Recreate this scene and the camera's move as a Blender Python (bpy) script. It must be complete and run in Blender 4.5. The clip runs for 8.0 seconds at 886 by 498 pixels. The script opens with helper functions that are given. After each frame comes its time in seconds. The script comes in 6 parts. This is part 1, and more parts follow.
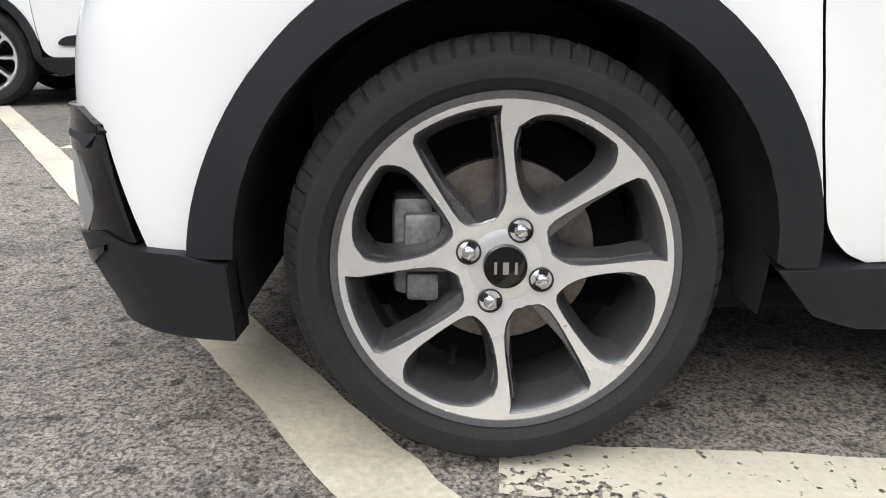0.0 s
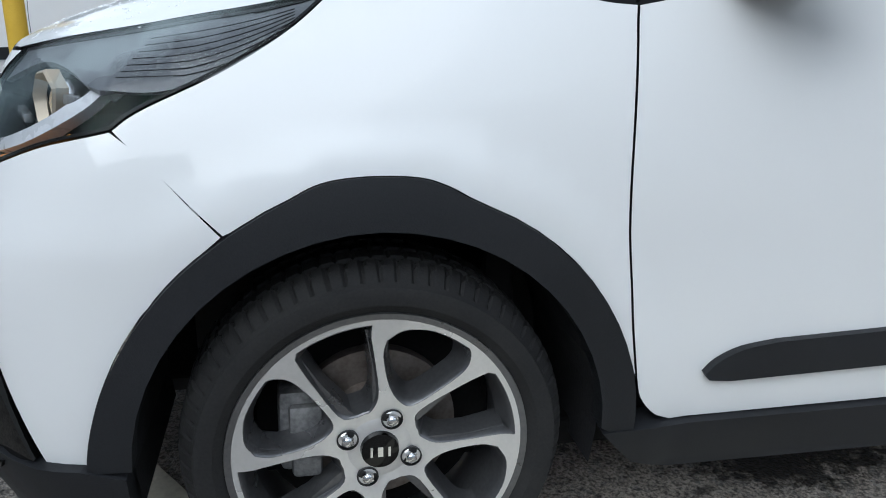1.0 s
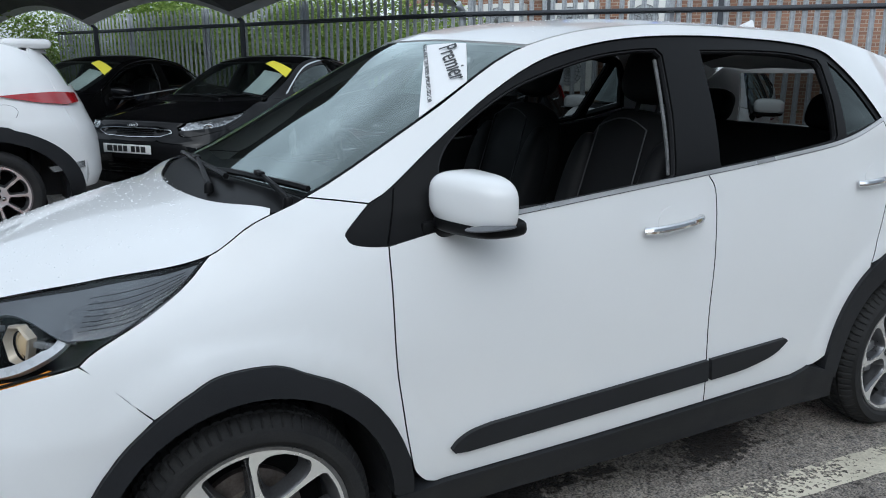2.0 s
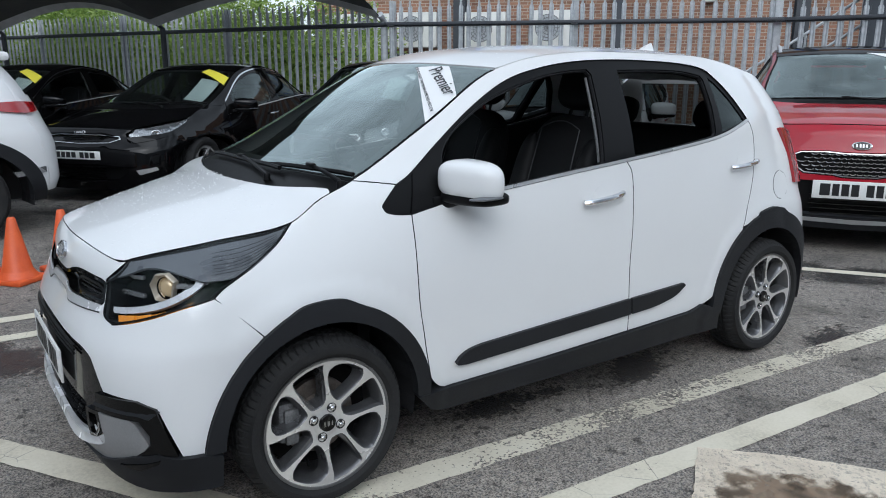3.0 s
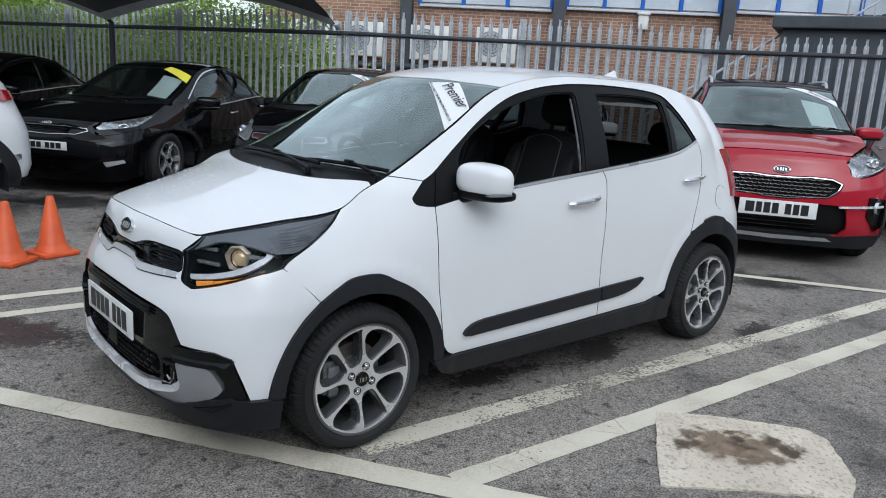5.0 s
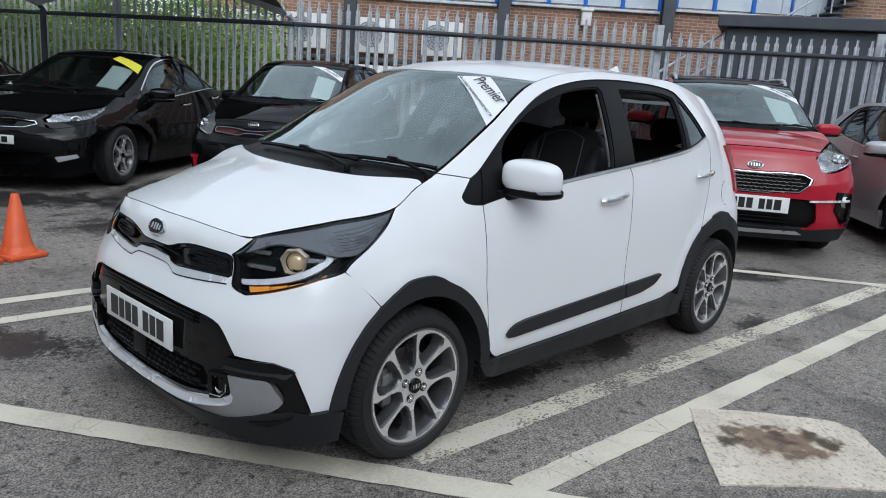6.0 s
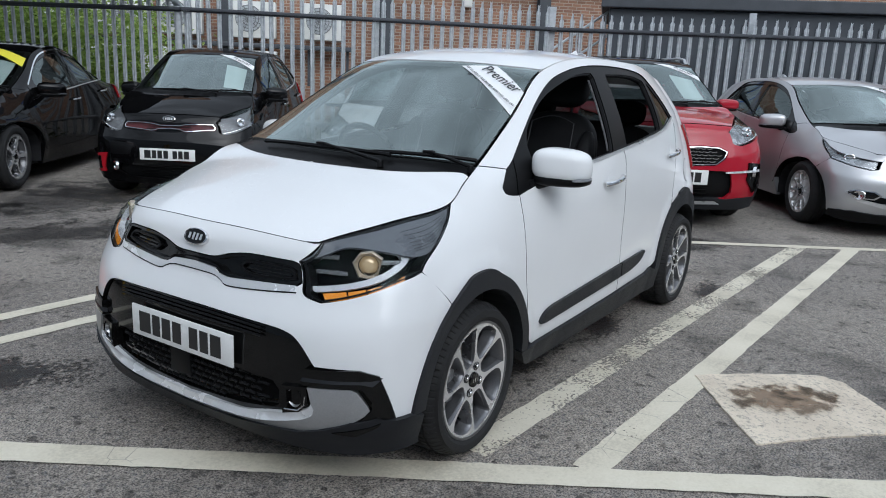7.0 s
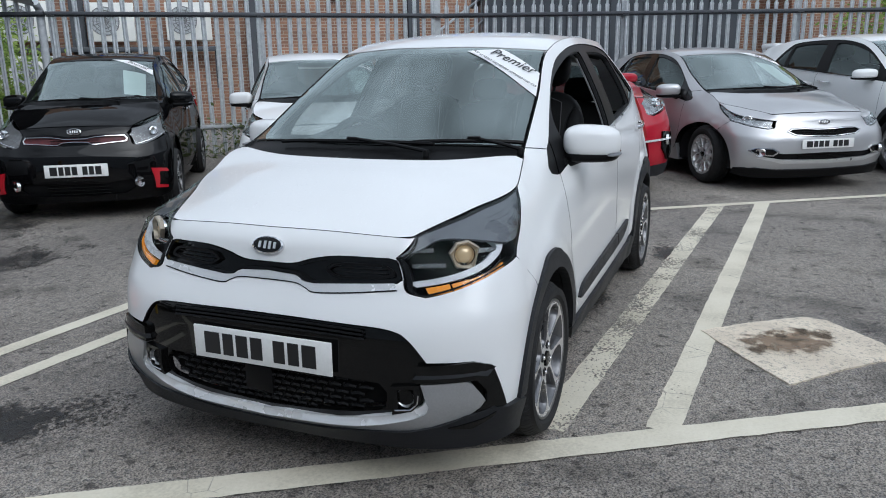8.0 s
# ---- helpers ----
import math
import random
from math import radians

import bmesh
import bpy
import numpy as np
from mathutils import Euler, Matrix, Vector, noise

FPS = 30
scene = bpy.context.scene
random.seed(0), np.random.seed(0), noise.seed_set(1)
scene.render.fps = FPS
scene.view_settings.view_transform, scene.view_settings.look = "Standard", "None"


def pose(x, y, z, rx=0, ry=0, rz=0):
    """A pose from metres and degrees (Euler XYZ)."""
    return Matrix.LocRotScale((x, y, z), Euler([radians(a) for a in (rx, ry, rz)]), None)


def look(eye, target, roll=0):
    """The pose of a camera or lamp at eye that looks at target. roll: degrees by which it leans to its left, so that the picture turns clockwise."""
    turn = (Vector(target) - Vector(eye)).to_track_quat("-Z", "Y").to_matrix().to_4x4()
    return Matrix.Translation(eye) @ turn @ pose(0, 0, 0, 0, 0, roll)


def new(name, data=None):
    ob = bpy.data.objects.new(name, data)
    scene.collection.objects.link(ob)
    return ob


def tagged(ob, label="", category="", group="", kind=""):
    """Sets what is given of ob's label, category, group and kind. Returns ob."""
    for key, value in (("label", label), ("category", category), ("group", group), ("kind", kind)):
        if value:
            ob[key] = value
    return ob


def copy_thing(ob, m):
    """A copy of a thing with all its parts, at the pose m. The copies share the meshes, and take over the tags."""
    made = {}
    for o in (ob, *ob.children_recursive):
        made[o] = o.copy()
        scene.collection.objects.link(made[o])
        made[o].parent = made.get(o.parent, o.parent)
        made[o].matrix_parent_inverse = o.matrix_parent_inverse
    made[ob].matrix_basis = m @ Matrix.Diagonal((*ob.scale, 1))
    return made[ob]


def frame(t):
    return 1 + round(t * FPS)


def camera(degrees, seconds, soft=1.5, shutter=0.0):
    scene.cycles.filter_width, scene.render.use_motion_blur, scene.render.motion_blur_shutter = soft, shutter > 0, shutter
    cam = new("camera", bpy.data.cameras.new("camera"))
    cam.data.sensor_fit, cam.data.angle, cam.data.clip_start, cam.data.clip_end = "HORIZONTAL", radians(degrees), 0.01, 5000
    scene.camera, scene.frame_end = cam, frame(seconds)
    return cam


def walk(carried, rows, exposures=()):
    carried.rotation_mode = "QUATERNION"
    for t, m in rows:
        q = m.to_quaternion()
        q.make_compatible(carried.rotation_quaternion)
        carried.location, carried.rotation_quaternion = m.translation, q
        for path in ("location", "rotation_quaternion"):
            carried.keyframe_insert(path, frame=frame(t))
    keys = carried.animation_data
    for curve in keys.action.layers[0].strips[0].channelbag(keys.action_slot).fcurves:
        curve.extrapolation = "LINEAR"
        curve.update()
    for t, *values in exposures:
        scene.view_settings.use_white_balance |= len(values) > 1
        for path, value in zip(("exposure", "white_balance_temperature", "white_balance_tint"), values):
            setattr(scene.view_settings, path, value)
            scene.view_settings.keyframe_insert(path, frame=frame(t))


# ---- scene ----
cam = camera(60.8, 8.0, soft=1.0)
PATH = [
    (0, (-0.092, -1.647, 0.571), (-0.065, 0.274, 0.015), 0.7),
    (0.5, (-0.091, -1.674, 0.586), (0.01, 0.274, 0.146), 0.7),
    (1, (-0.11, -1.693, 0.911), (0.272, 0.168, 0.287), 1.5),
    (1.5, (-0.129, -1.97, 1.171), (0.492, -0.14, 0.653), 0.3),
    (1.8, (-0.232, -2.144, 1.304), (0.575, -0.386, 0.796), -0.3),
    (2, (-0.348, -2.284, 1.332), (0.567, -0.57, 0.859), 0.2),
    (2.2, (-0.462, -2.409, 1.356), (0.526, -0.733, 0.892), 0.1),
    (3.5, (-1.251, -2.935, 1.398), (-0.098, -1.369, 0.933), 0.8),
    (4, (-1.406, -3.061, 1.425), (-0.216, -1.521, 0.963), 1.8),
    (5.3, (-1.618, -2.838, 1.398), (-0.308, -1.391, 0.961), 3.6),
    (5.5, (-1.678, -2.757, 1.397), (-0.35, -1.329, 0.955), 3.8),
    (6, (-1.816, -2.541, 1.374), (-0.396, -1.203, 0.935), 3.9),
    (6.5, (-1.966, -2.276, 1.378), (-0.44, -1.064, 0.929), 3.5),
    (7, (-2.208, -2.02, 1.375), (-0.579, -0.957, 0.91), 2.6),
    (7.5, (-2.387, -1.724, 1.356), (-0.676, -0.816, 0.856), 0.6),
    (8, (-2.534, -1.387, 1.348), (-0.742, -0.641, 0.865), -0.9),
]
EXPOSURES = [(0.0, 1.06, 6520, 11), (0.5, 0.96, 6420, 10), (1.0, 0.32, 5800, 6), (2.0, 0.14, 5800, 6), (3.5, 0.20, 5850, 8), (8.0, 0.22, 5850, 8)]
walk(cam, [(t, look(eye, target, roll)) for t, eye, target, roll in PATH], EXPOSURES)

# ---- world, sun, exposure ----
world = bpy.data.worlds.new("overcast_sky")
scene.world = world
world.use_nodes = True
wn, wl = world.node_tree.nodes, world.node_tree.links
sky = wn.new("ShaderNodeTexSky")
sky.sky_type, sky.sun_disc = "NISHITA", False
sky.sun_elevation, sky.sun_rotation = radians(40), radians(214)
sky.air_density, sky.dust_density = 1.0, 3.0
grey = wn.new("ShaderNodeHueSaturation")
grey.inputs["Saturation"].default_value = 0.35
wl.new(sky.outputs[0], grey.inputs["Color"])
coord = wn.new("ShaderNodeTexCoord")
cloud = wn.new("ShaderNodeTexNoise")
cloud.inputs["Scale"].default_value, cloud.inputs["Detail"].default_value = 2.6, 7
wl.new(coord.outputs["Generated"], cloud.inputs["Vector"])
bright = wn.new("ShaderNodeMapRange")
bright.inputs["From Min"].default_value, bright.inputs["From Max"].default_value = 0.35, 0.7
bright.inputs["To Min"].default_value, bright.inputs["To Max"].default_value = 0.55, 1.5
wl.new(cloud.outputs["Fac"], bright.inputs["Value"])
deck = wn.new("ShaderNodeMix")
deck.data_type, deck.blend_type = "RGBA", "MULTIPLY"
deck.inputs["Factor"].default_value = 1.0
cover = wn.new("ShaderNodeMix")
cover.data_type = "RGBA"
cover.inputs["Factor"].default_value = 0.6
cover.inputs["B"].default_value = (5.6, 5.9, 6.2, 1)
wl.new(grey.outputs[0], cover.inputs["A"])
wl.new(cover.outputs["Result"], deck.inputs["A"])
wl.new(bright.outputs[0], deck.inputs["B"])
# an overcast sky is brighter overhead than at the horizon
updown = wn.new("ShaderNodeSeparateXYZ")
wl.new(coord.outputs["Generated"], updown.inputs[0])
rise = wn.new("ShaderNodeMapRange")
rise.inputs["From Min"].default_value, rise.inputs["From Max"].default_value = 0.0, 1.0
rise.inputs["To Min"].default_value, rise.inputs["To Max"].default_value = 1.02, 1.42
wl.new(updown.outputs["Z"], rise.inputs["Value"])
dome = wn.new("ShaderNodeMix")
dome.data_type, dome.blend_type = "RGBA", "MULTIPLY"
dome.inputs["Factor"].default_value = 1.0
wl.new(deck.outputs["Result"], dome.inputs["A"])
wl.new(rise.outputs[0], dome.inputs["B"])
wl.new(dome.outputs["Result"], wn["Background"].inputs["Color"])
wn["Background"].inputs["Strength"].default_value = 0.13

sun = new("sun", bpy.data.lights.new("sun", "SUN"))
sun.data.energy, sun.data.angle, sun.data.color = 0.85, radians(60), (1.0, 0.98, 0.95)
sun.matrix_world = look((-6, -9, 9), (0, 0, 0))


# ---- materials ----
def material(name, colour, rough=0.5, metal=0.0, coat=0.0, spec=0.5):
    m = bpy.data.materials.new(name)
    m.use_nodes = True
    b = m.node_tree.nodes["Principled BSDF"]
    b.inputs["Base Color"].default_value = (*colour, 1)
    b.inputs["Roughness"].default_value = rough
    b.inputs["Metallic"].default_value = metal
    b.inputs["Coat Weight"].default_value = coat
    b.inputs["Coat Roughness"].default_value = 0.04
    b.inputs["Specular IOR Level"].default_value = spec
    return m


def texture(m, kind, scale, detail=4.0, vec=None):
    n = m.node_tree.nodes.new(kind)
    n.inputs["Scale"].default_value = scale
    if "Detail" in n.inputs:
        n.inputs["Detail"].default_value = detail
    if vec is None:
        c = m.node_tree.nodes.new("ShaderNodeTexCoord")
        vec = c.outputs["Object"]
    m.node_tree.links.new(vec, n.inputs["Vector"])
    return n


def place(m):
    """Grain laid out in the yard's own metres, for shapes that are stretched."""
    return m.node_tree.nodes.new("ShaderNodeNewGeometry").outputs["Position"]


def ramp(m, socket, stops):
    r = m.node_tree.nodes.new("ShaderNodeValToRGB")
    while len(r.color_ramp.elements) < len(stops):
        r.color_ramp.elements.new(0.5)
    for e, (p, c) in zip(r.color_ramp.elements, stops):
        e.position = p
        e.color = (*c, 1) if len(c) == 3 else (c[0], c[0], c[0], 1)
    m.node_tree.links.new(socket, r.inputs["Fac"])
    return r.outputs["Color"]


def mixed(m, fac, a, b, blend="MIX"):
    x = m.node_tree.nodes.new("ShaderNodeMix")
    x.data_type, x.blend_type = "RGBA", blend
    for s, v in (("Factor", fac), ("A", a), ("B", b)):
        if isinstance(v, (int, float)):
            x.inputs[s].default_value = v
        elif isinstance(v, tuple):
            x.inputs[s].default_value = (*v, 1)
        else:
            m.node_tree.links.new(v, x.inputs[s])
    return x.outputs["Result"]


def into(m, name, socket):
    m.node_tree.links.new(socket, m.node_tree.nodes["Principled BSDF"].inputs[name])


def bumped(m, socket, strength, distance):
    b = m.node_tree.nodes.new("ShaderNodeBump")
    b.inputs["Strength"].default_value, b.inputs["Distance"].default_value = strength, distance
    m.node_tree.links.new(socket, b.inputs["Height"])
    into(m, "Normal", b.outputs["Normal"])
    into(m, "Coat Normal", b.outputs["Normal"])


def mottled(name, c1, c2, scale, rough=0.5, bump=0.0, metal=0.0, fine=160.0, spec=0.5):
    """A surface that wanders between two colours, with fine relief."""
    m = material(name, c1, rough, metal, spec=spec)
    big = texture(m, "ShaderNodeTexNoise", scale, 5)
    small = texture(m, "ShaderNodeTexNoise", fine, 3)
    f = mixed(m, 0.4, big.outputs["Fac"], small.outputs["Fac"])
    into(m, "Base Color", ramp(m, f, [(0.36, c1), (0.64, c2)]))
    into(m, "Roughness", ramp(m, big.outputs["Fac"], [(0.3, (max(0.0, rough - 0.08),)), (0.7, (min(1.0, rough + 0.08),))]))
    if bump:
        bumped(m, small.outputs["Fac"], bump, 0.002)
    return m


def paint(name, colour, drops=False, metal=0.0, rough=0.3, coat=0.8, spec=0.15):
    m = material(name, colour, rough, metal, coat, spec=spec)
    film = texture(m, "ShaderNodeTexNoise", 3.0, 4)
    into(m, "Base Color", mixed(m, ramp(m, film.outputs["Fac"], [(0.3, (0.0,)), (0.75, (0.05 if sum(colour) > 0.2 else 0.006,))]), colour, (0.35, 0.33, 0.30)))
    b = m.node_tree.nodes["Principled BSDF"]
    b.inputs["Coat Roughness"].default_value = 0.03
    if drops:
        cells = texture(m, "ShaderNodeTexVoronoi", 75.0)
        cells.inputs["Randomness"].default_value = 1.0
        bead = ramp(m, cells.outputs["Distance"], [(0.0, (1.0,)), (0.34, (0.0,))])
        area = texture(m, "ShaderNodeTexNoise", 5.0, 2)
        wet = ramp(m, area.outputs["Fac"], [(0.5, (0.0,)), (0.56, (1.0,))])
        bumped(m, mixed(m, 1.0, bead, wet, "MULTIPLY"), 0.5, 0.003)
    return m


def glass(name, tint, base=0.08, power=3.5):
    """A pane: straight-through light with a tint, and a gloss that grows towards grazing."""
    m = bpy.data.materials.new(name)
    m.use_nodes = True
    t = m.node_tree
    t.nodes.remove(t.nodes["Principled BSDF"])
    clear, shine, facing, mix = (t.nodes.new(k) for k in ("ShaderNodeBsdfTransparent", "ShaderNodeBsdfGlossy", "ShaderNodeLayerWeight", "ShaderNodeMixShader"))
    clear.inputs["Color"].default_value = (*tint, 1)
    shine.inputs["Roughness"].default_value = 0.01
    shine.inputs["Color"].default_value = (0.88, 1.0, 0.98, 1)
    facing.inputs["Blend"].default_value = 0.5
    rise, lift = t.nodes.new("ShaderNodeMath"), t.nodes.new("ShaderNodeMath")
    rise.operation, lift.operation = "POWER", "MULTIPLY_ADD"
    rise.inputs[1].default_value = power
    lift.inputs[1].default_value, lift.inputs[2].default_value = 1 - base, base
    t.links.new(facing.outputs["Facing"], rise.inputs[0])
    t.links.new(rise.outputs[0], lift.inputs[0])
    t.links.new(lift.outputs[0], mix.inputs[0])
    t.links.new(clear.outputs[0], mix.inputs[1])
    t.links.new(shine.outputs[0], mix.inputs[2])
    t.links.new(mix.outputs[0], t.nodes["Material Output"].inputs["Surface"])
    return m


WHITE = paint("white_paint", (0.78, 0.785, 0.785))
WHITE_WET = paint("white_paint_with_raindrops", (0.77, 0.775, 0.775), drops=True)
BLACK_PAINT = paint("black_paint", (0.002, 0.002, 0.0025), rough=0.25, coat=0.55, spec=0.0)
RED_PAINT = paint("red_paint", (0.36, 0.005, 0.019), coat=0.9, spec=0.05)
SILVER_PAINT = paint("silver_paint", (0.50, 0.50, 0.51), metal=0.6, rough=0.35)
PLASTIC = mottled("dark_grey_plastic", (0.012, 0.013, 0.015), (0.018, 0.019, 0.022), 6.0, 0.5, 0.25, fine=420.0, spec=0.3)
GLOSS_BLACK = material("gloss_black", (0.004, 0.004, 0.004), 0.10, coat=0.7, spec=0.02)
DARK = mottled("underbody_black", (0.005, 0.005, 0.0055), (0.010, 0.0095, 0.0095), 9.0, 0.8, spec=0.1)
LINER = mottled("arch_liner_plastic", (0.014, 0.014, 0.016), (0.026, 0.026, 0.028), 14.0, 0.6, 0.3, spec=0.3)
# real black trim; also blackens body panel edges as shade in the gaps
TRIM = material("black_trim_and_gap_shade", (0.006, 0.006, 0.0065), 0.38, spec=0.13)
CHROME = material("chrome", (0.75, 0.75, 0.76), 0.08, 1.0)
SATIN = mottled("satin_silver", (0.56, 0.57, 0.58), (0.64, 0.64, 0.65), 8.0, 0.34, metal=0.6)
# darker copy of the skid's silver, for its shaded lower face
SKID = mottled("shaded_skid_silver", (0.38, 0.385, 0.39), (0.45, 0.455, 0.46), 8.0, 0.36, metal=0.65)
BRIGHT = mottled("bright_satin_metal", (0.72, 0.73, 0.74), (0.78, 0.79, 0.80), 8.0, 0.25, metal=0.35)
ALLOY = mottled("machined_alloy", (0.70, 0.69, 0.68), (0.77, 0.76, 0.75), 5.0, 0.28, metal=0.65)
GUNMETAL = mottled("gunmetal_alloy", (0.13, 0.13, 0.135), (0.18, 0.18, 0.185), 8.0, 0.32, metal=0.75)
RUBBER = mottled("tyre_rubber", (0.015, 0.015, 0.016), (0.027, 0.0265, 0.026), 11.0, 0.72, 0.3, fine=260.0, spec=0.25)
RUST = mottled("brake_iron", (0.16, 0.13, 0.11), (0.26, 0.23, 0.21), 26.0, 0.45, metal=0.7)
CAST = mottled("cast_grey", (0.14, 0.14, 0.145), (0.27, 0.27, 0.27), 40.0, 0.5, 0.3, metal=0.5)
SEAT = mottled("black_leather", (0.010, 0.010, 0.011), (0.017, 0.017, 0.018), 12.0, 0.58, 0.25, fine=300.0, spec=0.2)
STITCH = material("grey_piping", (0.06, 0.06, 0.065), 0.6)
DASH = mottled("charcoal_soft_plastic", (0.014, 0.014, 0.015), (0.022, 0.022, 0.024), 8.0, 0.6, spec=0.3)
CLEAR = glass("clear_window_glass", (0.80, 0.86, 0.84), 0.15, 2.9)
PRIVACY = glass("dark_tinted_glass", (0.12, 0.13, 0.13), 0.035, 4.0)
SIDE_GLASS = glass("side_window_glass", (0.50, 0.53, 0.53), 0.06, 3.6)
LENS = glass("clear_lamp_lens", (0.93, 0.94, 0.95), 0.008, 5.0)
LAMP_BLACK = material("matt_black_lamp_housing", (0.0025, 0.0025, 0.003), 0.4, spec=0.03)
REFLECTOR = material("lamp_reflector", (0.82, 0.82, 0.83), 0.22, 1.0)
BULB = material("warm_projector_glass", (0.60, 0.45, 0.26), 0.08, 0.3, 1.0)
BULB.node_tree.nodes["Principled BSDF"].inputs["Emission Color"].default_value = (1.0, 0.72, 0.38, 1)
BULB.node_tree.nodes["Principled BSDF"].inputs["Emission Strength"].default_value = 0.08
# warm tone stands for the projector's light falling on the bezel
BEZEL = material("warm_lit_bezel", (0.42, 0.36, 0.28), 0.3, 0.4)
# grey of sky reflected in the headlamp lens; also the unlit mirror indicator
LAMP_GREY = mottled("lamp_grey_with_sky_sheen", (0.085, 0.09, 0.10), (0.13, 0.138, 0.15), 9.0, 0.3)
STRIP_GREY = mottled("frosted_strip_lens", (0.55, 0.56, 0.58), (0.64, 0.65, 0.67), 30.0, 0.3)
AMBER = material("glowing_amber_lens", (0.62, 0.22, 0.02), 0.2, 0.0, 1.0)
glow_cells = texture(AMBER, "ShaderNodeTexVoronoi", 130.0)
AMBER.node_tree.nodes["Principled BSDF"].inputs["Emission Color"].default_value = (1.0, 0.36, 0.02, 1)
into(AMBER, "Emission Strength", ramp(AMBER, glow_cells.outputs["Distance"], [(0.1, (1.0,)), (0.6, (0.22,))]))
RED_LENS = material("red_lens", (0.33, 0.008, 0.012), 0.12, 0.0, 1.0)
RED_TRIM = material("red_accent_trim", (0.42, 0.01, 0.02), 0.25, 0.0, 1.0)
PLATE_WHITE = mottled("plate_reflective_white", (0.74, 0.74, 0.72), (0.80, 0.80, 0.78), 30.0, 0.35)
INK = material("black_print", (0.012, 0.012, 0.013), 0.4)
STICKER = material("white_sticker", (0.80, 0.80, 0.80), 0.5)
YELLOW_CARD = material("yellow_card", (0.70, 0.62, 0.05), 0.6)
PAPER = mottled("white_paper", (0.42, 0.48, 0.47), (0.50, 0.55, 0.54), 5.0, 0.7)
LAMP_SILVER = mottled("silvered_lamp_housing", (0.16, 0.165, 0.17), (0.50, 0.51, 0.52), 14.0, 0.25, metal=0.7)
DARK_RED = mottled("dark_red_mesh", (0.06, 0.006, 0.010), (0.10, 0.010, 0.014), 30.0, 0.5)
# opaque white beads: the sky's glint in each drop is put into the colour
WATER = material("water_beads_sky_white", (0.90, 0.91, 0.92), 0.05, coat=1.0)
CONE = mottled("orange_cone_plastic", (0.62, 0.085, 0.018), (0.75, 0.13, 0.03), 7.0, 0.45, 0.1)
GALV = mottled("galvanised_steel", (0.34, 0.36, 0.38), (0.50, 0.52, 0.54), 16.0, 0.5, metal=0.2)
STEEL_DARK = mottled("dark_painted_steel", (0.035, 0.040, 0.048), (0.06, 0.065, 0.075), 4.0, 0.55)
CLADDING = mottled("slate_grey_cladding", (0.035, 0.042, 0.052), (0.055, 0.062, 0.072), 2.0, 0.5)
CASING = mottled("off_white_casing", (0.62, 0.62, 0.58), (0.72, 0.72, 0.69), 5.0, 0.5)
FRAME_BLUE = material("blue_window_bar", (0.03, 0.14, 0.55), 0.4)
PANEL_GREY = mottled("pale_grey_panel", (0.42, 0.47, 0.52), (0.52, 0.56, 0.60), 1.2, 0.25)
YELLOW = mottled("yellow_post_paint", (0.60, 0.38, 0.03), (0.70, 0.46, 0.05), 6.0, 0.5)
FABRIC = mottled("charcoal_canopy_fabric", (0.07, 0.072, 0.075), (0.11, 0.11, 0.11), 3.0, 0.9)
FABRIC_EDGE = mottled("pale_canopy_edge", (0.45, 0.46, 0.46), (0.60, 0.60, 0.60), 4.0, 0.85)


def asphalt_material():
    m = material("worn_asphalt", (0.1, 0.1, 0.1), 0.8)
    patch = texture(m, "ShaderNodeTexNoise", 0.5, 6)
    mid = texture(m, "ShaderNodeTexNoise", 30.0, 6)
    stone = texture(m, "ShaderNodeTexVoronoi", 190.0)
    chip = texture(m, "ShaderNodeTexVoronoi", 75.0)
    grit = texture(m, "ShaderNodeTexNoise", 120.0, 4)
    base = ramp(m, patch.outputs["Fac"], [(0.34, (0.081, 0.0765, 0.0735)), (0.5, (0.109, 0.1035, 0.099)), (0.66, (0.135, 0.128, 0.121))])
    shade = ramp(m, mid.outputs["Fac"], [(0.32, (0.80,)), (0.68, (1.15,))])
    speck = ramp(m, stone.outputs["Color"], [(0.05, (0.36,)), (0.5, (0.92,)), (0.85, (1.35,)), (0.97, (2.1,))])
    tint = ramp(m, chip.outputs["Color"], [(0.2, (0.85, 0.87, 0.92)), (0.6, (1.0, 0.98, 0.95)), (0.95, (1.55, 1.45, 1.32))])
    pit = ramp(m, grit.outputs["Fac"], [(0.36, (0.35,)), (0.52, (1.1,))])
    c = mixed(m, 1.0, mixed(m, 1.0, mixed(m, 1.0, base, shade, "MULTIPLY"), speck, "MULTIPLY"), pit, "MULTIPLY")
    c = mixed(m, 1.0, c, tint, "MULTIPLY")
    blot = texture(m, "ShaderNodeTexNoise", 2.3, 12)
    fleck = texture(m, "ShaderNodeTexNoise", 17.0, 8)
    c = mixed(m, 1.0, c, ramp(m, blot.outputs["Fac"], [(0.32, (0.55,)), (0.46, (0.97,)), (0.62, (1.0,)), (0.75, (1.12,))]), "MULTIPLY")
    c = mixed(m, 1.0, c, ramp(m, fleck.outputs["Fac"], [(0.34, (0.38,)), (0.395, (0.99,)), (0.7, (1.10,))]), "MULTIPLY")
    into(m, "Base Color", c)
    into(m, "Roughness", ramp(m, patch.outputs["Fac"], [(0.33, (0.6,)), (0.5, (0.88,))]))
    bumped(m, mixed(m, 0.5, stone.outputs["Distance"], grit.outputs["Fac"]), 0.9, 0.006)
    return m


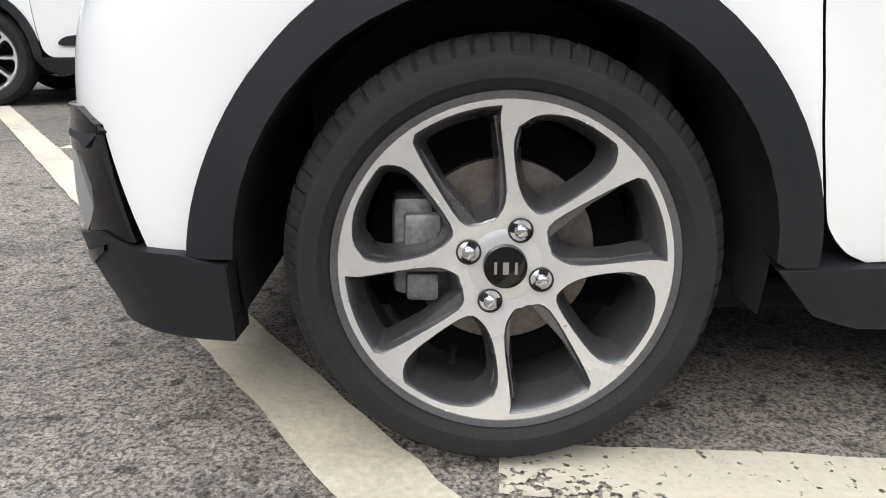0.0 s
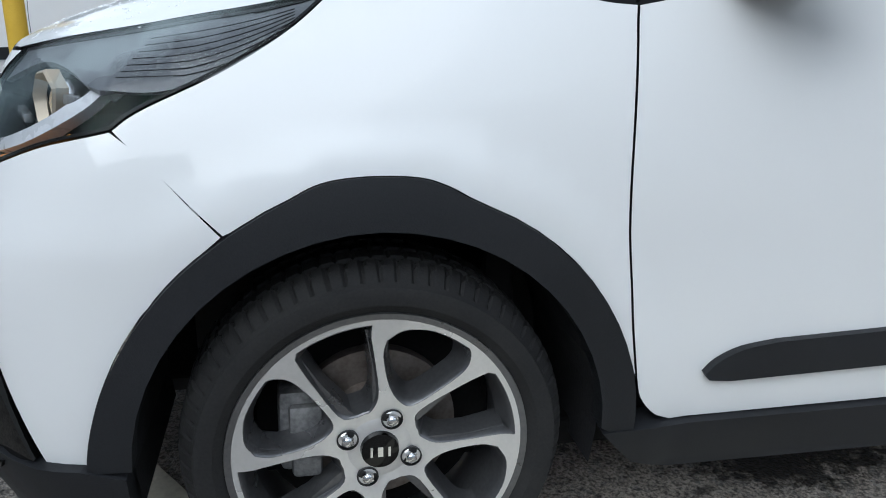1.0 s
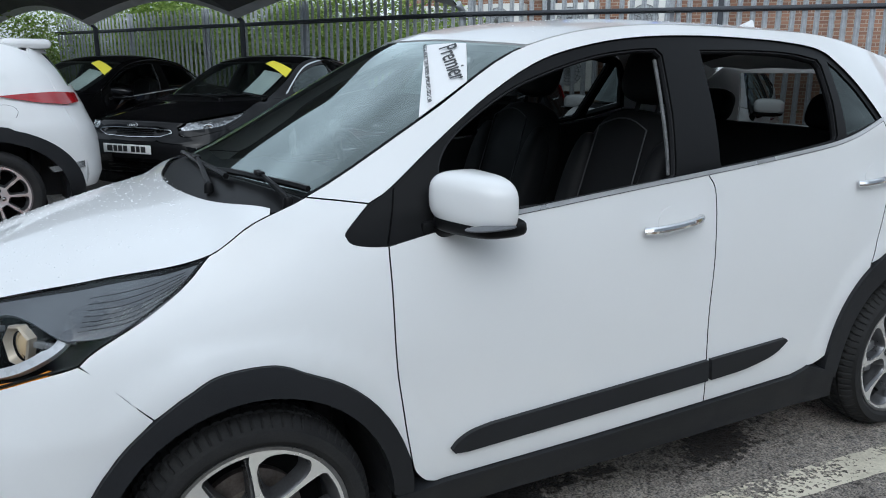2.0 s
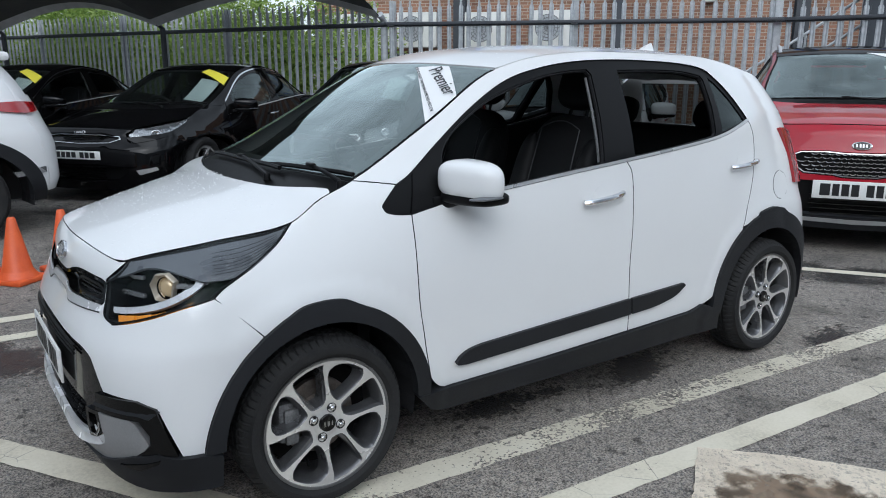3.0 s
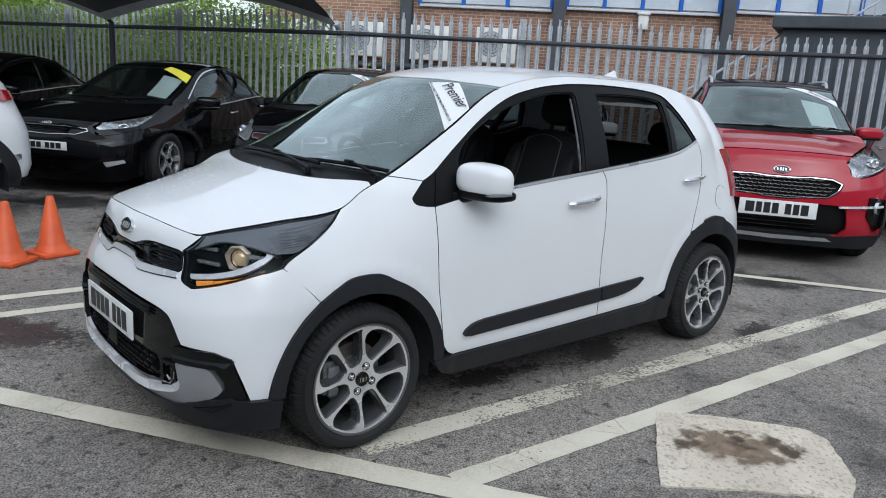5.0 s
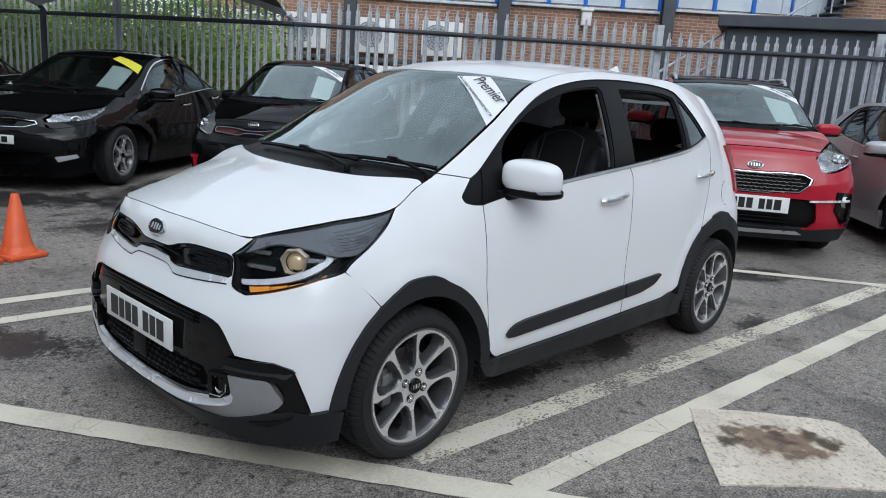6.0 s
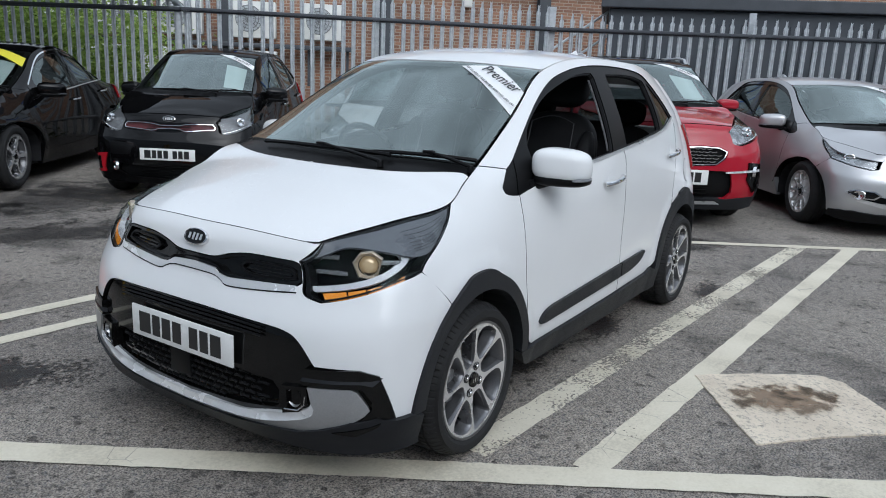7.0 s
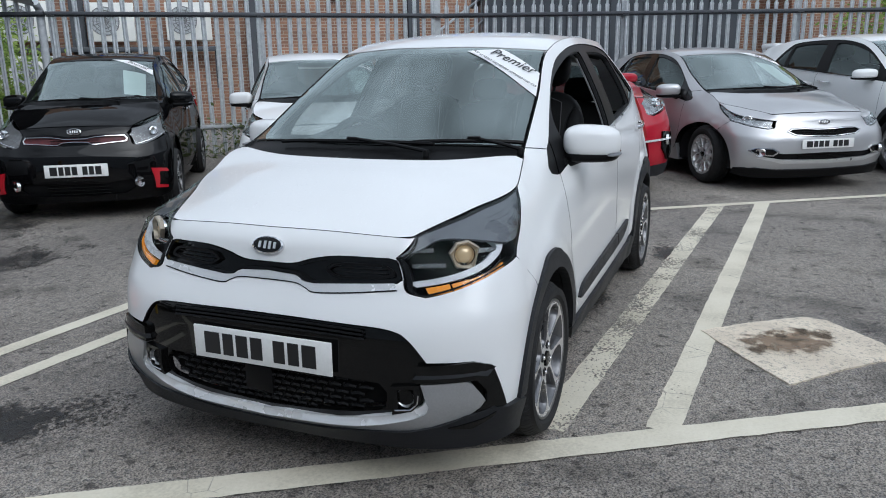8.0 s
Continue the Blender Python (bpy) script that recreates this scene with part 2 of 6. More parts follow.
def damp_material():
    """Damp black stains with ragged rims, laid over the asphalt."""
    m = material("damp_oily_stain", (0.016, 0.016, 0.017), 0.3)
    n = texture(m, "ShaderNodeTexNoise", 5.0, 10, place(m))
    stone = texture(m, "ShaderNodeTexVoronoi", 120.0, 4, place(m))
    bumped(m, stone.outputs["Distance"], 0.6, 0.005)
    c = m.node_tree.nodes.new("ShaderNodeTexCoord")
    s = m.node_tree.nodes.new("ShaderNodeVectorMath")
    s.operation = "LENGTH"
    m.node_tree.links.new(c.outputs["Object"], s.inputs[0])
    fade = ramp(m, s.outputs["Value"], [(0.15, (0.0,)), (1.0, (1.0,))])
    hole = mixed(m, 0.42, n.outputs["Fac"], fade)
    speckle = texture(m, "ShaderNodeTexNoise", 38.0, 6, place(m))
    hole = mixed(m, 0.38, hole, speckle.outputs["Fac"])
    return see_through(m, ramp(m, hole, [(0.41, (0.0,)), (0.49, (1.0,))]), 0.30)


def see_through(m, mask, floor_level=0.0):
    """Lets what lies beneath show where mask is white."""
    t = m.node_tree
    clear, mix = t.nodes.new("ShaderNodeBsdfTransparent"), t.nodes.new("ShaderNodeMixShader")
    lift = ramp(m, mask, [(0.0, (floor_level,)), (1.0, (1.0,))])
    t.links.new(lift, mix.inputs[0])
    t.links.new(t.nodes["Principled BSDF"].outputs[0], mix.inputs[1])
    t.links.new(clear.outputs[0], mix.inputs[2])
    t.links.new(mix.outputs[0], t.nodes["Material Output"].inputs["Surface"])
    return m


def line_material(name, wear):
    m = material(name, (0.6, 0.57, 0.48), 0.7)
    dirt = texture(m, "ShaderNodeTexNoise", 3.0, 6)
    fine = texture(m, "ShaderNodeTexNoise", 90.0, 3)
    f = mixed(m, 0.35, dirt.outputs["Fac"], fine.outputs["Fac"])
    paint_tone = ramp(m, f, [(0.3, (0.46, 0.42, 0.33)), (0.5, (0.65, 0.60, 0.48)), (0.7, (0.72, 0.67, 0.55))])
    big = texture(m, "ShaderNodeTexNoise", 2.2, 3)
    chip = texture(m, "ShaderNodeTexNoise", 70.0, 9)
    bumped(m, fine.outputs["Fac"], 0.5, 0.003)
    cell = texture(m, "ShaderNodeTexVoronoi", 5.5)
    cell.feature = "DISTANCE_TO_EDGE"
    gap = mixed(m, 1.0, ramp(m, cell.outputs["Distance"], [(0.003, (1.0,)), (0.009, (0.0,))]), ramp(m, big.outputs["Fac"], [(0.54, (0.0,)), (0.62, (0.7,))]), "MULTIPLY")
    into(m, "Base Color", mixed(m, gap, paint_tone, (0.09, 0.085, 0.08)))
    flake = ramp(m, mixed(m, 0.5, chip.outputs["Fac"], big.outputs["Fac"]), [(wear, (0.0,)), (wear + 0.02, (1.0,))])
    return see_through(m, flake)


def concrete_material():
    m = material("pale_concrete_patch", (0.4, 0.36, 0.31), 0.85)
    peb = texture(m, "ShaderNodeTexVoronoi", 72.0)
    big = texture(m, "ShaderNodeTexNoise", 4.0, 6)
    tone = ramp(m, big.outputs["Fac"], [(0.3, (0.325, 0.280, 0.222)), (0.7, (0.435, 0.385, 0.312))])
    speck = ramp(m, peb.outputs["Color"], [(0.12, (0.20,)), (0.36, (0.85,)), (0.9, (1.85,))])
    into(m, "Base Color", mixed(m, 1.0, tone, speck, "MULTIPLY"))
    bumped(m, peb.outputs["Distance"], 0.8, 0.006)
    return m


def brick_material():
    m = material("red_brown_brickwork", (0.3, 0.15, 0.09), 0.85)
    t = m.node_tree
    c = t.nodes.new("ShaderNodeTexCoord")
    br = t.nodes.new("ShaderNodeTexBrick")
    br.inputs["Scale"].default_value = 1.0
    br.inputs["Brick Width"].default_value, br.inputs["Row Height"].default_value = 0.225, 0.075
    br.inputs["Mortar Size"].default_value, br.inputs["Bias"].default_value = 0.008, -0.1
    br.inputs["Color1"].default_value = (0.35, 0.185, 0.118, 1)
    br.inputs["Color2"].default_value = (0.21, 0.11, 0.075, 1)
    br.inputs["Mortar"].default_value = (0.42, 0.36, 0.29, 1)
    t.links.new(c.outputs["UV"], br.inputs["Vector"])
    stain = texture(m, "ShaderNodeTexNoise", 0.8, 6)
    into(m, "Base Color", mixed(m, 1.0, br.outputs["Color"], ramp(m, stain.outputs["Fac"], [(0.3, (0.65,)), (0.7, (1.2,))]), "MULTIPLY"))
    b = t.nodes.new("ShaderNodeBump")
    b.invert = True
    b.inputs["Strength"].default_value, b.inputs["Distance"].default_value = 0.6, 0.008
    t.links.new(br.outputs["Fac"], b.inputs["Height"])
    into(m, "Normal", b.outputs["Normal"])
    return m


def leaf_material(name, a, b):
    m = material(name, a, 0.55)
    g = m.node_tree.nodes.new("ShaderNodeNewGeometry")
    tone = ramp(m, g.outputs["Random Per Island"], [(0.0, a), (1.0, b)])
    into(m, "Base Color", tone)
    # leaves let light through
    t = m.node_tree
    thin, mix = t.nodes.new("ShaderNodeBsdfTranslucent"), t.nodes.new("ShaderNodeMixShader")
    t.links.new(tone, thin.inputs["Color"])
    mix.inputs[0].default_value = 0.55
    t.links.new(t.nodes["Principled BSDF"].outputs[0], mix.inputs[1])
    t.links.new(thin.outputs[0], mix.inputs[2])
    t.links.new(mix.outputs[0], t.nodes["Material Output"].inputs["Surface"])
    return m


ASPHALT, DAMP, CONCRETE, BRICK = asphalt_material(), damp_material(), concrete_material(), brick_material()
LINE, LINE_WORN = line_material("parking_line_paint", 0.655), line_material("flaking_line_paint", 0.525)
LEAF = leaf_material("green_leaves", (0.15, 0.25, 0.05), (0.42, 0.53, 0.15))
WEED = leaf_material("dry_grass", (0.06, 0.10, 0.03), (0.20, 0.22, 0.10))


# ---- mesh kit ----
def curve(*pts):
    """A smooth function through (x, value) pairs that does not overshoot."""
    xs, ys = [p[0] for p in pts], [p[1] for p in pts]
    n = len(xs)
    d = [(ys[i + 1] - ys[i]) / (xs[i + 1] - xs[i]) for i in range(n - 1)]
    m = [d[0]] + [0.0 if d[i - 1] * d[i] <= 0 else 2 * d[i - 1] * d[i] / (d[i - 1] + d[i]) for i in range(1, n - 1)] + [d[-1]]

    def f(x):
        if x <= xs[0]:
            return ys[0]
        if x >= xs[-1]:
            return ys[-1]
        i = max(j for j in range(n - 1) if xs[j] <= x)
        h = xs[i + 1] - xs[i]
        t = (x - xs[i]) / h
        return (2 * t**3 - 3 * t * t + 1) * ys[i] + (t**3 - 2 * t * t + t) * h * m[i] + (3 * t * t - 2 * t**3) * ys[i + 1] + (t**3 - t * t) * h * m[i + 1]

    return f


def thing(name, m, label, category, group="", kind=""):
    ob = new(name)
    ob.matrix_basis = m
    return tagged(ob, label, category, group, kind)


def link_mesh(name, verts, faces, mats, parent=None, label="", smooth=None, slots=None):
    me = bpy.data.meshes.new(name)
    me.from_pydata([tuple(v) for v in verts], [], faces)
    for mt in (mats if isinstance(mats, (list, tuple)) else [mats]):
        me.materials.append(mt)
    if smooth is not None:
        me.polygons.foreach_set("use_smooth", smooth)
    if slots is not None:
        me.polygons.foreach_set("material_index", slots)
    me.update()
    ob = new(name, me)
    if parent:
        ob.parent = parent
    return tagged(ob, label)


def part(name, bm, mat, parent=None, label="", smooth=True):
    me = bpy.data.meshes.new(name)
    bmesh.ops.recalc_face_normals(bm, faces=bm.faces)
    for f in bm.faces:
        f.smooth = smooth
    if smooth:
        for e in bm.edges:
            if len(e.link_faces) == 2 and e.calc_face_angle(0) > 0.6:
                e.smooth = False
    bm.to_mesh(me)
    bm.free()
    me.materials.append(mat)
    ob = new(name, me)
    if parent:
        ob.parent = parent
    return tagged(ob, label)


def box(bm, c, size, bevel=0.0, m=None, seg=2):
    r = bmesh.ops.create_cube(bm, size=1.0, matrix=(m or Matrix()) @ Matrix.Translation(c) @ Matrix.Diagonal((*size, 1)))
    if bevel:
        es = list({e for v in r["verts"] for e in v.link_edges})
        bmesh.ops.bevel(bm, geom=es, offset=bevel, segments=seg, affect="EDGES", profile=0.5)


def rod(bm, a, b, r, seg=12, r2=None):
    a, b = Vector(a), Vector(b)
    q = (b - a).to_track_quat("Z", "Y").to_matrix().to_4x4()
    bmesh.ops.create_cone(bm, cap_ends=True, segments=seg, radius1=r, radius2=r if r2 is None else r2, depth=(b - a).length,
                          matrix=Matrix.Translation((a + b) / 2) @ q)


def tube(bm, pts, r, seg=8):
    """A round bar bent along pts, in one piece."""
    pts = [Vector(p) for p in pts]
    rings = []
    for i, p in enumerate(pts):
        d = (pts[min(i + 1, len(pts) - 1)] - pts[max(i - 1, 0)]).normalized()
        if d.length < 0.5:
            d = (pts[1] - pts[0]).normalized()
        up = Vector((0, 0, 1)) if abs(d.z) < 0.8 else Vector((0, 1, 0))
        e1 = d.cross(up).normalized()
        e2 = d.cross(e1)
        rings.append([bm.verts.new(p + (e1 * math.cos(2 * math.pi * k / seg) + e2 * math.sin(2 * math.pi * k / seg)) * r) for k in range(seg)])
    for p, q in zip(rings, rings[1:]):
        for k in range(seg):
            bm.faces.new((p[k], p[(k + 1) % seg], q[(k + 1) % seg], q[k]))
    bm.faces.new(rings[0][::-1])
    bm.faces.new(rings[-1])


def lathe(bm, profile, seg=64, axis="Y", wobble=None):
    """Turns (radius, along) pairs round an axis."""
    rings = []
    for i in range(seg):
        a = 2 * math.pi * i / seg
        ring = []
        for j, (r, h) in enumerate(profile):
            if wobble:
                r = r + wobble(i, j)
            ring.append(bm.verts.new((r * math.cos(a), h, r * math.sin(a)) if axis == "Y" else (r * math.cos(a), r * math.sin(a), h)))
        rings.append(ring)
    for i in range(seg):
        p, q = rings[i], rings[(i + 1) % seg]
        for j in range(len(profile) - 1):
            bm.faces.new((p[j], p[j + 1], q[j + 1], q[j]))


def blob(bm, c, half, power=3.0, m=None, nu=24, nv=14):
    """A rounded pillow: a superellipsoid."""
    def g(v):
        return math.copysign(abs(v) ** (2 / power), v)
    rows = []
    for j in range(nv + 1):
        v = -math.pi / 2 + math.pi * j / nv
        row = []
        for i in range(nu):
            u = 2 * math.pi * i / nu
            p = Vector((g(math.cos(v)) * g(math.cos(u)) * half[0], g(math.cos(v)) * g(math.sin(u)) * half[1], g(math.sin(v)) * half[2])) + Vector(c)
            row.append(bm.verts.new(m @ p if m else p))
        rows.append(row)
    for a, b in zip(rows, rows[1:]):
        for i in range(nu):
            bm.faces.new((a[i], a[(i + 1) % nu], b[(i + 1) % nu], b[i]))
    bmesh.ops.remove_doubles(bm, verts=bm.verts, dist=1e-5)


def spline(*pts, n=6):
    """Points of a smooth curve through pts."""
    if len(pts) < 3:
        return [tuple(p) for p in pts]
    ext = [tuple(2 * a - b for a, b in zip(pts[0], pts[1]))] + list(pts) + [tuple(2 * a - b for a, b in zip(pts[-1], pts[-2]))]
    out = []
    for i in range(1, len(ext) - 2):
        p0, p1, p2, p3 = ext[i - 1], ext[i], ext[i + 1], ext[i + 2]
        for k in range(n):
            t = k / n
            out.append(tuple(0.5 * (2 * b + (c - a) * t + (2 * a - 5 * b + 4 * c - d) * t * t + (3 * b - a - 3 * c + d) * t**3) for a, b, c, d in zip(p0, p1, p2, p3)))
    out.append(tuple(pts[-1]))
    return out


def tidy(loop, step):
    """A closed loop with no doubled points and no edge longer than step."""
    out = []
    for i, p in enumerate(loop):
        q = loop[(i + 1) % len(loop)]
        n = max(1, math.ceil(math.dist(p, q) / step))
        if math.dist(p, q) < 1e-5:
            continue
        out += [tuple(a + (b - a) * k / n for a, b in zip(p, q)) for k in range(n)]
    return out


def inset(loop, d):
    area = sum(a[0] * b[1] - b[0] * a[1] for a, b in zip(loop, loop[1:] + loop[:1]))
    s = 1 if area > 0 else -1
    out = []
    for i, p in enumerate(loop):
        a, b = loop[i - 1], loop[(i + 1) % len(loop)]
        t1, t2 = Vector((p[0] - a[0], p[1] - a[1])), Vector((b[0] - p[0], b[1] - p[1]))
        if t1.length < 1e-7 or t2.length < 1e-7:
            out.append(p)
            continue
        t1.normalize(), t2.normalize()
        n1, n2 = Vector((-t1.y, t1.x)) * s, Vector((-t2.y, t2.x)) * s
        n = n1 + n2
        if n.length < 0.2:
            out.append(p)
            continue
        n = n.normalized() * min(d / max(0.35, n.normalized().dot(n1)), 2.5 * d)
        out.append((p[0] + n.x, p[1] + n.y))
    return out


def inside(P, loops):
    r = np.zeros(len(P), bool)
    for l in loops:
        a = np.array(l)
        b = np.roll(a, -1, 0)
        for (x0, y0), (x1, y1) in zip(a, b):
            if y0 != y1:
                c = (y0 > P[:, 1]) != (y1 > P[:, 1])
                r ^= c & (P[:, 0] < (x1 - x0) * (P[:, 1] - y0) / (y1 - y0) + x0)
    return r


def fill(loops, step):
    """Triangles over a flat outline with holes, with points in its middle."""
    loops = [tidy(l, step) for l in loops]
    pts, edges = [], []
    for l in loops:
        k = len(pts)
        pts += l
        edges += [(k + i, k + (i + 1) % len(l)) for i in range(len(l))]
    B = np.array(pts)
    lo, hi = B.min(0), B.max(0)
    gx, gy = np.meshgrid(np.arange(lo[0], hi[0], step), np.arange(lo[1], hi[1], step))
    G = np.stack([gx.ravel() + (np.arange(gx.size) // gx.shape[1] % 2) * step / 2, gy.ravel()], 1)
    if len(G):
        G = G[inside(G, loops)]
    if len(G):
        G = G[[np.min(np.sum((B - g) ** 2, 1)) > (0.55 * step) ** 2 for g in G]]
    from mathutils import geometry
    r = geometry.delaunay_2d_cdt([Vector(p) for p in pts] + [Vector(g) for g in G], edges, [], 0, 1e-6)
    V = np.array([(v.x, v.y) for v in r[0]])
    T = np.array([f for f in r[2] if len(f) == 3])
    T = T[inside(V[T].mean(1), loops)]
    return V, T


def true_normals(chart, V, rough):
    """Normals of the surface itself, so that reflections run smoothly over the triangles."""
    e = 0.004
    A = np.array([chart(u + e, v) for u, v in V]) - np.array([chart(u - e, v) for u, v in V])
    B = np.array([chart(u, v + e) for u, v in V]) - np.array([chart(u, v - e) for u, v in V])
    M = np.cross(A, B)
    L = np.linalg.norm(M, axis=1)
    M /= np.maximum(1e-15, L)[:, None]
    d = np.sum(M * rough, 1)
    M *= np.where(d < 0, -1.0, 1.0)[:, None]
    return np.where(((np.abs(d) > 0.8) & (L > 1e-12))[:, None], M, rough)


def panel(name, loops, chart, mat, parent, outward, step=0.03, thick=0.012, off=0.0, gap=0.0, edge=None, warp=None, label=""):
    """A sheet of bodywork: a flat outline (with holes) laid on a curved surface, with thickness."""
    if gap:
        loops = [inset(tidy(loops[0], step), gap)] + [inset(tidy(l, step), -gap) for l in loops[1:]]
    V, T = fill(loops, step)
    P = np.array([chart(u, v) for u, v in V])
    n = np.cross(P[T[:, 1]] - P[T[:, 0]], P[T[:, 2]] - P[T[:, 0]])
    if (n @ np.array(outward)).sum() < 0:
        T, n = T[:, ::-1], -n
    N = np.zeros_like(P)
    for k in range(3):
        np.add.at(N, T[:, k], n)
    N /= np.maximum(1e-12, np.linalg.norm(N, axis=1))[:, None]
    N = true_normals(chart, V, N)
    W = true_normals(lambda u, v: warp(*chart(u, v)), V, N) if warp else N
    P = P + N * off
    Q = P - N * thick
    if warp:
        P, Q = np.array([warp(*p) for p in P]), np.array([warp(*p) for p in Q])
    count, owner = {}, {}
    for a, b, c in T:
        for e in ((a, b), (b, c), (c, a)):
            k = (min(e), max(e))
            count[k] = count.get(k, 0) + 1
            owner[k] = e
    rim = [owner[k] for k, v in count.items() if v == 1]
    verts, faces = list(P), [tuple(int(i) for i in t) for t in T]
    if not thick:
        ob = link_mesh(name, verts, faces, mat, parent, label, [True] * len(faces))
        ob.data.normals_split_custom_set_from_vertices([tuple(v) for v in W])
        return ob
    k = len(verts)
    verts += list(Q)
    faces += [tuple(int(i) + k for i in t[::-1]) for t in T]
    k2 = len(verts)
    for i, (a, b) in enumerate(rim):
        verts += [P[a], P[b], Q[b], Q[a]]
        faces.append((k2 + 4 * i + 1, k2 + 4 * i, k2 + 4 * i + 3, k2 + 4 * i + 2))
    smooth = [True] * (2 * len(T)) + [False] * len(rim)
    slots = [0] * (2 * len(T)) + [1 if edge else 0] * len(rim)
    ob = link_mesh(name, verts, faces, [mat, edge] if edge else mat, parent, label, smooth, slots)
    normals = [tuple(v) for v in W] + [tuple(-v) for v in W]
    for a, b in rim:
        f = np.cross(P[a] - P[b], Q[a] - P[a])
        f = tuple(f / max(1e-12, np.linalg.norm(f)))
        normals += [f] * 4
    ob.data.normals_split_custom_set_from_vertices(normals)
    return ob


# ---- setting ----
def slab(name, loop, z, mat, label, category, thick=0.0):
    ob = link_mesh(name, [(x, y, z) for x, y in loop], [tuple(range(len(loop)))], mat)
    return tagged(ob, label, category, kind="structure")


ground = slab("ground", [(-400, -400), (400, -400), (400, 400), (-400, 400)], 0.0, ASPHALT, "worn grey asphalt of a car park, damp in places", "ground")


def stripe(name, a, b, width, mat, label, z=0.004):
    a, b = Vector((*a, 0)), Vector((*b, 0))
    n = (b - a).normalized().cross(Vector((0, 0, 1))) * width / 2
    rnd = random.Random(int(width * 1000 + abs(a.x) * 70))
    k = int((b - a).length / 0.05)
    sides = [[a.lerp(b, i / k) + n * g * (1 + rnd.gauss(0, 0.035)) for i in range(k + 1)] for g in (-1, 1)]
    verts = [(p.x, p.y, z) for q in zip(*sides) for p in q]
    ob = link_mesh(name, verts, [(2 * i, 2 * i + 2, 2 * i + 3, 2 * i + 1) for i in range(k)], mat)
    return tagged(ob, label, "parking line", kind="structure")


stripe("parking_line_front", (-5.1, 6.78), (3.1, -5.766), 0.128, LINE, "cream painted line across the front of the parking bays", z=0.006)
stripe("parking_line_inner", (0.0, -0.745), (4.93, -1.10), 0.13, LINE_WORN, "flaking cream line beside the white hatchback")
stripe("parking_line_outer", (0.14, -1.146), (5.10, -1.484), 0.122, LINE, "cream line beside the worn one")
stripe("parking_line_far_inner", (-1.6, 1.70), (3.3, 1.36), 0.10, LINE, "pale line of the neighbouring bay")
stripe("parking_line_far_outer", (-1.9, 2.06), (3.1, 1.74), 0.10, LINE, "pale line of the neighbouring bay")
stripe("parking_line_back", (2.95, 1.705), (8.8, -6.9), 0.10, LINE, "pale line behind the parking bays", z=0.006)

# concrete patch with a burnt-looking stain
patch_rnd = random.Random(4)
patch_loop = [(x + patch_rnd.uniform(-0.004, 0.004), y + patch_rnd.uniform(-0.004, 0.004)) for x, y in tidy([(1.29, -1.20), (1.50, -1.43), (1.685, -1.69), (1.67, -1.79), (1.40, -2.02), (1.24, -2.07), (1.0, -1.83), (0.735, -1.595), (1.02, -1.385)], 0.03)]
patch_ob = panel("concrete_patch", [patch_loop], lambda x, y: (x, y, 0.008), CONCRETE, None, (0, 0, 1), 0.06, 0.02)
tagged(patch_ob, "pale rough concrete repair patch set into asphalt", "concrete patch", kind="structure")


def stain_material(name, dark, pale, thin):
    m = material(name, dark, 0.9)
    n = texture(m, "ShaderNodeTexNoise", 16.0, 10, place(m))
    into(m, "Base Color", ramp(m, n.outputs["Fac"], [(0.35, dark), (0.65, pale)]))
    c = m.node_tree.nodes.new("ShaderNodeTexCoord")
    s = m.node_tree.nodes.new("ShaderNodeVectorMath")
    s.operation = "LENGTH"
    m.node_tree.links.new(c.outputs["Object"], s.inputs[0])
    fade = ramp(m, s.outputs["Value"], [(0.2, (0.0,)), (1.0, (1.0,))])
    return see_through(m, ramp(m, mixed(m, 0.36, n.outputs["Fac"], fade), [(0.42, (0.0,)), (0.52, (1.0,))]), thin)


STAIN, SCORCH = stain_material("brown_scorch_stain", (0.15, 0.10, 0.062), (0.30, 0.21, 0.14), 0.35), stain_material("black_scorch_mark", (0.06, 0.045, 0.03), (0.15, 0.11, 0.075), 0.62)


def puddle(name, x, y, rx, ry, turn, mat, label, z):
    ring = [(math.cos(a * math.pi / 12), math.sin(a * math.pi / 12), 0) for a in range(24)]
    ob = link_mesh(name, ring, [tuple(range(24))], mat)
    ob.matrix_basis = pose(x, y, z, 0, 0, turn) @ Matrix.Diagonal((rx, ry, 1, 1))
    return tagged(ob, label, "stain", kind="structure")


puddle("stain", 1.27, -1.60, 0.42, 0.25, -44, STAIN, "brown scorched stain on the concrete patch", 0.011)
for i, (sx, sy, ra, rb) in enumerate(((1.12, -1.47, 0.15, 0.07), (1.28, -1.60, 0.12, 0.10), (1.42, -1.73, 0.13, 0.08), (1.34, -1.56, 0.09, 0.06))):
    puddle("stain", sx, sy, ra, rb, 30 * i, SCORCH, "small dark scorch mark on the concrete patch", 0.0125)
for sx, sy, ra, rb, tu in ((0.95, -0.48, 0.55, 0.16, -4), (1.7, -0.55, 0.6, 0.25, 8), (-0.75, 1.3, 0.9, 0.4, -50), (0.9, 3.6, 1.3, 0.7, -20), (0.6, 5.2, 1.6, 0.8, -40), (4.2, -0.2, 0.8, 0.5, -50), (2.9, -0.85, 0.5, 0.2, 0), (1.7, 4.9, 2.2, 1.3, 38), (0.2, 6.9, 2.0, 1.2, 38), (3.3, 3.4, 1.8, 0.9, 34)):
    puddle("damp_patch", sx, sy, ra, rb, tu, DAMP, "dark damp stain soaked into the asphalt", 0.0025)


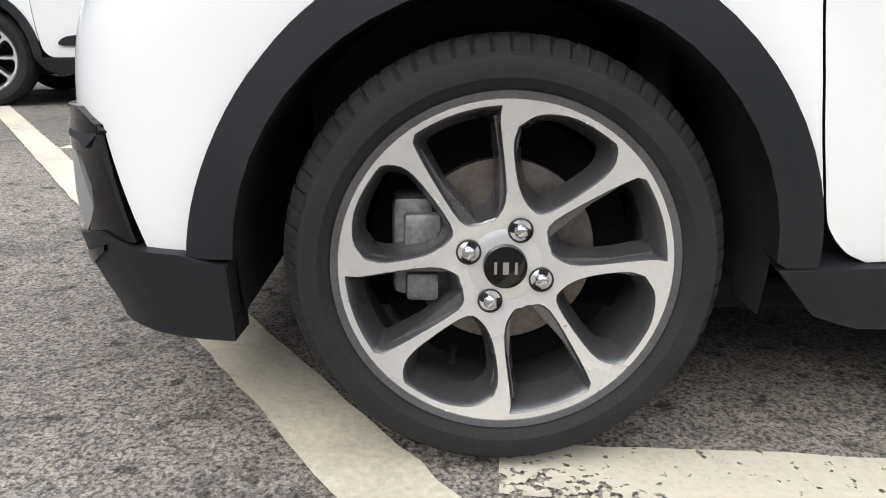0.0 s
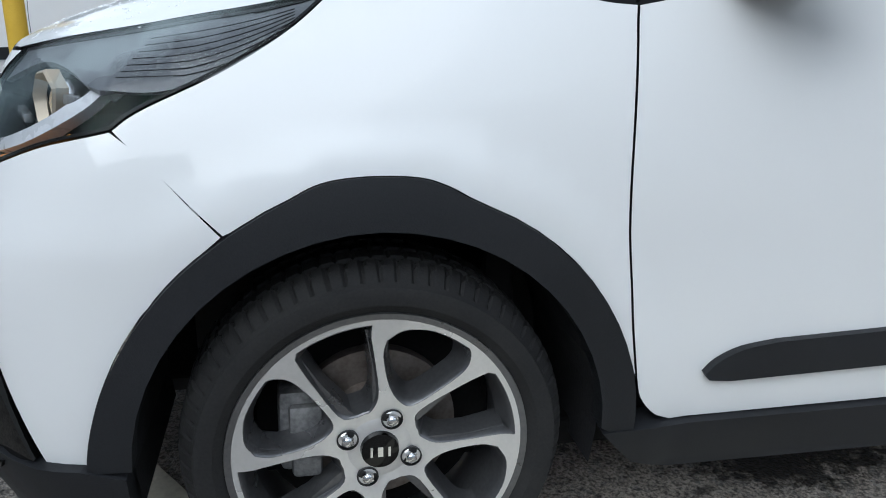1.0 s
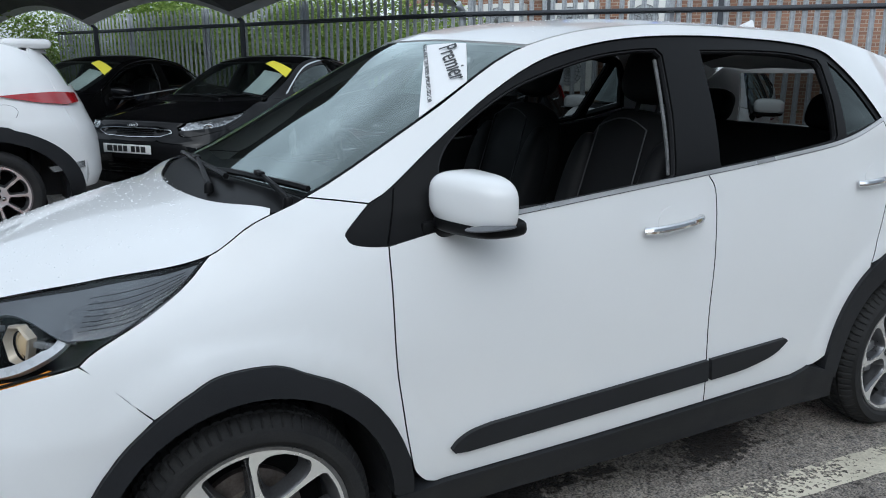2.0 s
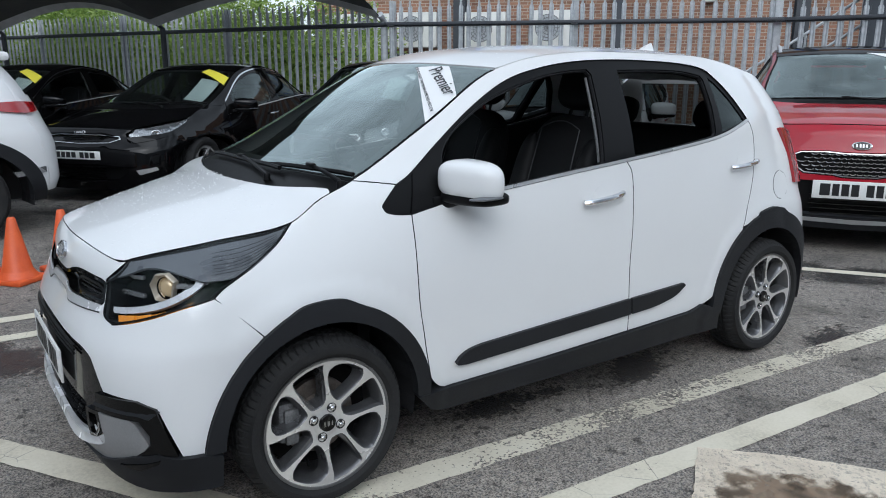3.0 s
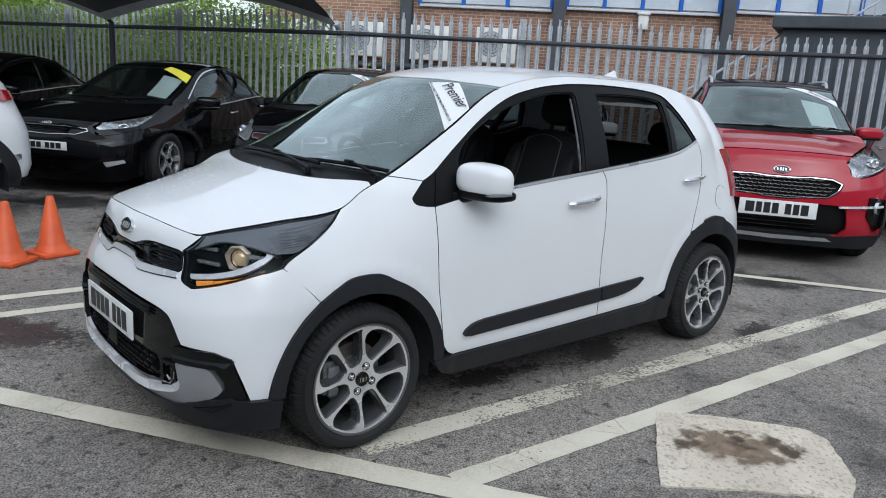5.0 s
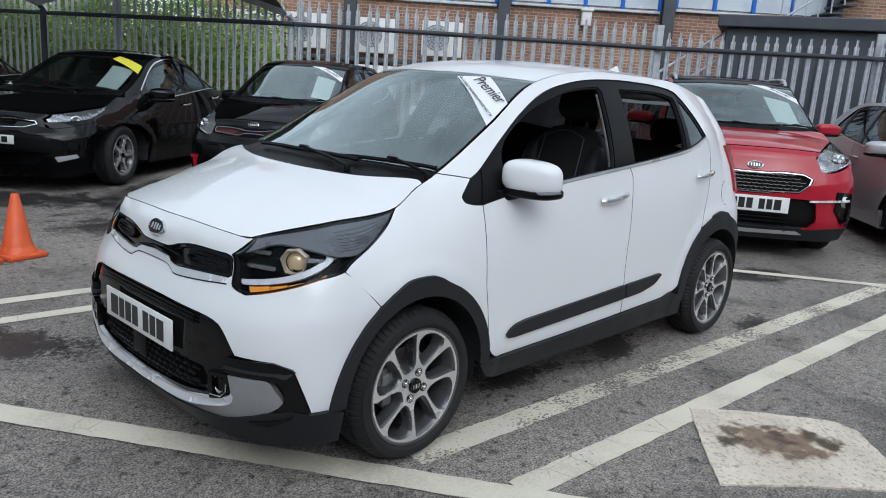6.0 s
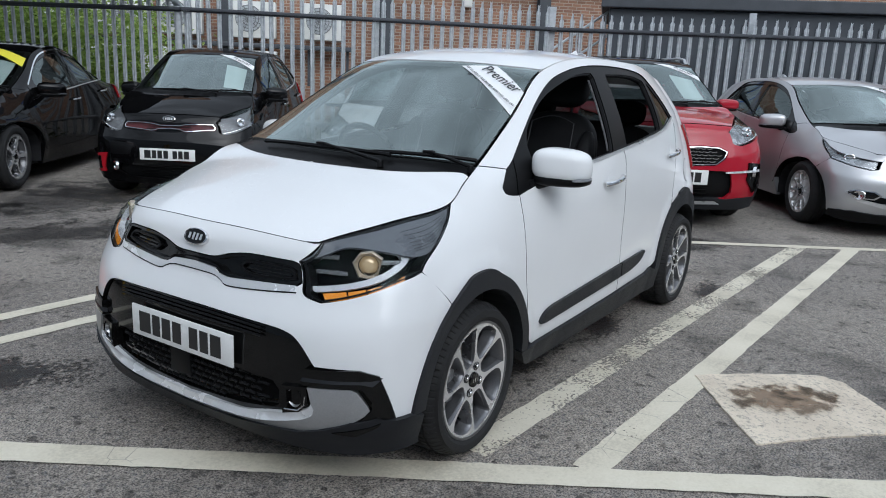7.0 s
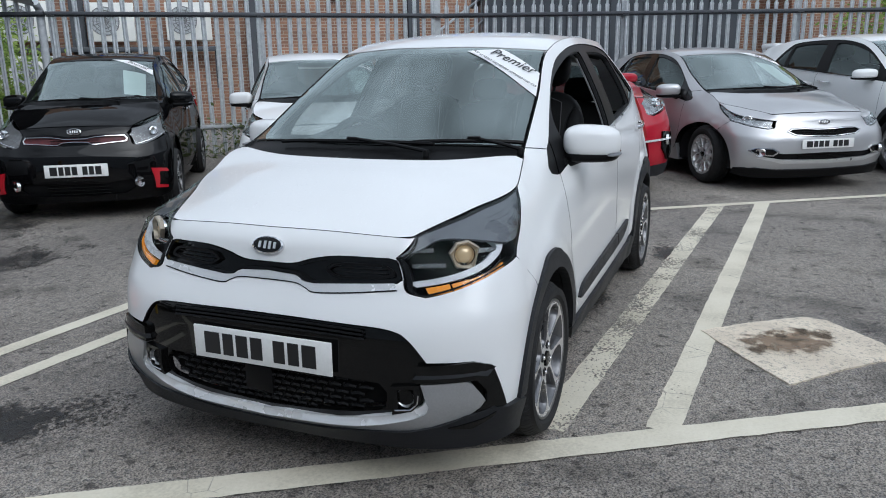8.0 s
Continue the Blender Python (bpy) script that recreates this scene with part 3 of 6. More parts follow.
def pale_mesh():
    """A W-section palisade pale with a split pointed top."""
    w, h, t = 0.034, 2.42, 0.004
    prof = [(-w, 0.004), (-w * 0.55, -0.012), (0, -0.002), (w * 0.55, -0.012), (w, 0.004)]
    top = [h - 0.10, h - 0.012, h - 0.035, h - 0.012, h - 0.10]
    verts = [(x, y, 0.06) for x, y in prof] + [(x, y, h - 0.13) for x, y in prof] + [(x * (0.5 if abs(x) > 0.03 else 0.8), y, z) for (x, y), z in zip(prof, top)]
    verts += [(x, y + t, z) for x, y, z in verts]
    faces = []
    for r in range(2):
        for i in range(4):
            a = r * 5 + i
            faces += [(a, a + 1, a + 6, a + 5), (a + 15, a + 20, a + 21, a + 16)]
    for r in range(2):
        for i in (0, 4):
            a = r * 5 + i
            faces.append((a, a + 5, a + 20, a + 15))
    for i in range(4):
        faces.append((10 + i, 11 + i, 26 + i, 25 + i))
    me = bpy.data.meshes.new("pale")
    me.from_pydata(verts, [], faces)
    me.materials.append(GALV)
    return me


PALE = pale_mesh()


def fence_run(a, b, label, posts, start=0.08, tall=1.0):
    a, b = Vector(a), Vector(b)
    d = (b - a).length
    turn = math.degrees(math.atan2(b.y - a.y, b.x - a.x))
    f = thing("palisade_fence", pose(a.x, a.y, 0, 0, 0, turn), label, "fence", "palisade fence runs", "structure")
    for z in (0.45, 2.06):
        bm = bmesh.new()
        box(bm, (d / 2, -0.040, z), (d, 0.045, 0.045), 0.004)
        box(bm, (d / 2, -0.020, z - 0.02), (d, 0.006, 0.05))
        part("rail", bm, STEEL_DARK if z > 1 else GALV, f)
    for x in posts:
        bm = bmesh.new()
        box(bm, (x, 0.075, 1.2), (0.10, 0.012, 2.4), 0.002)
        box(bm, (x, 0.105, 1.2), (0.012, 0.05, 2.4), 0.002)
        box(bm, (x, 0.133, 1.2), (0.10, 0.008, 2.4), 0.002)
        box(bm, (x, 0.02, 2.06), (0.10, 0.10, 0.06), 0.004)
        part("post", bm, GALV, f, smooth=False)
    rnd = random.Random(int(d * 100))
    n = int(d / 0.152)
    for i in range(n):
        ob = new("pale", PALE)
        ob.parent = f
        ob.matrix_basis = pose(start + i * 0.152, -0.004, rnd.uniform(-0.012, 0.012), 0, rnd.uniform(-0.5, 0.5), rnd.uniform(-3, 3)) @ Matrix.Diagonal((1, 1, tall, 1))
    return f


GP, CORNER = (5.33, 7.68), (9.15, 3.42)
fence_run((0.35, 19.1), GP, "galvanised palisade fence in front of green hedge", [0.4, 3.2, 6.0, 8.9])
fence_run(GP, CORNER, "galvanised palisade fence before a brick building", [0.06, 2.86, 5.66])
fence_run(CORNER, (14.4, -8.4), "galvanised palisade fence before dark cladding", [2.95, 5.8, 8.65, 11.5], tall=0.955)

# brick building behind the fence: u runs along it, seen from the car park
BU, BN, BOFF = Vector((0.668, -0.745, 0)), Vector((0.745, 0.668, 0)), 16.0


def wall_pose(u, z=0.0, out=0.0):
    p = BN * (BOFF - out) + BU * u
    return Matrix.Translation((p.x, p.y, z)) @ Matrix.Rotation(math.atan2(BU.y, BU.x), 4, "Z")


def brick_wall(name, m, w, h, d):
    ob = link_mesh(name, [(0, 0, 0), (w, 0, 0), (w, 0, h), (0, 0, h), (0, d, 0), (w, d, 0), (w, d, h), (0, d, h)],
                   [(0, 1, 2, 3), (1, 5, 6, 2), (5, 4, 7, 6), (4, 0, 3, 7), (3, 2, 6, 7)], BRICK)
    uv = ob.data.uv_layers.new(name="UVMap")
    for poly in ob.data.polygons:
        for li in poly.loop_indices:
            v = ob.data.vertices[ob.data.loops[li].vertex_index].co
            uv.data[li].uv = (v.x + v.y, v.z)
    ob.matrix_basis = m
    return ob


tagged(brick_wall("wall_brick", wall_pose(-6.1), 23.0, 7.0, 4.0), "brown brick wall of a two-storey industrial building", "building", kind="structure")
tagged(brick_wall("wall_brick_far", pose(21.5, -2.0, 0, 0, 0, -75), 12.0, 7.0, 3.0), "brown brick wall at the end of the yard", "building", kind="structure")
for u in (-2.4, 1.28, 5.15, 9.0):
    bm = bmesh.new()
    for y in (-0.13, 0.13):
        box(bm, (0, y, 3.5), (0.28, 0.02, 7.0))
    box(bm, (0, 0, 3.5), (0.02, 0.26, 7.0))
    col = part("column", bm, STEEL_DARK, smooth=False)
    col.matrix_basis = wall_pose(u, 0, 0.18)
    tagged(col, "dark painted steel column on a brick wall", "column", "wall columns", "structure")


def ribbon_window(u0, u1, z0, bars):
    w = u1 - u0
    t = thing("window_ribbon", wall_pose(u0, z0, 0.02), "pale glazed ribbon window with bright blue mullions", "window", "ribbon windows", "structure")
    n = bars
    for i in range(n):
        bm = bmesh.new()
        box(bm, (w * (i + 0.5) / n, 0, 1.0), (w / n - 0.10, 0.03, 1.9))
        part("pane", bm, PANEL_GREY, t, smooth=False)
    for i in range(n + 1):
        bm = bmesh.new()
        box(bm, (w * i / n, -0.02, 1.0), (0.09, 0.08, 2.0), 0.006)
        part("mullion", bm, FRAME_BLUE, t)
    bm = bmesh.new()
    box(bm, (w / 2, -0.03, -0.03), (w, 0.14, 0.06), 0.006)
    part("sill", bm, PANEL_GREY, t)


ribbon_window(-2.1, 1.1, 3.2, 3)
ribbon_window(1.45, 4.98, 3.27, 4)
ribbon_window(5.35, 9.0, 3.35, 4)


def ac_unit():
    t = thing("ac_unit", Matrix(), "off-white wall-mounted air-conditioning outdoor unit", "air conditioner", "outdoor units")
    bm = bmesh.new()
    box(bm, (0, 0, 0.40), (0.95, 0.34, 0.80), 0.015)
    part("casing", bm, CASING, t)
    bm = bmesh.new()
    for r in (0.08, 0.15, 0.22, 0.29):
        k = 28
        tube(bm, [(-0.12 + r * math.cos(2 * math.pi * i / k), -0.185, 0.42 + r * math.sin(2 * math.pi * i / k)) for i in range(k + 1)], 0.008, 4)
    for i in range(8):
        a = math.pi * i / 8
        rod(bm, (-0.12 - 0.3 * math.cos(a), -0.18, 0.42 - 0.3 * math.sin(a)), (-0.12 + 0.3 * math.cos(a), -0.18, 0.42 + 0.3 * math.sin(a)), 0.006, 4)
    part("fan_guard", bm, CAST, t, "round grey wire fan guard")
    bm = bmesh.new()
    lathe(bm, [(0.0, -0.174), (0.27, -0.174), (0.29, -0.172)], 32)
    part("fan_recess", bm, GALV, t)
    for i, v in enumerate(list(t.children)[1:]):
        if v.name.startswith("fan_recess"):
            v.location = (-0.12, 0, 0.42)
    return t


unit = ac_unit()
places = [(-5.45, 1.86), (-4.45, 1.86), (-3.35, 1.88), (-1.72, 1.86), (-0.14, 1.88), (-5.4, 0.78), (-4.4, 0.78), (-3.3, 0.78), (-1.7, 0.78)]
unit.matrix_basis = wall_pose(*places[0], 0.5)
for u, z in places[1:]:
    copy_thing(unit, wall_pose(u, z, 0.5))
for z, u0, u1 in ((1.70, -6.0, 0.5), (0.66, -6.0, -1.1)):
    bm = bmesh.new()
    box(bm, ((u1 - u0) / 2, 0, 0), (u1 - u0, 0.5, 0.10), 0.01)
    for i in range(8):
        box(bm, (0.1 + (u1 - u0 - 0.2) * i / 7, 0.0, -0.45), (0.06, 0.06, 0.85))
    r = part("equipment_rack", bm, STEEL_DARK)
    r.matrix_basis = wall_pose(u0, z, 0.45)
    tagged(r, "black steel rack carrying outdoor units", "rack", "unit racks")
bm = bmesh.new()
box(bm, (0, 0, 0), (0.24, 0.2, 0.34), 0.03)
box(bm, (0, -0.02, 0.19), (0.30, 0.24, 0.06), 0.02)
wl_ob = part("wall_lamp", bm, CASING)
wl_ob.matrix_basis = wall_pose(3.25, 3.0, 0.12)
tagged(wl_ob, "grey floodlight fixed to a brick wall", "wall lamp")

# unseen walls added behind the walk to close the yard, pale to bounce light
for nm, m, w in (("wall_yard_west", pose(-13.0, 26.0, 0, 0, 0, -90), 52.0), ("wall_yard_south", pose(24.0, -14.0, 0, 0, 0, 180), 40.0)):
    yard = brick_wall(nm, m, w, 6.5, 4.0)
    yard.data.materials[0] = PANEL_GREY
    tagged(yard, "unseen plain wall closing the yard, pale to bounce light", "building", kind="structure")

# dark clad store behind the fence, with a stair
bm = bmesh.new()
box(bm, (2.2, -2.35, 1.28), (4.4, 4.7, 2.56), 0.02)
shed = part("store_building", bm, CLADDING, smooth=False)
for i in range(23):
    bm = bmesh.new()
    box(bm, (-0.012, -0.1 - i * 0.2, 1.2), (0.02, 0.035, 2.3))
    part("rib", bm, CLADDING, shed, smooth=False)
shed.matrix_basis = pose(11.2, 3.4, 0, 0, 0, 22)
tagged(shed, "low store building in slate-grey ribbed cladding", "building", kind="structure")
bm = bmesh.new()
box(bm, (2.2, -2.35, 2.66), (4.7, 5.0, 0.2), 0.02)
roof_ob = part("store_roof", bm, STEEL_DARK, smooth=False)
roof_ob.matrix_basis = pose(11.2, 3.4, 0, 0, 0, 22)
tagged(roof_ob, "dark flat roof edge of a store building", "roof", kind="structure")


def stair_rail(m, n, rise, going, label):
    t = thing("stair", m, label, "stairs", "", "structure")
    bm = bmesh.new()
    for h in (0.55, 1.0):
        rod(bm, (0, 0, h), (n * going, 0, n * rise + h), 0.024, 8)
    for i in range(n + 1):
        rod(bm, (i * going, 0, i * rise), (i * going, 0, i * rise + 1.0), 0.018, 6)
    part("handrail", bm, GALV, t)
    for i in range(n):
        bm = bmesh.new()
        box(bm, ((i + 0.5) * going, 0.5, i * rise + 0.02), (going, 1.0, 0.04))
        part("tread", bm, STEEL_DARK, t, smooth=False)


stair_rail(pose(10.35, 5.3, 0.0, 0, 0, -48), 9, 0.19, 0.27, "galvanised steel stair beside a dark store")
stair_rail(wall_pose(7.4, 2.6, 1.2), 9, 0.19, 0.27, "galvanised upper stair on a brick building")


# ---- plants ----
def foliage(name, boxes, count, size, mat, label, category, seed, stems=0):
    rnd = random.Random(seed)
    verts, faces = [], []
    clumps = []
    for (x0, y0), (x1, y1), depth, z0, z1, share in boxes:
        d = Vector((x1 - x0, y1 - y0, 0))
        n = Vector((-d.y, d.x, 0)).normalized()
        for _ in range(int(share)):
            c = Vector((x0, y0, 0)) + d * rnd.random() + n * rnd.uniform(-depth, depth)
            c.z = z0 + (z1 - z0) * rnd.random() ** 1.3
            clumps.append((c, rnd.uniform(0.12, 0.32)))
    for i in range(count):
        c, r = clumps[i % len(clumps)]
        p = c + Vector((rnd.gauss(0, r), rnd.gauss(0, r), rnd.gauss(0, r * 0.8)))
        p.z = max(0.05, p.z)
        q = Euler((rnd.uniform(-1, 1), rnd.uniform(-1, 1), rnd.uniform(0, 6.28))).to_matrix()
        s = size * rnd.uniform(0.6, 1.3)
        k = len(verts)
        verts += [p + q @ Vector(v) * s for v in ((0, -1, 0), (0.42, -0.2, 0.12), (0, 1, 0), (-0.42, -0.2, 0.12))]
        faces += [(k, k + 1, k + 2), (k, k + 2, k + 3)]
    for _ in range(stems):
        c, r = rnd.choice(clumps)
        a = Vector((c.x + rnd.uniform(-0.2, 0.2), c.y + rnd.uniform(-0.2, 0.2), 0))
        k = len(verts)
        w = 0.012
        verts += [a + Vector((-w, 0, 0)), a + Vector((w, 0, 0)), c + Vector((w * 0.4, 0, 0)), c + Vector((-w * 0.4, 0, 0)), a + Vector((0, -w, 0)), a + Vector((0, w, 0)), c + Vector((0, w * 0.4, 0)), c + Vector((0, -w * 0.4, 0))]
        faces += [(k, k + 1, k + 2, k + 3), (k + 4, k + 5, k + 6, k + 7)]
    return tagged(link_mesh(name, verts, faces, mat), label, category, kind="stuff")


foliage("hedge", [((0.5, 20.0), (6.3, 9.3), 0.45, 0.2, 1.9, 330), ((0.3, 21.2), (5.2, 14.2), 0.9, 0.4, 3.0, 240), ((1.9, 18.0), (5.8, 11.1), 0.5, 1.2, 2.7, 180), ((1.3, 21.8), (7.0, 10.6), 0.5, 0.4, 3.1, 260), ((-4.5, 26.5), (0.9, 18.8), 0.9, 0.3, 3.2, 240)], 120000, 0.058, LEAF, "overgrown green hedge behind the fence", "hedge", 3, 260)
foliage("tree_row", [((16.8, -8.5), (14.3, -3.0), 0.9, 0.3, 3.6, 90)], 9000, 0.07, LEAF, "leafy green bushes beyond the fence", "bush", 5, 60)
foliage("weeds", [((5.6, 7.1), (8.9, 3.4), 0.12, 0.0, 0.35, 60), ((9.15, 3.2), (12.6, -4.6), 0.1, 0.0, 0.4, 50)], 3000, 0.05, WEED, "rough weeds along the foot of the fence", "weeds", 8)


# ---- canopy over the bays at the hedge ----
def canopy():
    t = thing("canopy", Matrix(), "charcoal fabric shade canopy with pale scalloped edge", "canopy", "", "structure")
    P0 = Vector((5.25, 7.75, 2.16))
    U = Vector((-0.44, 0.898, 0))
    V = Vector((-0.898, -0.44, 0))
    bay = 4.9
    for k in range(3):
        verts, faces, ev, ef = [], [], [], []
        nu, nv = 20, 12
        for j in range(nv + 1):
            for i in range(nu + 1):
                s, r = i / nu, j / nv
                z = 0.42 * math.sin(math.pi * s) * (1 - r) + 1.5 * r ** 0.8 + 0.25 * math.sin(math.pi * s) * r
                p = P0 + U * (bay * (k + s)) + V * (r * 4.6 - 0.16 * math.sin(math.pi * s) * (1 - r))
                p.z += z
                verts.append(p)
        for j in range(nv):
            for i in range(nu):
                a = j * (nu + 1) + i
                faces.append((a, a + 1, a + nu + 2, a + nu + 1))
        m = len(verts)
        verts += [v + Vector((0, 0, 0.006)) for v in verts]
        faces += [tuple(i + m for i in f[::-1]) for f in faces]
        link_mesh("fabric", verts, faces, FABRIC, t, smooth=[True] * len(faces))
        for i in range(nu + 1):
            v = verts[i]
            ev += [v + Vector((0, 0, -0.02)) + V * 0.02, v + Vector((0, 0, 0.015)) - V * 0.02, v + V * 0.30 + Vector((0, 0, verts[(nu + 1) + i].z - v.z - 0.02))]
        for i in range(nu):
            ef += [(3 * i, 3 * i + 3, 3 * i + 4, 3 * i + 1), (3 * i, 3 * i + 2, 3 * i + 5, 3 * i + 3)]
        link_mesh("edge_band", ev, ef, FABRIC_EDGE, t, "pale edge band")
    for k in range(4):
        bm = bmesh.new()
        p = P0 + U * (bay * k) - V * 0.1
        tube(bm, [(p.x, p.y, 0), (p.x, p.y, 2.1), (p.x + V.x * 0.12, p.y + V.y * 0.12, 2.2)], 0.05 if k else 0.055, 14)
        part("post", bm, GALV if k == 0 else STEEL_DARK, t)


canopy()


# ---- traffic cones, post ----
def cone():
    t = thing("traffic_cone", Matrix(), "faded orange plastic traffic cone", "traffic cone", "traffic cones")
    bm = bmesh.new()
    box(bm, (0, 0, 0.018), (0.27, 0.27, 0.035), 0.012)
    part("base", bm, CONE, t)
    bm = bmesh.new()
    lathe(bm, [(0.125, 0.034), (0.118, 0.05), (0.100, 0.075), (0.094, 0.085), (0.026, 0.425), (0.020, 0.435), (0.0, 0.436)], 32, "Z")
    part("body", bm, CONE, t)
    return t


c0 = cone()
c0.matrix_basis = pose(-0.175, 2.98, 0, 0, 0, 15)
copy_thing(c0, pose(-0.49, 2.85, 0, 0, 0, 40))
copy_thing(c0, pose(-0.67, 2.99, 0, 0, 0, 5))
bm = bmesh.new()
rod(bm, (0, 0, 0), (0, 0, 1.45), 0.055, 20)
blob(bm, (0, 0, 1.45), (0.055, 0.055, 0.04), 2.0)
yp = part("bollard", bm, YELLOW)
yp.matrix_basis = pose(-1.585, 3.05, 0)
tagged(yp, "yellow painted steel post", "bollard")


# ---- cars: one bodywork surface, cut into panels ----
class Shape:
    """Bodywork of a small hatchback, front axle at x 0, nose towards -x: half width, nose and top as functions."""
    xf, xb, crown = -0.30, 2.5, 2.3
    front = staticmethod(curve((0.12, -0.58), (0.2, -0.62), (0.27, -0.655), (0.36, -0.67), (0.5, -0.667), (0.56, -0.66), (0.68, -0.615), (0.74, -0.602), (0.80, -0.59), (0.85, -0.55), (0.95, -0.40)))
    back = staticmethod(curve((0.2, 2.90), (0.4, 2.98), (0.6, 2.98), (0.8, 2.94), (1.0, 2.90), (1.15, 2.86), (1.4, 2.75)))
    nf = staticmethod(curve((0.3, 2.9), (0.42, 2.8), (0.536, 2.7), (0.656, 2.5), (0.82, 2.05), (1, 2.0)))
    nb = staticmethod(curve((0.3, 3.5), (1.0, 2.6), (1.4, 2.4)))
    core = staticmethod(curve((-0.3, 0.768), (0, 0.768), (0.4, 0.760), (1.3, 0.758), (2.0, 0.752), (2.4, 0.755), (2.5, 0.75)))
    low = staticmethod(curve((0.2, -0.03), (0.32, -0.004), (0.42, 0), (2, 0)))
    k = staticmethod(curve((-0.3, 1.3), (-0.05, 1.06), (0.2, 0.70), (0.36, 0.56), (0.8, 0.22), (1.35, 0.125), (2.0, 0.15), (2.3, 0.25), (2.5, 0.4)))
    zb = staticmethod(curve((-0.5, 0.75), (-0.05, 0.90), (0.2, 0.95), (0.6, 0.985), (1.35, 1.032), (2.0, 1.085), (2.34, 1.14), (2.6, 1.15)))
    zr = staticmethod(curve((-0.6, 0.785), (-0.5, 0.830), (-0.272, 0.877), (-0.046, 0.926), (0.056, 0.985), (0.182, 1.027), (0.519, 1.203), (0.873, 1.388), (1.1, 1.437), (1.375, 1.455), (2.0, 1.445), (2.5, 1.38), (2.75, 1.28)))
    yr = staticmethod(curve((-0.6, 0.41), (-0.5, 0.462), (-0.272, 0.562), (-0.046, 0.652), (0.056, 0.64), (0.182, 0.611), (0.519, 0.567), (0.873, 0.51), (1.375, 0.52), (2.0, 0.50), (2.5, 0.46), (2.75, 0.43)))
    zc = staticmethod(curve((-0.6, 0.80), (-0.57, 0.835), (-0.4, 0.905), (-0.2, 0.96), (0, 1.005), (0.05, 1.03), (0.4, 1.225), (0.8, 1.425), (1.0, 1.465), (1.4, 1.49), (1.9, 1.485), (2.4, 1.45), (2.6, 1.42), (2.75, 1.3), (2.9, 1.1)))

    def belly(s, x, z):
        """Half width below the shoulder, with the swell over each wheel."""
        y = s.core(x) + s.low(z) - s.k(x) * max(0, min(z, s.zb(x), s.zr(x) - 0.03) - 0.6) ** 2
        for cx, rr in ((0.0, 0.475), (2.4, 0.50)):
            y += 0.007 * min(1.0, max(0.0, (rr - math.hypot(x - cx, z - 0.288)) / 0.045))
        return y

    def side(s, x, z):
        if x > s.xb:
            w, n = s.side(s.xb, z), s.nb(z)
            q = min(1, max(0, (x - s.xb) / (s.back(z) - s.xb)))
            return w * max(0, 1 - q**n) ** (1 / n)
        zr = s.zr(x)
        zb = min(s.zb(x), zr - 0.03)
        if x < s.xf:
            n = s.nf(z)
            q = min(1, max(0, (s.xf - x) / (s.xf - s.front(z))))
            y = s.belly(s.xf, z) * max(0, 1 - q**n) ** (1 / n)
            if z > zb:
                y += min(0, s.yr(x) - y) * min((z - zb) / (zr - zb), 1.0) ** 1.2
            return y
        y = s.belly(x, z)
        if z > zb:
            y += (s.yr(x) - y) * min((z - zb) / (zr - zb), 1.3) ** 1.2
        return y

    def nose(s, y, z):
        if z > 0.75:
            lo, hi = s.front(z), s.xf
            for _ in range(22):
                x = (lo + hi) / 2
                lo, hi = (x, hi) if s.side(x, z) < abs(y) else (lo, x)
            return x
        n = s.nf(z)
        return s.xf - (s.xf - s.front(z)) * (1 - min(1, abs(y) / s.side(s.xf, z)) ** n) ** (1 / n)

    def top(s, x, y):
        zr = s.zr(x)
        return zr + (s.zc(x) - zr) * (1 - min(1, abs(y) / s.yr(x)) ** s.crown)

    # round the nose: u is half a metre for each radian about the front corner's centre
    def wrap(s, u, z):
        a, g = abs(u) / 0.5, -1 if u < 0 else 1
        if a > math.pi / 2:
            x = s.xf + (a - math.pi / 2) * 0.5
            return (x, g * s.side(x, z), z)
        if z > 0.75:
            lo, hi = 0.0, 0.9
            for _ in range(22):
                r = (lo + hi) / 2
                lo, hi = (r, hi) if r * math.sin(a) < s.side(s.xf - r * math.cos(a), z) and s.xf - r * math.cos(a) > s.front(z) else (lo, r)
            return (s.xf - r * math.cos(a), g * r * math.sin(a), z)
        n, p, q = s.nf(z), s.xf - s.front(z), s.side(s.xf, z)
        r = ((math.cos(a) / p) ** n + (math.sin(a) / q) ** n) ** (-1 / n)
        return (s.xf - r * math.cos(a), g * r * math.sin(a), z)

    def F(s, y, z):
        return (-0.5 * math.atan2(y, s.xf - s.nose(y, z)), z)

    def D(s, x, z):
        if x > s.xf:
            return (-0.5 * (math.pi / 2 + (x - s.xf) / 0.5), z)
        return (-0.5 * math.atan2(s.side(x, z), s.xf - x), z)

    def lip(s, y):
        """Height at which the bonnet's leading edge meets the nose."""
        lo, hi = 0.76, 0.90
        for _ in range(30):
            z = (lo + hi) / 2
            if s.top(s.nose(y, z), y) > z:
                lo = z
            else:
                hi = z
        return z


S = Shape()


def arc(cx, cz, r, a0, a1, n=16):
    return [(cx + r * math.cos(radians(a0 + (a1 - a0) * i / n)), cz + r * math.sin(radians(a0 + (a1 - a0) * i / n))) for i in range(n + 1)]


def mirror_loop(half):
    """Closes a left half outline with its mirror image."""
    return list(half) + [(-u, z) for u, z in reversed(half)]


WR = 0.288
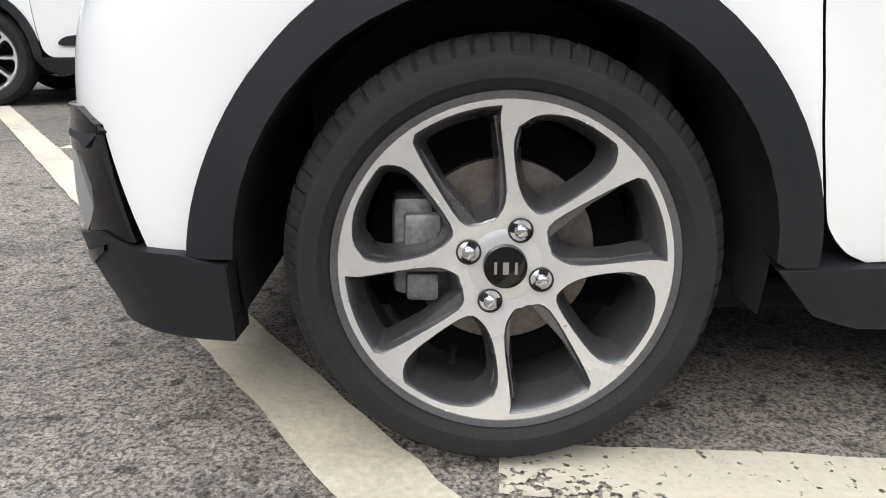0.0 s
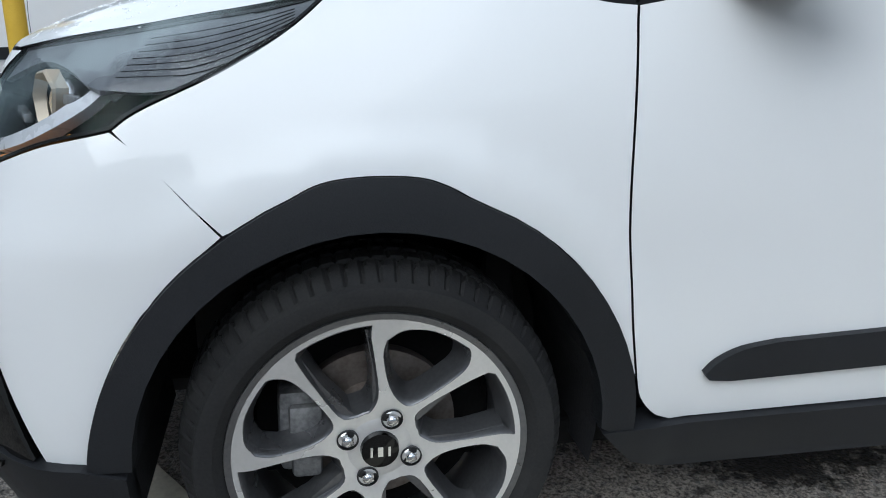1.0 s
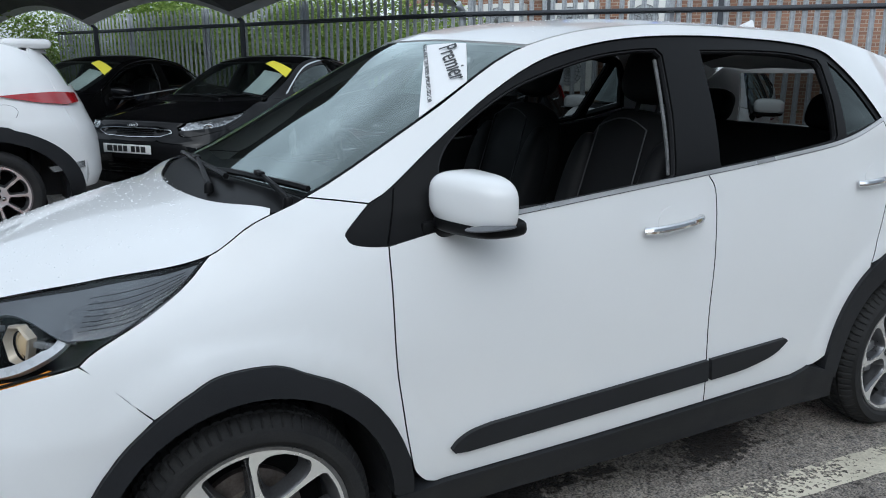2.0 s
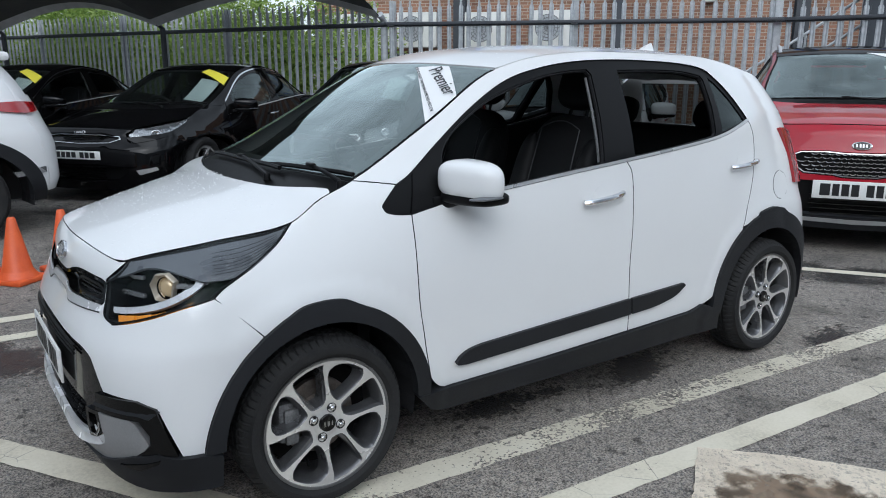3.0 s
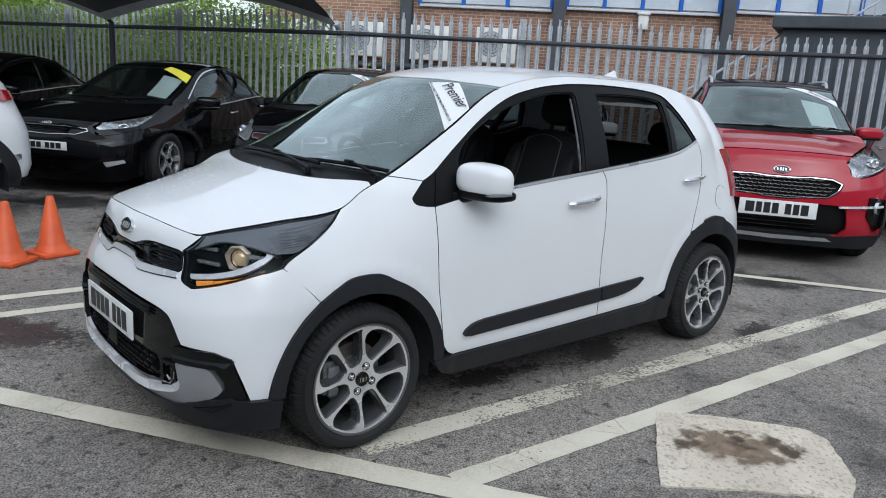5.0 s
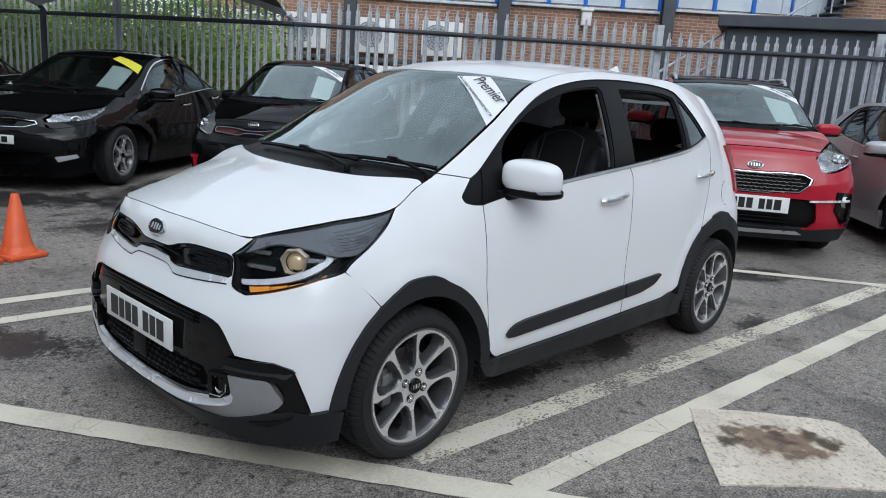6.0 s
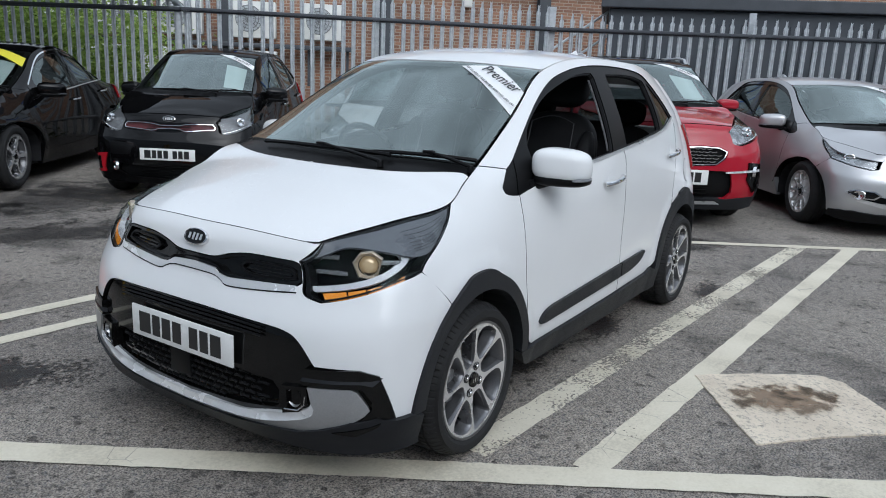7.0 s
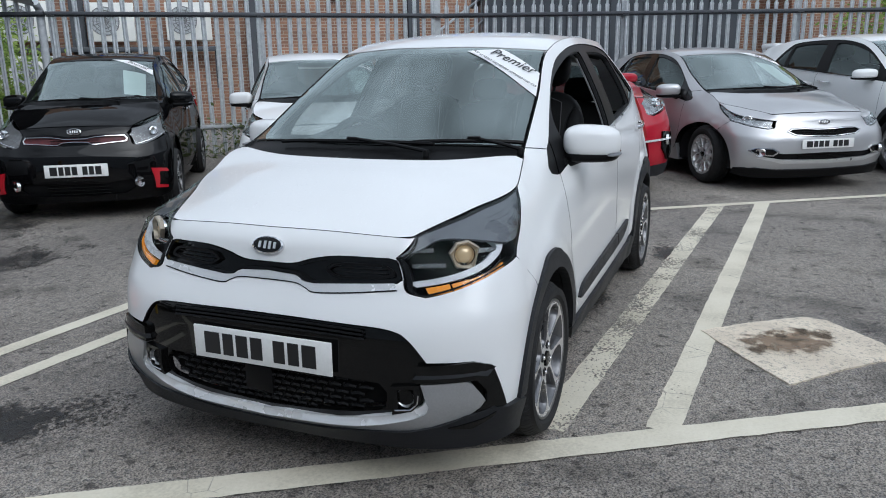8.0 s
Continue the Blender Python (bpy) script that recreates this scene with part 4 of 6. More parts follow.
# outlines on the flank, as (x, z)
A_TOP = spline((0.331, 1.011), (0.393, 1.043), (0.53, 1.139), (0.712, 1.255), (0.894, 1.345), (1.066, 1.390), (1.248, 1.414), (1.454, 1.422), (1.659, 1.420), (1.893, 1.410), (2.06, 1.388), (2.13, 1.345), (2.191, 1.270), (2.25, 1.150))
TRI = spline((0.331, 1.011), (0.266, 0.956), (0.262, 0.940), (0.274, 0.926), (0.316, 0.917), (0.360, 0.914), n=4)
BELT = spline((0.360, 0.914), (0.53, 0.945), (0.753, 0.967), (1.085, 1.0), (1.367, 1.025), (1.688, 1.053), (2.0, 1.088), (2.25, 1.150))
DOOR_F = spline((0.360, 0.914), (0.357, 0.865), (0.352, 0.665), (0.368, 0.498), (0.388, 0.375))
DOOR_S = spline((1.367, 1.025), (1.399, 0.964), (1.404, 0.775), (1.396, 0.582), (1.411, 0.306))
DOOR_R = spline((2.25, 1.150), (2.275, 1.07), (2.25, 0.90), (2.20, 0.74), (2.17, 0.665))
LAMP_REAR = spline((-0.327, 0.751), (-0.292, 0.775), (-0.194, 0.821), (-0.110, 0.872), (-0.046, 0.926))
LAMP_LOW = spline((-0.327, 0.751), (-0.41, 0.730), (-0.475, 0.703), (-0.535, 0.674), (-0.562, 0.661))
LAMP_IN = spline((-0.562, 0.661), (-0.572, 0.675), (-0.562, 0.712), (-0.551, 0.752), (-0.548, 0.771), n=4) + [(-0.492, 0.828)]
ARCH_F = spline((-0.389, 0.233), (-0.393, 0.302), (-0.374, 0.388), (-0.332, 0.4795), (-0.2715, 0.5595), (-0.205, 0.616), (-0.147, 0.652), n=4) + spline((-0.118, 0.666), (-0.084, 0.683), (-0.050, 0.691), (0.0, 0.694), (0.052, 0.691), (0.088, 0.680), (0.120, 0.663), n=4) + arc(0, WR, 0.391, 68, 0, 12)
ARCH_R = arc(2.4, WR + 0.01, 0.422, 178, 105, 12) + spline((2.30, 0.722), (2.40, 0.738), (2.50, 0.722), n=4) + arc(2.4, WR + 0.01, 0.422, 72, -8, 12)


class Car:
    def __init__(self, name, m, colour, label, wheel, warp=None, coarse=1.0, wet=None, roof=None):
        self.root = thing(name, m, label, "car", "cars")
        self.colour, self.warp, self.coarse = colour, warp, coarse
        self.bonnet_paint = wet or colour
        self.roof_paint = roof or wet or colour

    def put(self, name, loops, chart, mat, outward, step=0.035, parent=None, **k):
        return panel(name, loops, chart, mat, parent or self.root, outward, step * self.coarse, warp=self.warp, **k)

    def flank(self, name, loops, mat, g, **k):
        return self.put(name, loops, lambda x, z: (x, g * S.side(x, z), z), mat, (0, g, 0), **k)

    def over(self, name, loops, mat, **k):
        return self.put(name, loops, lambda x, y: (x, y, S.top(x, y)), mat, (0, 0, 1), **k)

    def nose(self, name, loops, mat, out=(-1, 0, 0), **k):
        return self.put(name, loops, S.wrap, mat, out, **k)

    def bits(self, name, bm, mat, parent=None, label="", smooth=True):
        if self.warp:
            for v in bm.verts:
                v.co = Vector(self.warp(*v.co))
        return part(name, bm, mat, parent or self.root, label, smooth)

    def bodywork(self, cladding=True, privacy=True, open_windows=False, chrome=True, rear_lamp=None):
        c, paintm = self, self.colour
        ws_low = spline((0.185, -0.597), (0.125, -0.42), (0.085, -0.2), (0.075, 0.0), (0.085, 0.2), (0.125, 0.42), (0.185, 0.597), n=5)
        ws_top = spline((0.868, 0.503), (0.79, 0.3), (0.75, 0.0), (0.79, -0.3), (0.868, -0.503), n=5)
        ws_side = [(x, S.yr(x) - 0.008) for x in np.linspace(0.25, 0.80, 9)]
        screen = ws_low + ws_side + ws_top + [(x, -y) for x, y in reversed(ws_side)]
        # bonnet
        lead = [(S.nose(y, S.lip(y)), y) for y in np.linspace(-0.462, 0.462, 25)]
        edge = [(x, max(S.yr(x), S.side(x, S.zr(x)) - 0.001)) for x in np.linspace(-0.482, 0.10, 30)]
        rear = spline((0.110, 0.60), (0.04, 0.45), (-0.012, 0.22), (-0.03, 0.0), (-0.012, -0.22), (0.04, -0.45), (0.110, -0.60), n=5)
        # edges of painted panels are blackened, so the gaps read as shaded
        c.over("bonnet", [lead + edge + rear + [(x, -y) for x, y in reversed(edge)]], c.bonnet_paint, gap=0.0018, step=0.03, thick=0.003, edge=TRIM)
        # cowl between bonnet and screen
        cowl = rear[::-1] + [(0.15, 0.615), (0.185, 0.605)] + ws_low[::-1] + [(0.185, -0.605), (0.15, -0.615)]
        c.over("cowl", [cowl], TRIM, off=-0.012, thick=0.01)
        seal = inset(tidy(screen, 0.05), 0.0)
        pane = c.over("windscreen", [inset(tidy(screen, 0.05), 0.004)], CLEAR, off=-0.003, thick=0.0, step=0.05)
        pane.visible_shadow = False
        c.over("windscreen_border", [inset(tidy(seal, 0.04), 0.003), inset(tidy(seal, 0.04), 0.045)], TRIM, off=-0.009, thick=0.002, step=0.04)
        # roof
        rl = [(x, S.yr(x)) for x in np.linspace(0.88, 2.62, 24)]
        roof = ws_top[::-1] + rl + [(2.70, 0.3), (2.72, 0.0), (2.70, -0.3)] + [(x, -y) for x, y in reversed(rl)]
        c.over("roof", [roof], c.roof_paint, gap=0.002, thick=0.02, step=0.05)
        for g in (-1, 1):
            # wing
            hood_edge = [(x, S.zr(x)) for x in np.linspace(-0.03, 0.19, 8)]
            a_line = [(0.27, 1.020), (0.331, 1.011)]
            wing = LAMP_REAR + hood_edge + a_line + TRI[1:] + DOOR_F[1:] + [p for p in reversed(ARCH_F) if -0.202 < p[0] < 0.388 and p[1] > 0.37] + [(-0.200, 0.622)]
            c.flank("wing", [wing], paintm, g, gap=0.0018, step=0.03, edge=TRIM)
            # doors
            low_f = spline((0.388, 0.375), (0.398, 0.34), (0.425, 0.308), (0.458, 0.292), n=4) + [(0.95, 0.296), (1.411, 0.306)]
            front_door = [p for p in BELT if p[0] <= 1.37] + DOOR_S[1:] + low_f[::-1] + DOOR_F[::-1]
            d1 = c.flank("front_door", [front_door], paintm, g, gap=0.002, step=0.03, edge=TRIM)
            rear_arch = [p for p in ARCH_R if p[0] < 2.18 and p[1] > 0.34]
            rear_door = [p for p in BELT if p[0] >= 1.367] + DOOR_R[1:] + rear_arch[::-1] + [(1.93, 0.335), (1.817, 0.314)] + DOOR_S[::-1]
            d2 = c.flank("rear_door", [rear_door], paintm, g, gap=0.002, step=0.03, edge=TRIM)
            # pillar, roof side and quarter in one pressing
            crest = [(x, S.zr(x)) for x in np.linspace(2.66, 0.19, 40)]
            quarter = A_TOP + DOOR_R[1:] + [p for p in ARCH_R if p[0] > 2.17 and p[1] > 0.32] + [(2.84, 0.30), (2.86, 0.6), (2.80, 0.95), (2.72, 1.20)] + crest + [(0.27, 1.020)]
            c.flank("side_panel", [quarter], paintm, g, gap=0.0018, step=0.035, edge=TRIM)
            # black door frames with window openings
            fwin = spline((0.545, 0.975), (0.520, 1.07), (0.570, 1.150), (0.690, 1.229), (0.832, 1.296), (1.040, 1.358), (1.20, 1.382), (1.30, 1.387), n=4) + [(1.318, 1.368), (1.288, 1.2), (1.247, 1.032)] + spline((1.235, 1.020), (1.085, 1.008), (0.80, 0.980), n=3)
            rwin = spline((1.475, 1.384), (1.70, 1.386), (1.90, 1.380), (2.035, 1.360), n=4) + [(2.045, 1.34), (2.02, 1.22), (1.985, 1.112)] + spline((1.97, 1.098), (1.7, 1.066), (1.43, 1.042), n=3) + [(1.425, 1.06), (1.45, 1.2)]
            qwin = [(2.085, 1.352), (2.12, 1.325), (2.17, 1.262), (2.225, 1.155), (2.03, 1.112), (2.06, 1.23)]
            shell = A_TOP + BELT[::-1] + TRI[::-1]
            c.flank("door_frame", [shell, fwin, rwin, qwin], GLOSS_BLACK if chrome and not cladding else TRIM, g, off=-0.006, thick=0.03, step=0.03)
            q = c.flank("quarter_glass", [inset(tidy(qwin, 0.03), -0.004)], PRIVACY, g, off=-0.010, thick=0.0)
            q.visible_shadow = False
            for nm, lp, tint, shut in (("front_window", fwin, SIDE_GLASS, g > 0 or not open_windows), ("rear_window", rwin, PRIVACY if privacy else CLEAR, g > 0 or not open_windows)):
                c.flank(nm + "_seal", [inset(tidy(lp, 0.03), -0.010), inset(tidy(lp, 0.03), 0.004)], DASH, g, off=-0.013, thick=0.012)
                if shut:
                    w = c.flank(nm, [inset(tidy(lp, 0.03), -0.006)], tint, g, off=-0.018, thick=0.0, step=0.06)
                    w.visible_shadow = False
            if open_windows and g < 0:
                c.flank("window_channel", [[(1.236, 1.036), (1.244, 1.036), (1.311, 1.366), (1.301, 1.366)]], CAST, g, off=-0.030, thick=0.006, step=0.03, label="grey window run channel")
            c.flank("sail_seam", [[(0.358, 0.918), (0.3625, 0.918), (0.4025, 1.046), (0.398, 1.043)]], LAMP_BLACK, g, off=-0.004, thick=0.004, step=0.03)
            # bright strip under the windows
            up = [p for p in BELT if p[0] > 0.50]
            strip = up + [(x, z + 0.011) for x, z in reversed(up)]
            c.flank("belt_strip", [strip], SATIN if chrome else TRIM, g, off=0.004, thick=0.012, label="bright metal strip")
            for dr, x0, x1, z0, z1 in ((d1, 1.115, 1.330, 0.884, 0.904), (d2, 2.065, 2.27, 0.950, 0.968)):
                bm = bmesh.new()

                def at(r):
                    x = x0 + (x1 - x0) * r
                    z = z0 + (z1 - z0) * r
                    return (x, g * (S.side(x, z) + 0.010 + 0.024 * math.sin(math.pi * r) ** 0.5), z)
                tube(bm, [at(i / 14) for i in range(15)], 0.0115, 10)
                c.bits("handle", bm, CHROME if chrome else paintm, dr, "chrome door handle" if chrome else "")
                xm, zm = (x0 + x1) / 2, (z0 + z1) / 2
                cup = spline(*[(xm + 0.05 * math.cos(a), zm + 0.006 + 0.044 * math.sin(a)) for a in np.linspace(0, 2 * math.pi, 13)], n=3)[:-1]
                c.flank("handle_cup", [cup], paintm, g, off=0.0015, thick=0.004, step=0.02, parent=dr)
            # wheel arch trims and sill
            if cladding:
                af = ARCH_F + [(0.392, 0.292), (0.350, 0.292)] + arc(0, WR, 0.337, 2, 178, 24) + [(-0.352, 0.300), (-0.402, 0.300)]
                c.flank("arch_trim", [af], PLASTIC, g, off=0.012, thick=0.035, step=0.03, label="dark grey wheel-arch trim")
                ar = ARCH_R + [(2.80, 0.25), (2.745, 0.25)] + arc(2.4, WR, 0.348, -4, 184, 24) + [(1.98, 0.29)]
                c.flank("arch_trim", [ar], PLASTIC, g, off=0.012, thick=0.035, step=0.03, label="dark grey wheel-arch trim")
                sill = [(0.34, 0.290), (0.42, 0.292), (0.95, 0.294), (1.41, 0.303), (1.82, 0.312), (1.90, 0.335), (1.978, 0.31), (2.04, 0.28), (2.06, 0.186), (1.3, 0.190), (0.47, 0.200), (0.40, 0.225)]
                c.flank("sill_trim", [sill], PLASTIC, g, off=0.014, thick=0.05, label="dark grey sill trim")
                rub = spline((0.500, 0.377), (0.520, 0.397), (0.560, 0.415), (0.62, 0.424), n=4) + [(1.398, 0.452), (1.404, 0.384)] + [(0.545, 0.362), (0.508, 0.366)]
                c.flank("door_moulding", [rub], PLASTIC, g, off=0.014, thick=0.02, step=0.02, parent=d1, label="dark grey door moulding")
                rub2 = [(1.412, 0.452), (1.752, 0.462)] + spline((1.765, 0.452), (1.70, 0.415), (1.60, 0.395), (1.53, 0.388), n=3) + [(1.418, 0.384)]
                c.flank("door_moulding", [rub2], PLASTIC, g, off=0.014, thick=0.02, step=0.02, parent=d2, label="dark grey door moulding")
            else:
                sill = [(0.388, 0.36), (0.42, 0.300), (0.95, 0.294), (1.41, 0.303), (1.82, 0.312), (1.95, 0.36), (2.0, 0.20), (1.3, 0.186), (0.36, 0.195)]
                c.flank("sill", [sill], paintm, g, gap=0.002, thick=0.04)
            # dark well behind each wheel
            for cx in (0.0, 2.4):
                bm = bmesh.new()
                rr = 0.352 if cx else 0.342
                n = 20
                prev = None
                for i in range(n + 1):
                    a = radians(-12 + 204 * i / n)
                    p = (cx + rr * math.cos(a), WR + rr * math.sin(a))
                    row = [bm.verts.new((p[0], g * 0.42, p[1])), bm.verts.new((p[0], g * 0.742, p[1]))]
                    if prev:
                        bm.faces.new((prev[0], prev[1], row[1], row[0]))
                    prev = row
                ctr = [bm.verts.new((cx + 0.355 * math.cos(radians(a)), g * 0.42, WR + 0.355 * math.sin(radians(a)))) for a in range(-10, 191, 10)]
                bm.faces.new(ctr)
                c.bits("wheel_well", bm, LINER, smooth=False)
            if g < 0:
                ring = spline(*[(2.49 + 0.068 * math.cos(a), 0.835 + 0.068 * math.sin(a)) for a in np.linspace(0, 2 * math.pi, 13)], n=3)[:-1]
                c.flank("fuel_flap", [ring], TRIM, g, off=0.0006, thick=0.004, step=0.03)
                c.flank("fuel_flap_cover", [inset(ring, 0.0025)], paintm, g, off=0.0018, thick=0.004, step=0.03)
            # rear lamp
            rl_loop = rear_lamp or spline((2.545, 1.100), (2.64, 1.085), (2.75, 0.98), (2.78, 0.87), (2.73, 0.825), n=3) + [(2.615, 0.835), (2.595, 0.98)]
            c.flank("rear_lamp", [rl_loop], RED_LENS, g, off=0.015, thick=0.02, step=0.02, label="red rear lamp")
        # tail: hatch with glass
        def tail(y, z):
            n = S.nb(z)
            return (S.xb + (S.back(z) - S.xb) * (1 - min(1, abs(y) / S.side(S.xb, z)) ** n) ** (1 / n), y, z)
        hatch = [(-0.66, 0.30), (0.66, 0.30), (0.66, 0.62), (0.625, 0.9), (0.50, 1.28), (0.40, 1.36), (-0.40, 1.36), (-0.50, 1.28), (-0.625, 0.9), (-0.66, 0.62)]
        hole = [(-0.44, 1.06), (0.44, 1.06), (0.37, 1.31), (-0.37, 1.31)]
        c.put("hatch", [hatch, hole], tail, paintm, (1, 0, 0), step=0.05, thick=0.02)
        w = c.put("rear_screen", [inset(hole, -0.01)], tail, PRIVACY if privacy else CLEAR, (1, 0, 0), step=0.08, thick=0.0, off=-0.012)
        w.visible_shadow = False
        # mirrors
        for g in (-1, 1):
            bm = bmesh.new()
            blob(bm, (0.545, g * 0.790, 1.015), (0.080, 0.110, 0.068), 3.2, nu=32, nv=18)
            for v in bm.verts:
                k = (abs(v.co.y) - 0.68) / 0.22
                v.co.x += 0.075 * k - 0.02
                if v.co.x > 0.565:
                    v.co.x = 0.565 + (v.co.x - 0.565) * 0.45
                v.co.z += 0.012 * (1 - k)
                if v.co.z < 0.97:
                    v.co.z = 0.97 + (v.co.z - 0.97) * 0.3
            cap = c.bits("mirror", bm, paintm)
            bm = bmesh.new()
            blob(bm, (0.540, g * 0.790, 0.964), (0.068, 0.100, 0.026), 3.2)
            for v in bm.verts:
                v.co.x += 0.075 * (abs(v.co.y) - 0.68) / 0.22 - 0.02
            rod(bm, (0.50, g * 0.69, 0.940), (0.53, g * 0.76, 0.962), 0.026, 12, 0.02)
            box(bm, (0.50, g * 0.690, 0.938), (0.10, 0.03, 0.05), 0.012)
            c.bits("mirror_foot", bm, TRIM, cap)
            bm = bmesh.new()
            blob(bm, (0.520, g * 0.884, 0.974), (0.060, 0.024, 0.0055), 2.4, m=None)
            for v in bm.verts:
                v.co.x += 0.6 * (abs(v.co.y) - 0.862)
            c.bits("indicator", bm, LAMP_GREY, cap)
        # shark-fin aerial
        bm = bmesh.new()
        zt = S.top(2.3, 0)
        vs = [bm.verts.new(p) for p in ((2.20, -0.022, zt - 0.004), (2.20, 0.022, zt - 0.004), (2.36, 0.028, zt - 0.012), (2.36, -0.028, zt - 0.012), (2.30, -0.008, zt + 0.045), (2.30, 0.008, zt + 0.045), (2.345, 0.008, zt + 0.062), (2.345, -0.008, zt + 0.062))]
        for f in ((0, 1, 2, 3), (0, 4, 5, 1), (1, 5, 6, 2), (2, 6, 7, 3), (3, 7, 4, 0), (4, 7, 6, 5)):
            bm.faces.new([vs[i] for i in f])
        bmesh.ops.bevel(bm, geom=list(bm.edges), offset=0.004, segments=2, affect="EDGES")
        c.bits("aerial", bm, c.roof_paint)
        # wipers: a flat blade on the glass, an arm over it and a capped pivot
        for pts, pivot in ((((0.185, -0.60), (0.115, -0.43), (0.062, -0.20)), (0.150, -0.605)), (((0.062, -0.29), (0.052, 0.05), (0.066, 0.385)), (0.035, -0.275))):
            cv = spline(*pts, n=6)
            bm = bmesh.new()
            tube(bm, [(x + 0.016, y, S.top(x + 0.016, y) + 0.010) for x, y in cv], 0.0085, 6)
            w = c.bits("wiper", bm, TRIM, label="black windscreen wiper")
            mid = cv[len(cv) // 2]
            bm = bmesh.new()
            tip = Vector((mid[0] + 0.016, mid[1], S.top(mid[0] + 0.016, mid[1]) + 0.022))
            foot = Vector((*pivot, S.top(*pivot) + 0.010))
            rod(bm, foot, foot.lerp(tip, 0.45) + Vector((0, 0, 0.003)), 0.008, 8, 0.007)
            rod(bm, foot.lerp(tip, 0.42) + Vector((0, 0, 0.003)), tip, 0.007, 8, 0.006)
            box(bm, tip, (0.018, 0.05, 0.012), 0.004)
            c.bits("arm", bm, TRIM, w)
            bm = bmesh.new()
            lathe(bm, [(0.0, 0.018), (0.009, 0.017), (0.012, 0.010), (0.013, -0.01)], 18, "Z")
            bmesh.ops.translate(bm, vec=foot - Vector((0, 0, 0.012)), verts=bm.verts)
            c.bits("pivot_cap", bm, TRIM, w)
        c.inner()

    def inner(self):
        """Floor, bulkhead, inner skins and seats."""
        c = self
        for nm, ctr, size in (("floor_pan", (1.2, 0, 0.215), (2.9, 1.30, 0.05)), ("bulkhead", (0.20, 0, 0.55), (0.05, 1.30, 0.66)), ("radiator", (-0.34, 0, 0.45), (0.10, 0.86, 0.40)),
                              ("engine", (0.05, 0, 0.5), (0.56, 0.80, 0.48)), ("rear_wall", (2.62, 0, 0.62), (0.04, 1.2, 0.78))):
            bm = bmesh.new()
            box(bm, ctr, size, 0.01)
            c.bits(nm, bm, DARK, smooth=False)
        for g in (-1, 1):
            skin = [(0.42, 0.26), (1.93, 0.28), (1.99, 0.45), (2.12, 0.66), (2.60, 0.75), (2.6, 1.1)] + [(x, z - 0.006) for x, z in reversed(BELT) if x > 0.45] + [(0.42, 0.92)]
            c.flank("door_lining", [skin], DASH, g, off=-0.045, thick=0.02, step=0.08)
        roofing = [(x, S.yr(x) - 0.02) for x in np.linspace(0.9, 2.5, 12)]
        c.over("headlining", [roofing + [(x, -y) for x, y in reversed(roofing)]], DASH, off=-0.04, thick=0.01, step=0.12)
        bm = bmesh.new()
        box(bm, (0.42, 0, 0.88), (0.46, 1.28, 0.16), 0.05)
        box(bm, (0.28, 0, 0.95), (0.34, 1.16, 0.08), 0.03)
        box(bm, (0.60, 0, 0.62), (0.20, 0.24, 0.46), 0.03)
        c.bits("dashboard", bm, DASH)
        bm = bmesh.new()
        ctr, ax = Vector((0.72, 0.33, 0.93)), Vector((0.90, 0, 0.44)).normalized()
        e1, e2 = Vector((0, 1, 0)), ax.cross(Vector((0, 1, 0)))
        k = 28
        tube(bm, [ctr + (e1 * math.cos(2 * math.pi * i / k) + e2 * math.sin(2 * math.pi * i / k)) * 0.178 for i in range(k + 1)], 0.016, 8)
        for a in (0, math.pi, 1.5 * math.pi):
            rod(bm, ctr, ctr + (e1 * math.cos(a) + e2 * math.sin(a)) * 0.175, 0.016, 8)
        rod(bm, ctr - ax * 0.25, ctr + ax * 0.01, 0.05, 16)
        c.bits("steering_wheel", bm, TRIM)
        for y in (-0.34, 0.34):
            bm = bmesh.new()
            blob(bm, (1.11, y, 0.53), (0.26, 0.24, 0.10), 3.5)
            box(bm, (1.09, y, 0.36), (0.40, 0.36, 0.24), 0.03)
            seat = c.bits("front_seat", bm, SEAT)
            bm = bmesh.new()
            m = Matrix.Translation((1.29, y, 0.56)) @ Matrix.Rotation(radians(17), 4, "Y")
            blob(bm, (0, 0, 0.31), (0.075, 0.235, 0.34), 3.2, m)
            c.bits("backrest", bm, SEAT, seat)
            for sd in (-1, 1):
                bm = bmesh.new()
                blob(bm, (-0.05, sd * 0.19, 0.27), (0.06, 0.055, 0.28), 2.6, m)
                c.bits("side_bolster", bm, SEAT, seat)
            bm = bmesh.new()
            blob(bm, (-0.01, 0, 0.78), (0.055, 0.13, 0.105), 3.0, m)
            for sd in (-0.05, 0.05):
                rod(bm, m @ Vector((0, sd, 0.6)), m @ Vector((0, sd, 0.72)), 0.008, 6)
            c.bits("headrest", bm, SEAT, seat)
            bm = bmesh.new()
            for sd in (-1, 1):
                tube(bm, [m @ Vector((-0.086, sd * 0.125 * (1 - 0.12 * abs(r - 0.5)), 0.05 + 0.52 * r)) for r in np.linspace(0, 1, 9)], 0.0025, 5)
            tube(bm, [m @ Vector((-0.086, 0.12 * s, 0.57 + 0.035 * math.cos(s * 1.57))) for s in np.linspace(-1, 1, 9)], 0.0025, 5)
            c.bits("seat_seam", bm, STITCH, seat, "pale stitched seam")
        bm = bmesh.new()
        blob(bm, (2.02, 0, 0.52), (0.24, 0.58, 0.12), 4.0)
        m = Matrix.Translation((2.28, 0, 0.55)) @ Matrix.Rotation(radians(20), 4, "Y")
        blob(bm, (0, 0, 0.27), (0.07, 0.58, 0.30), 4.0, m)
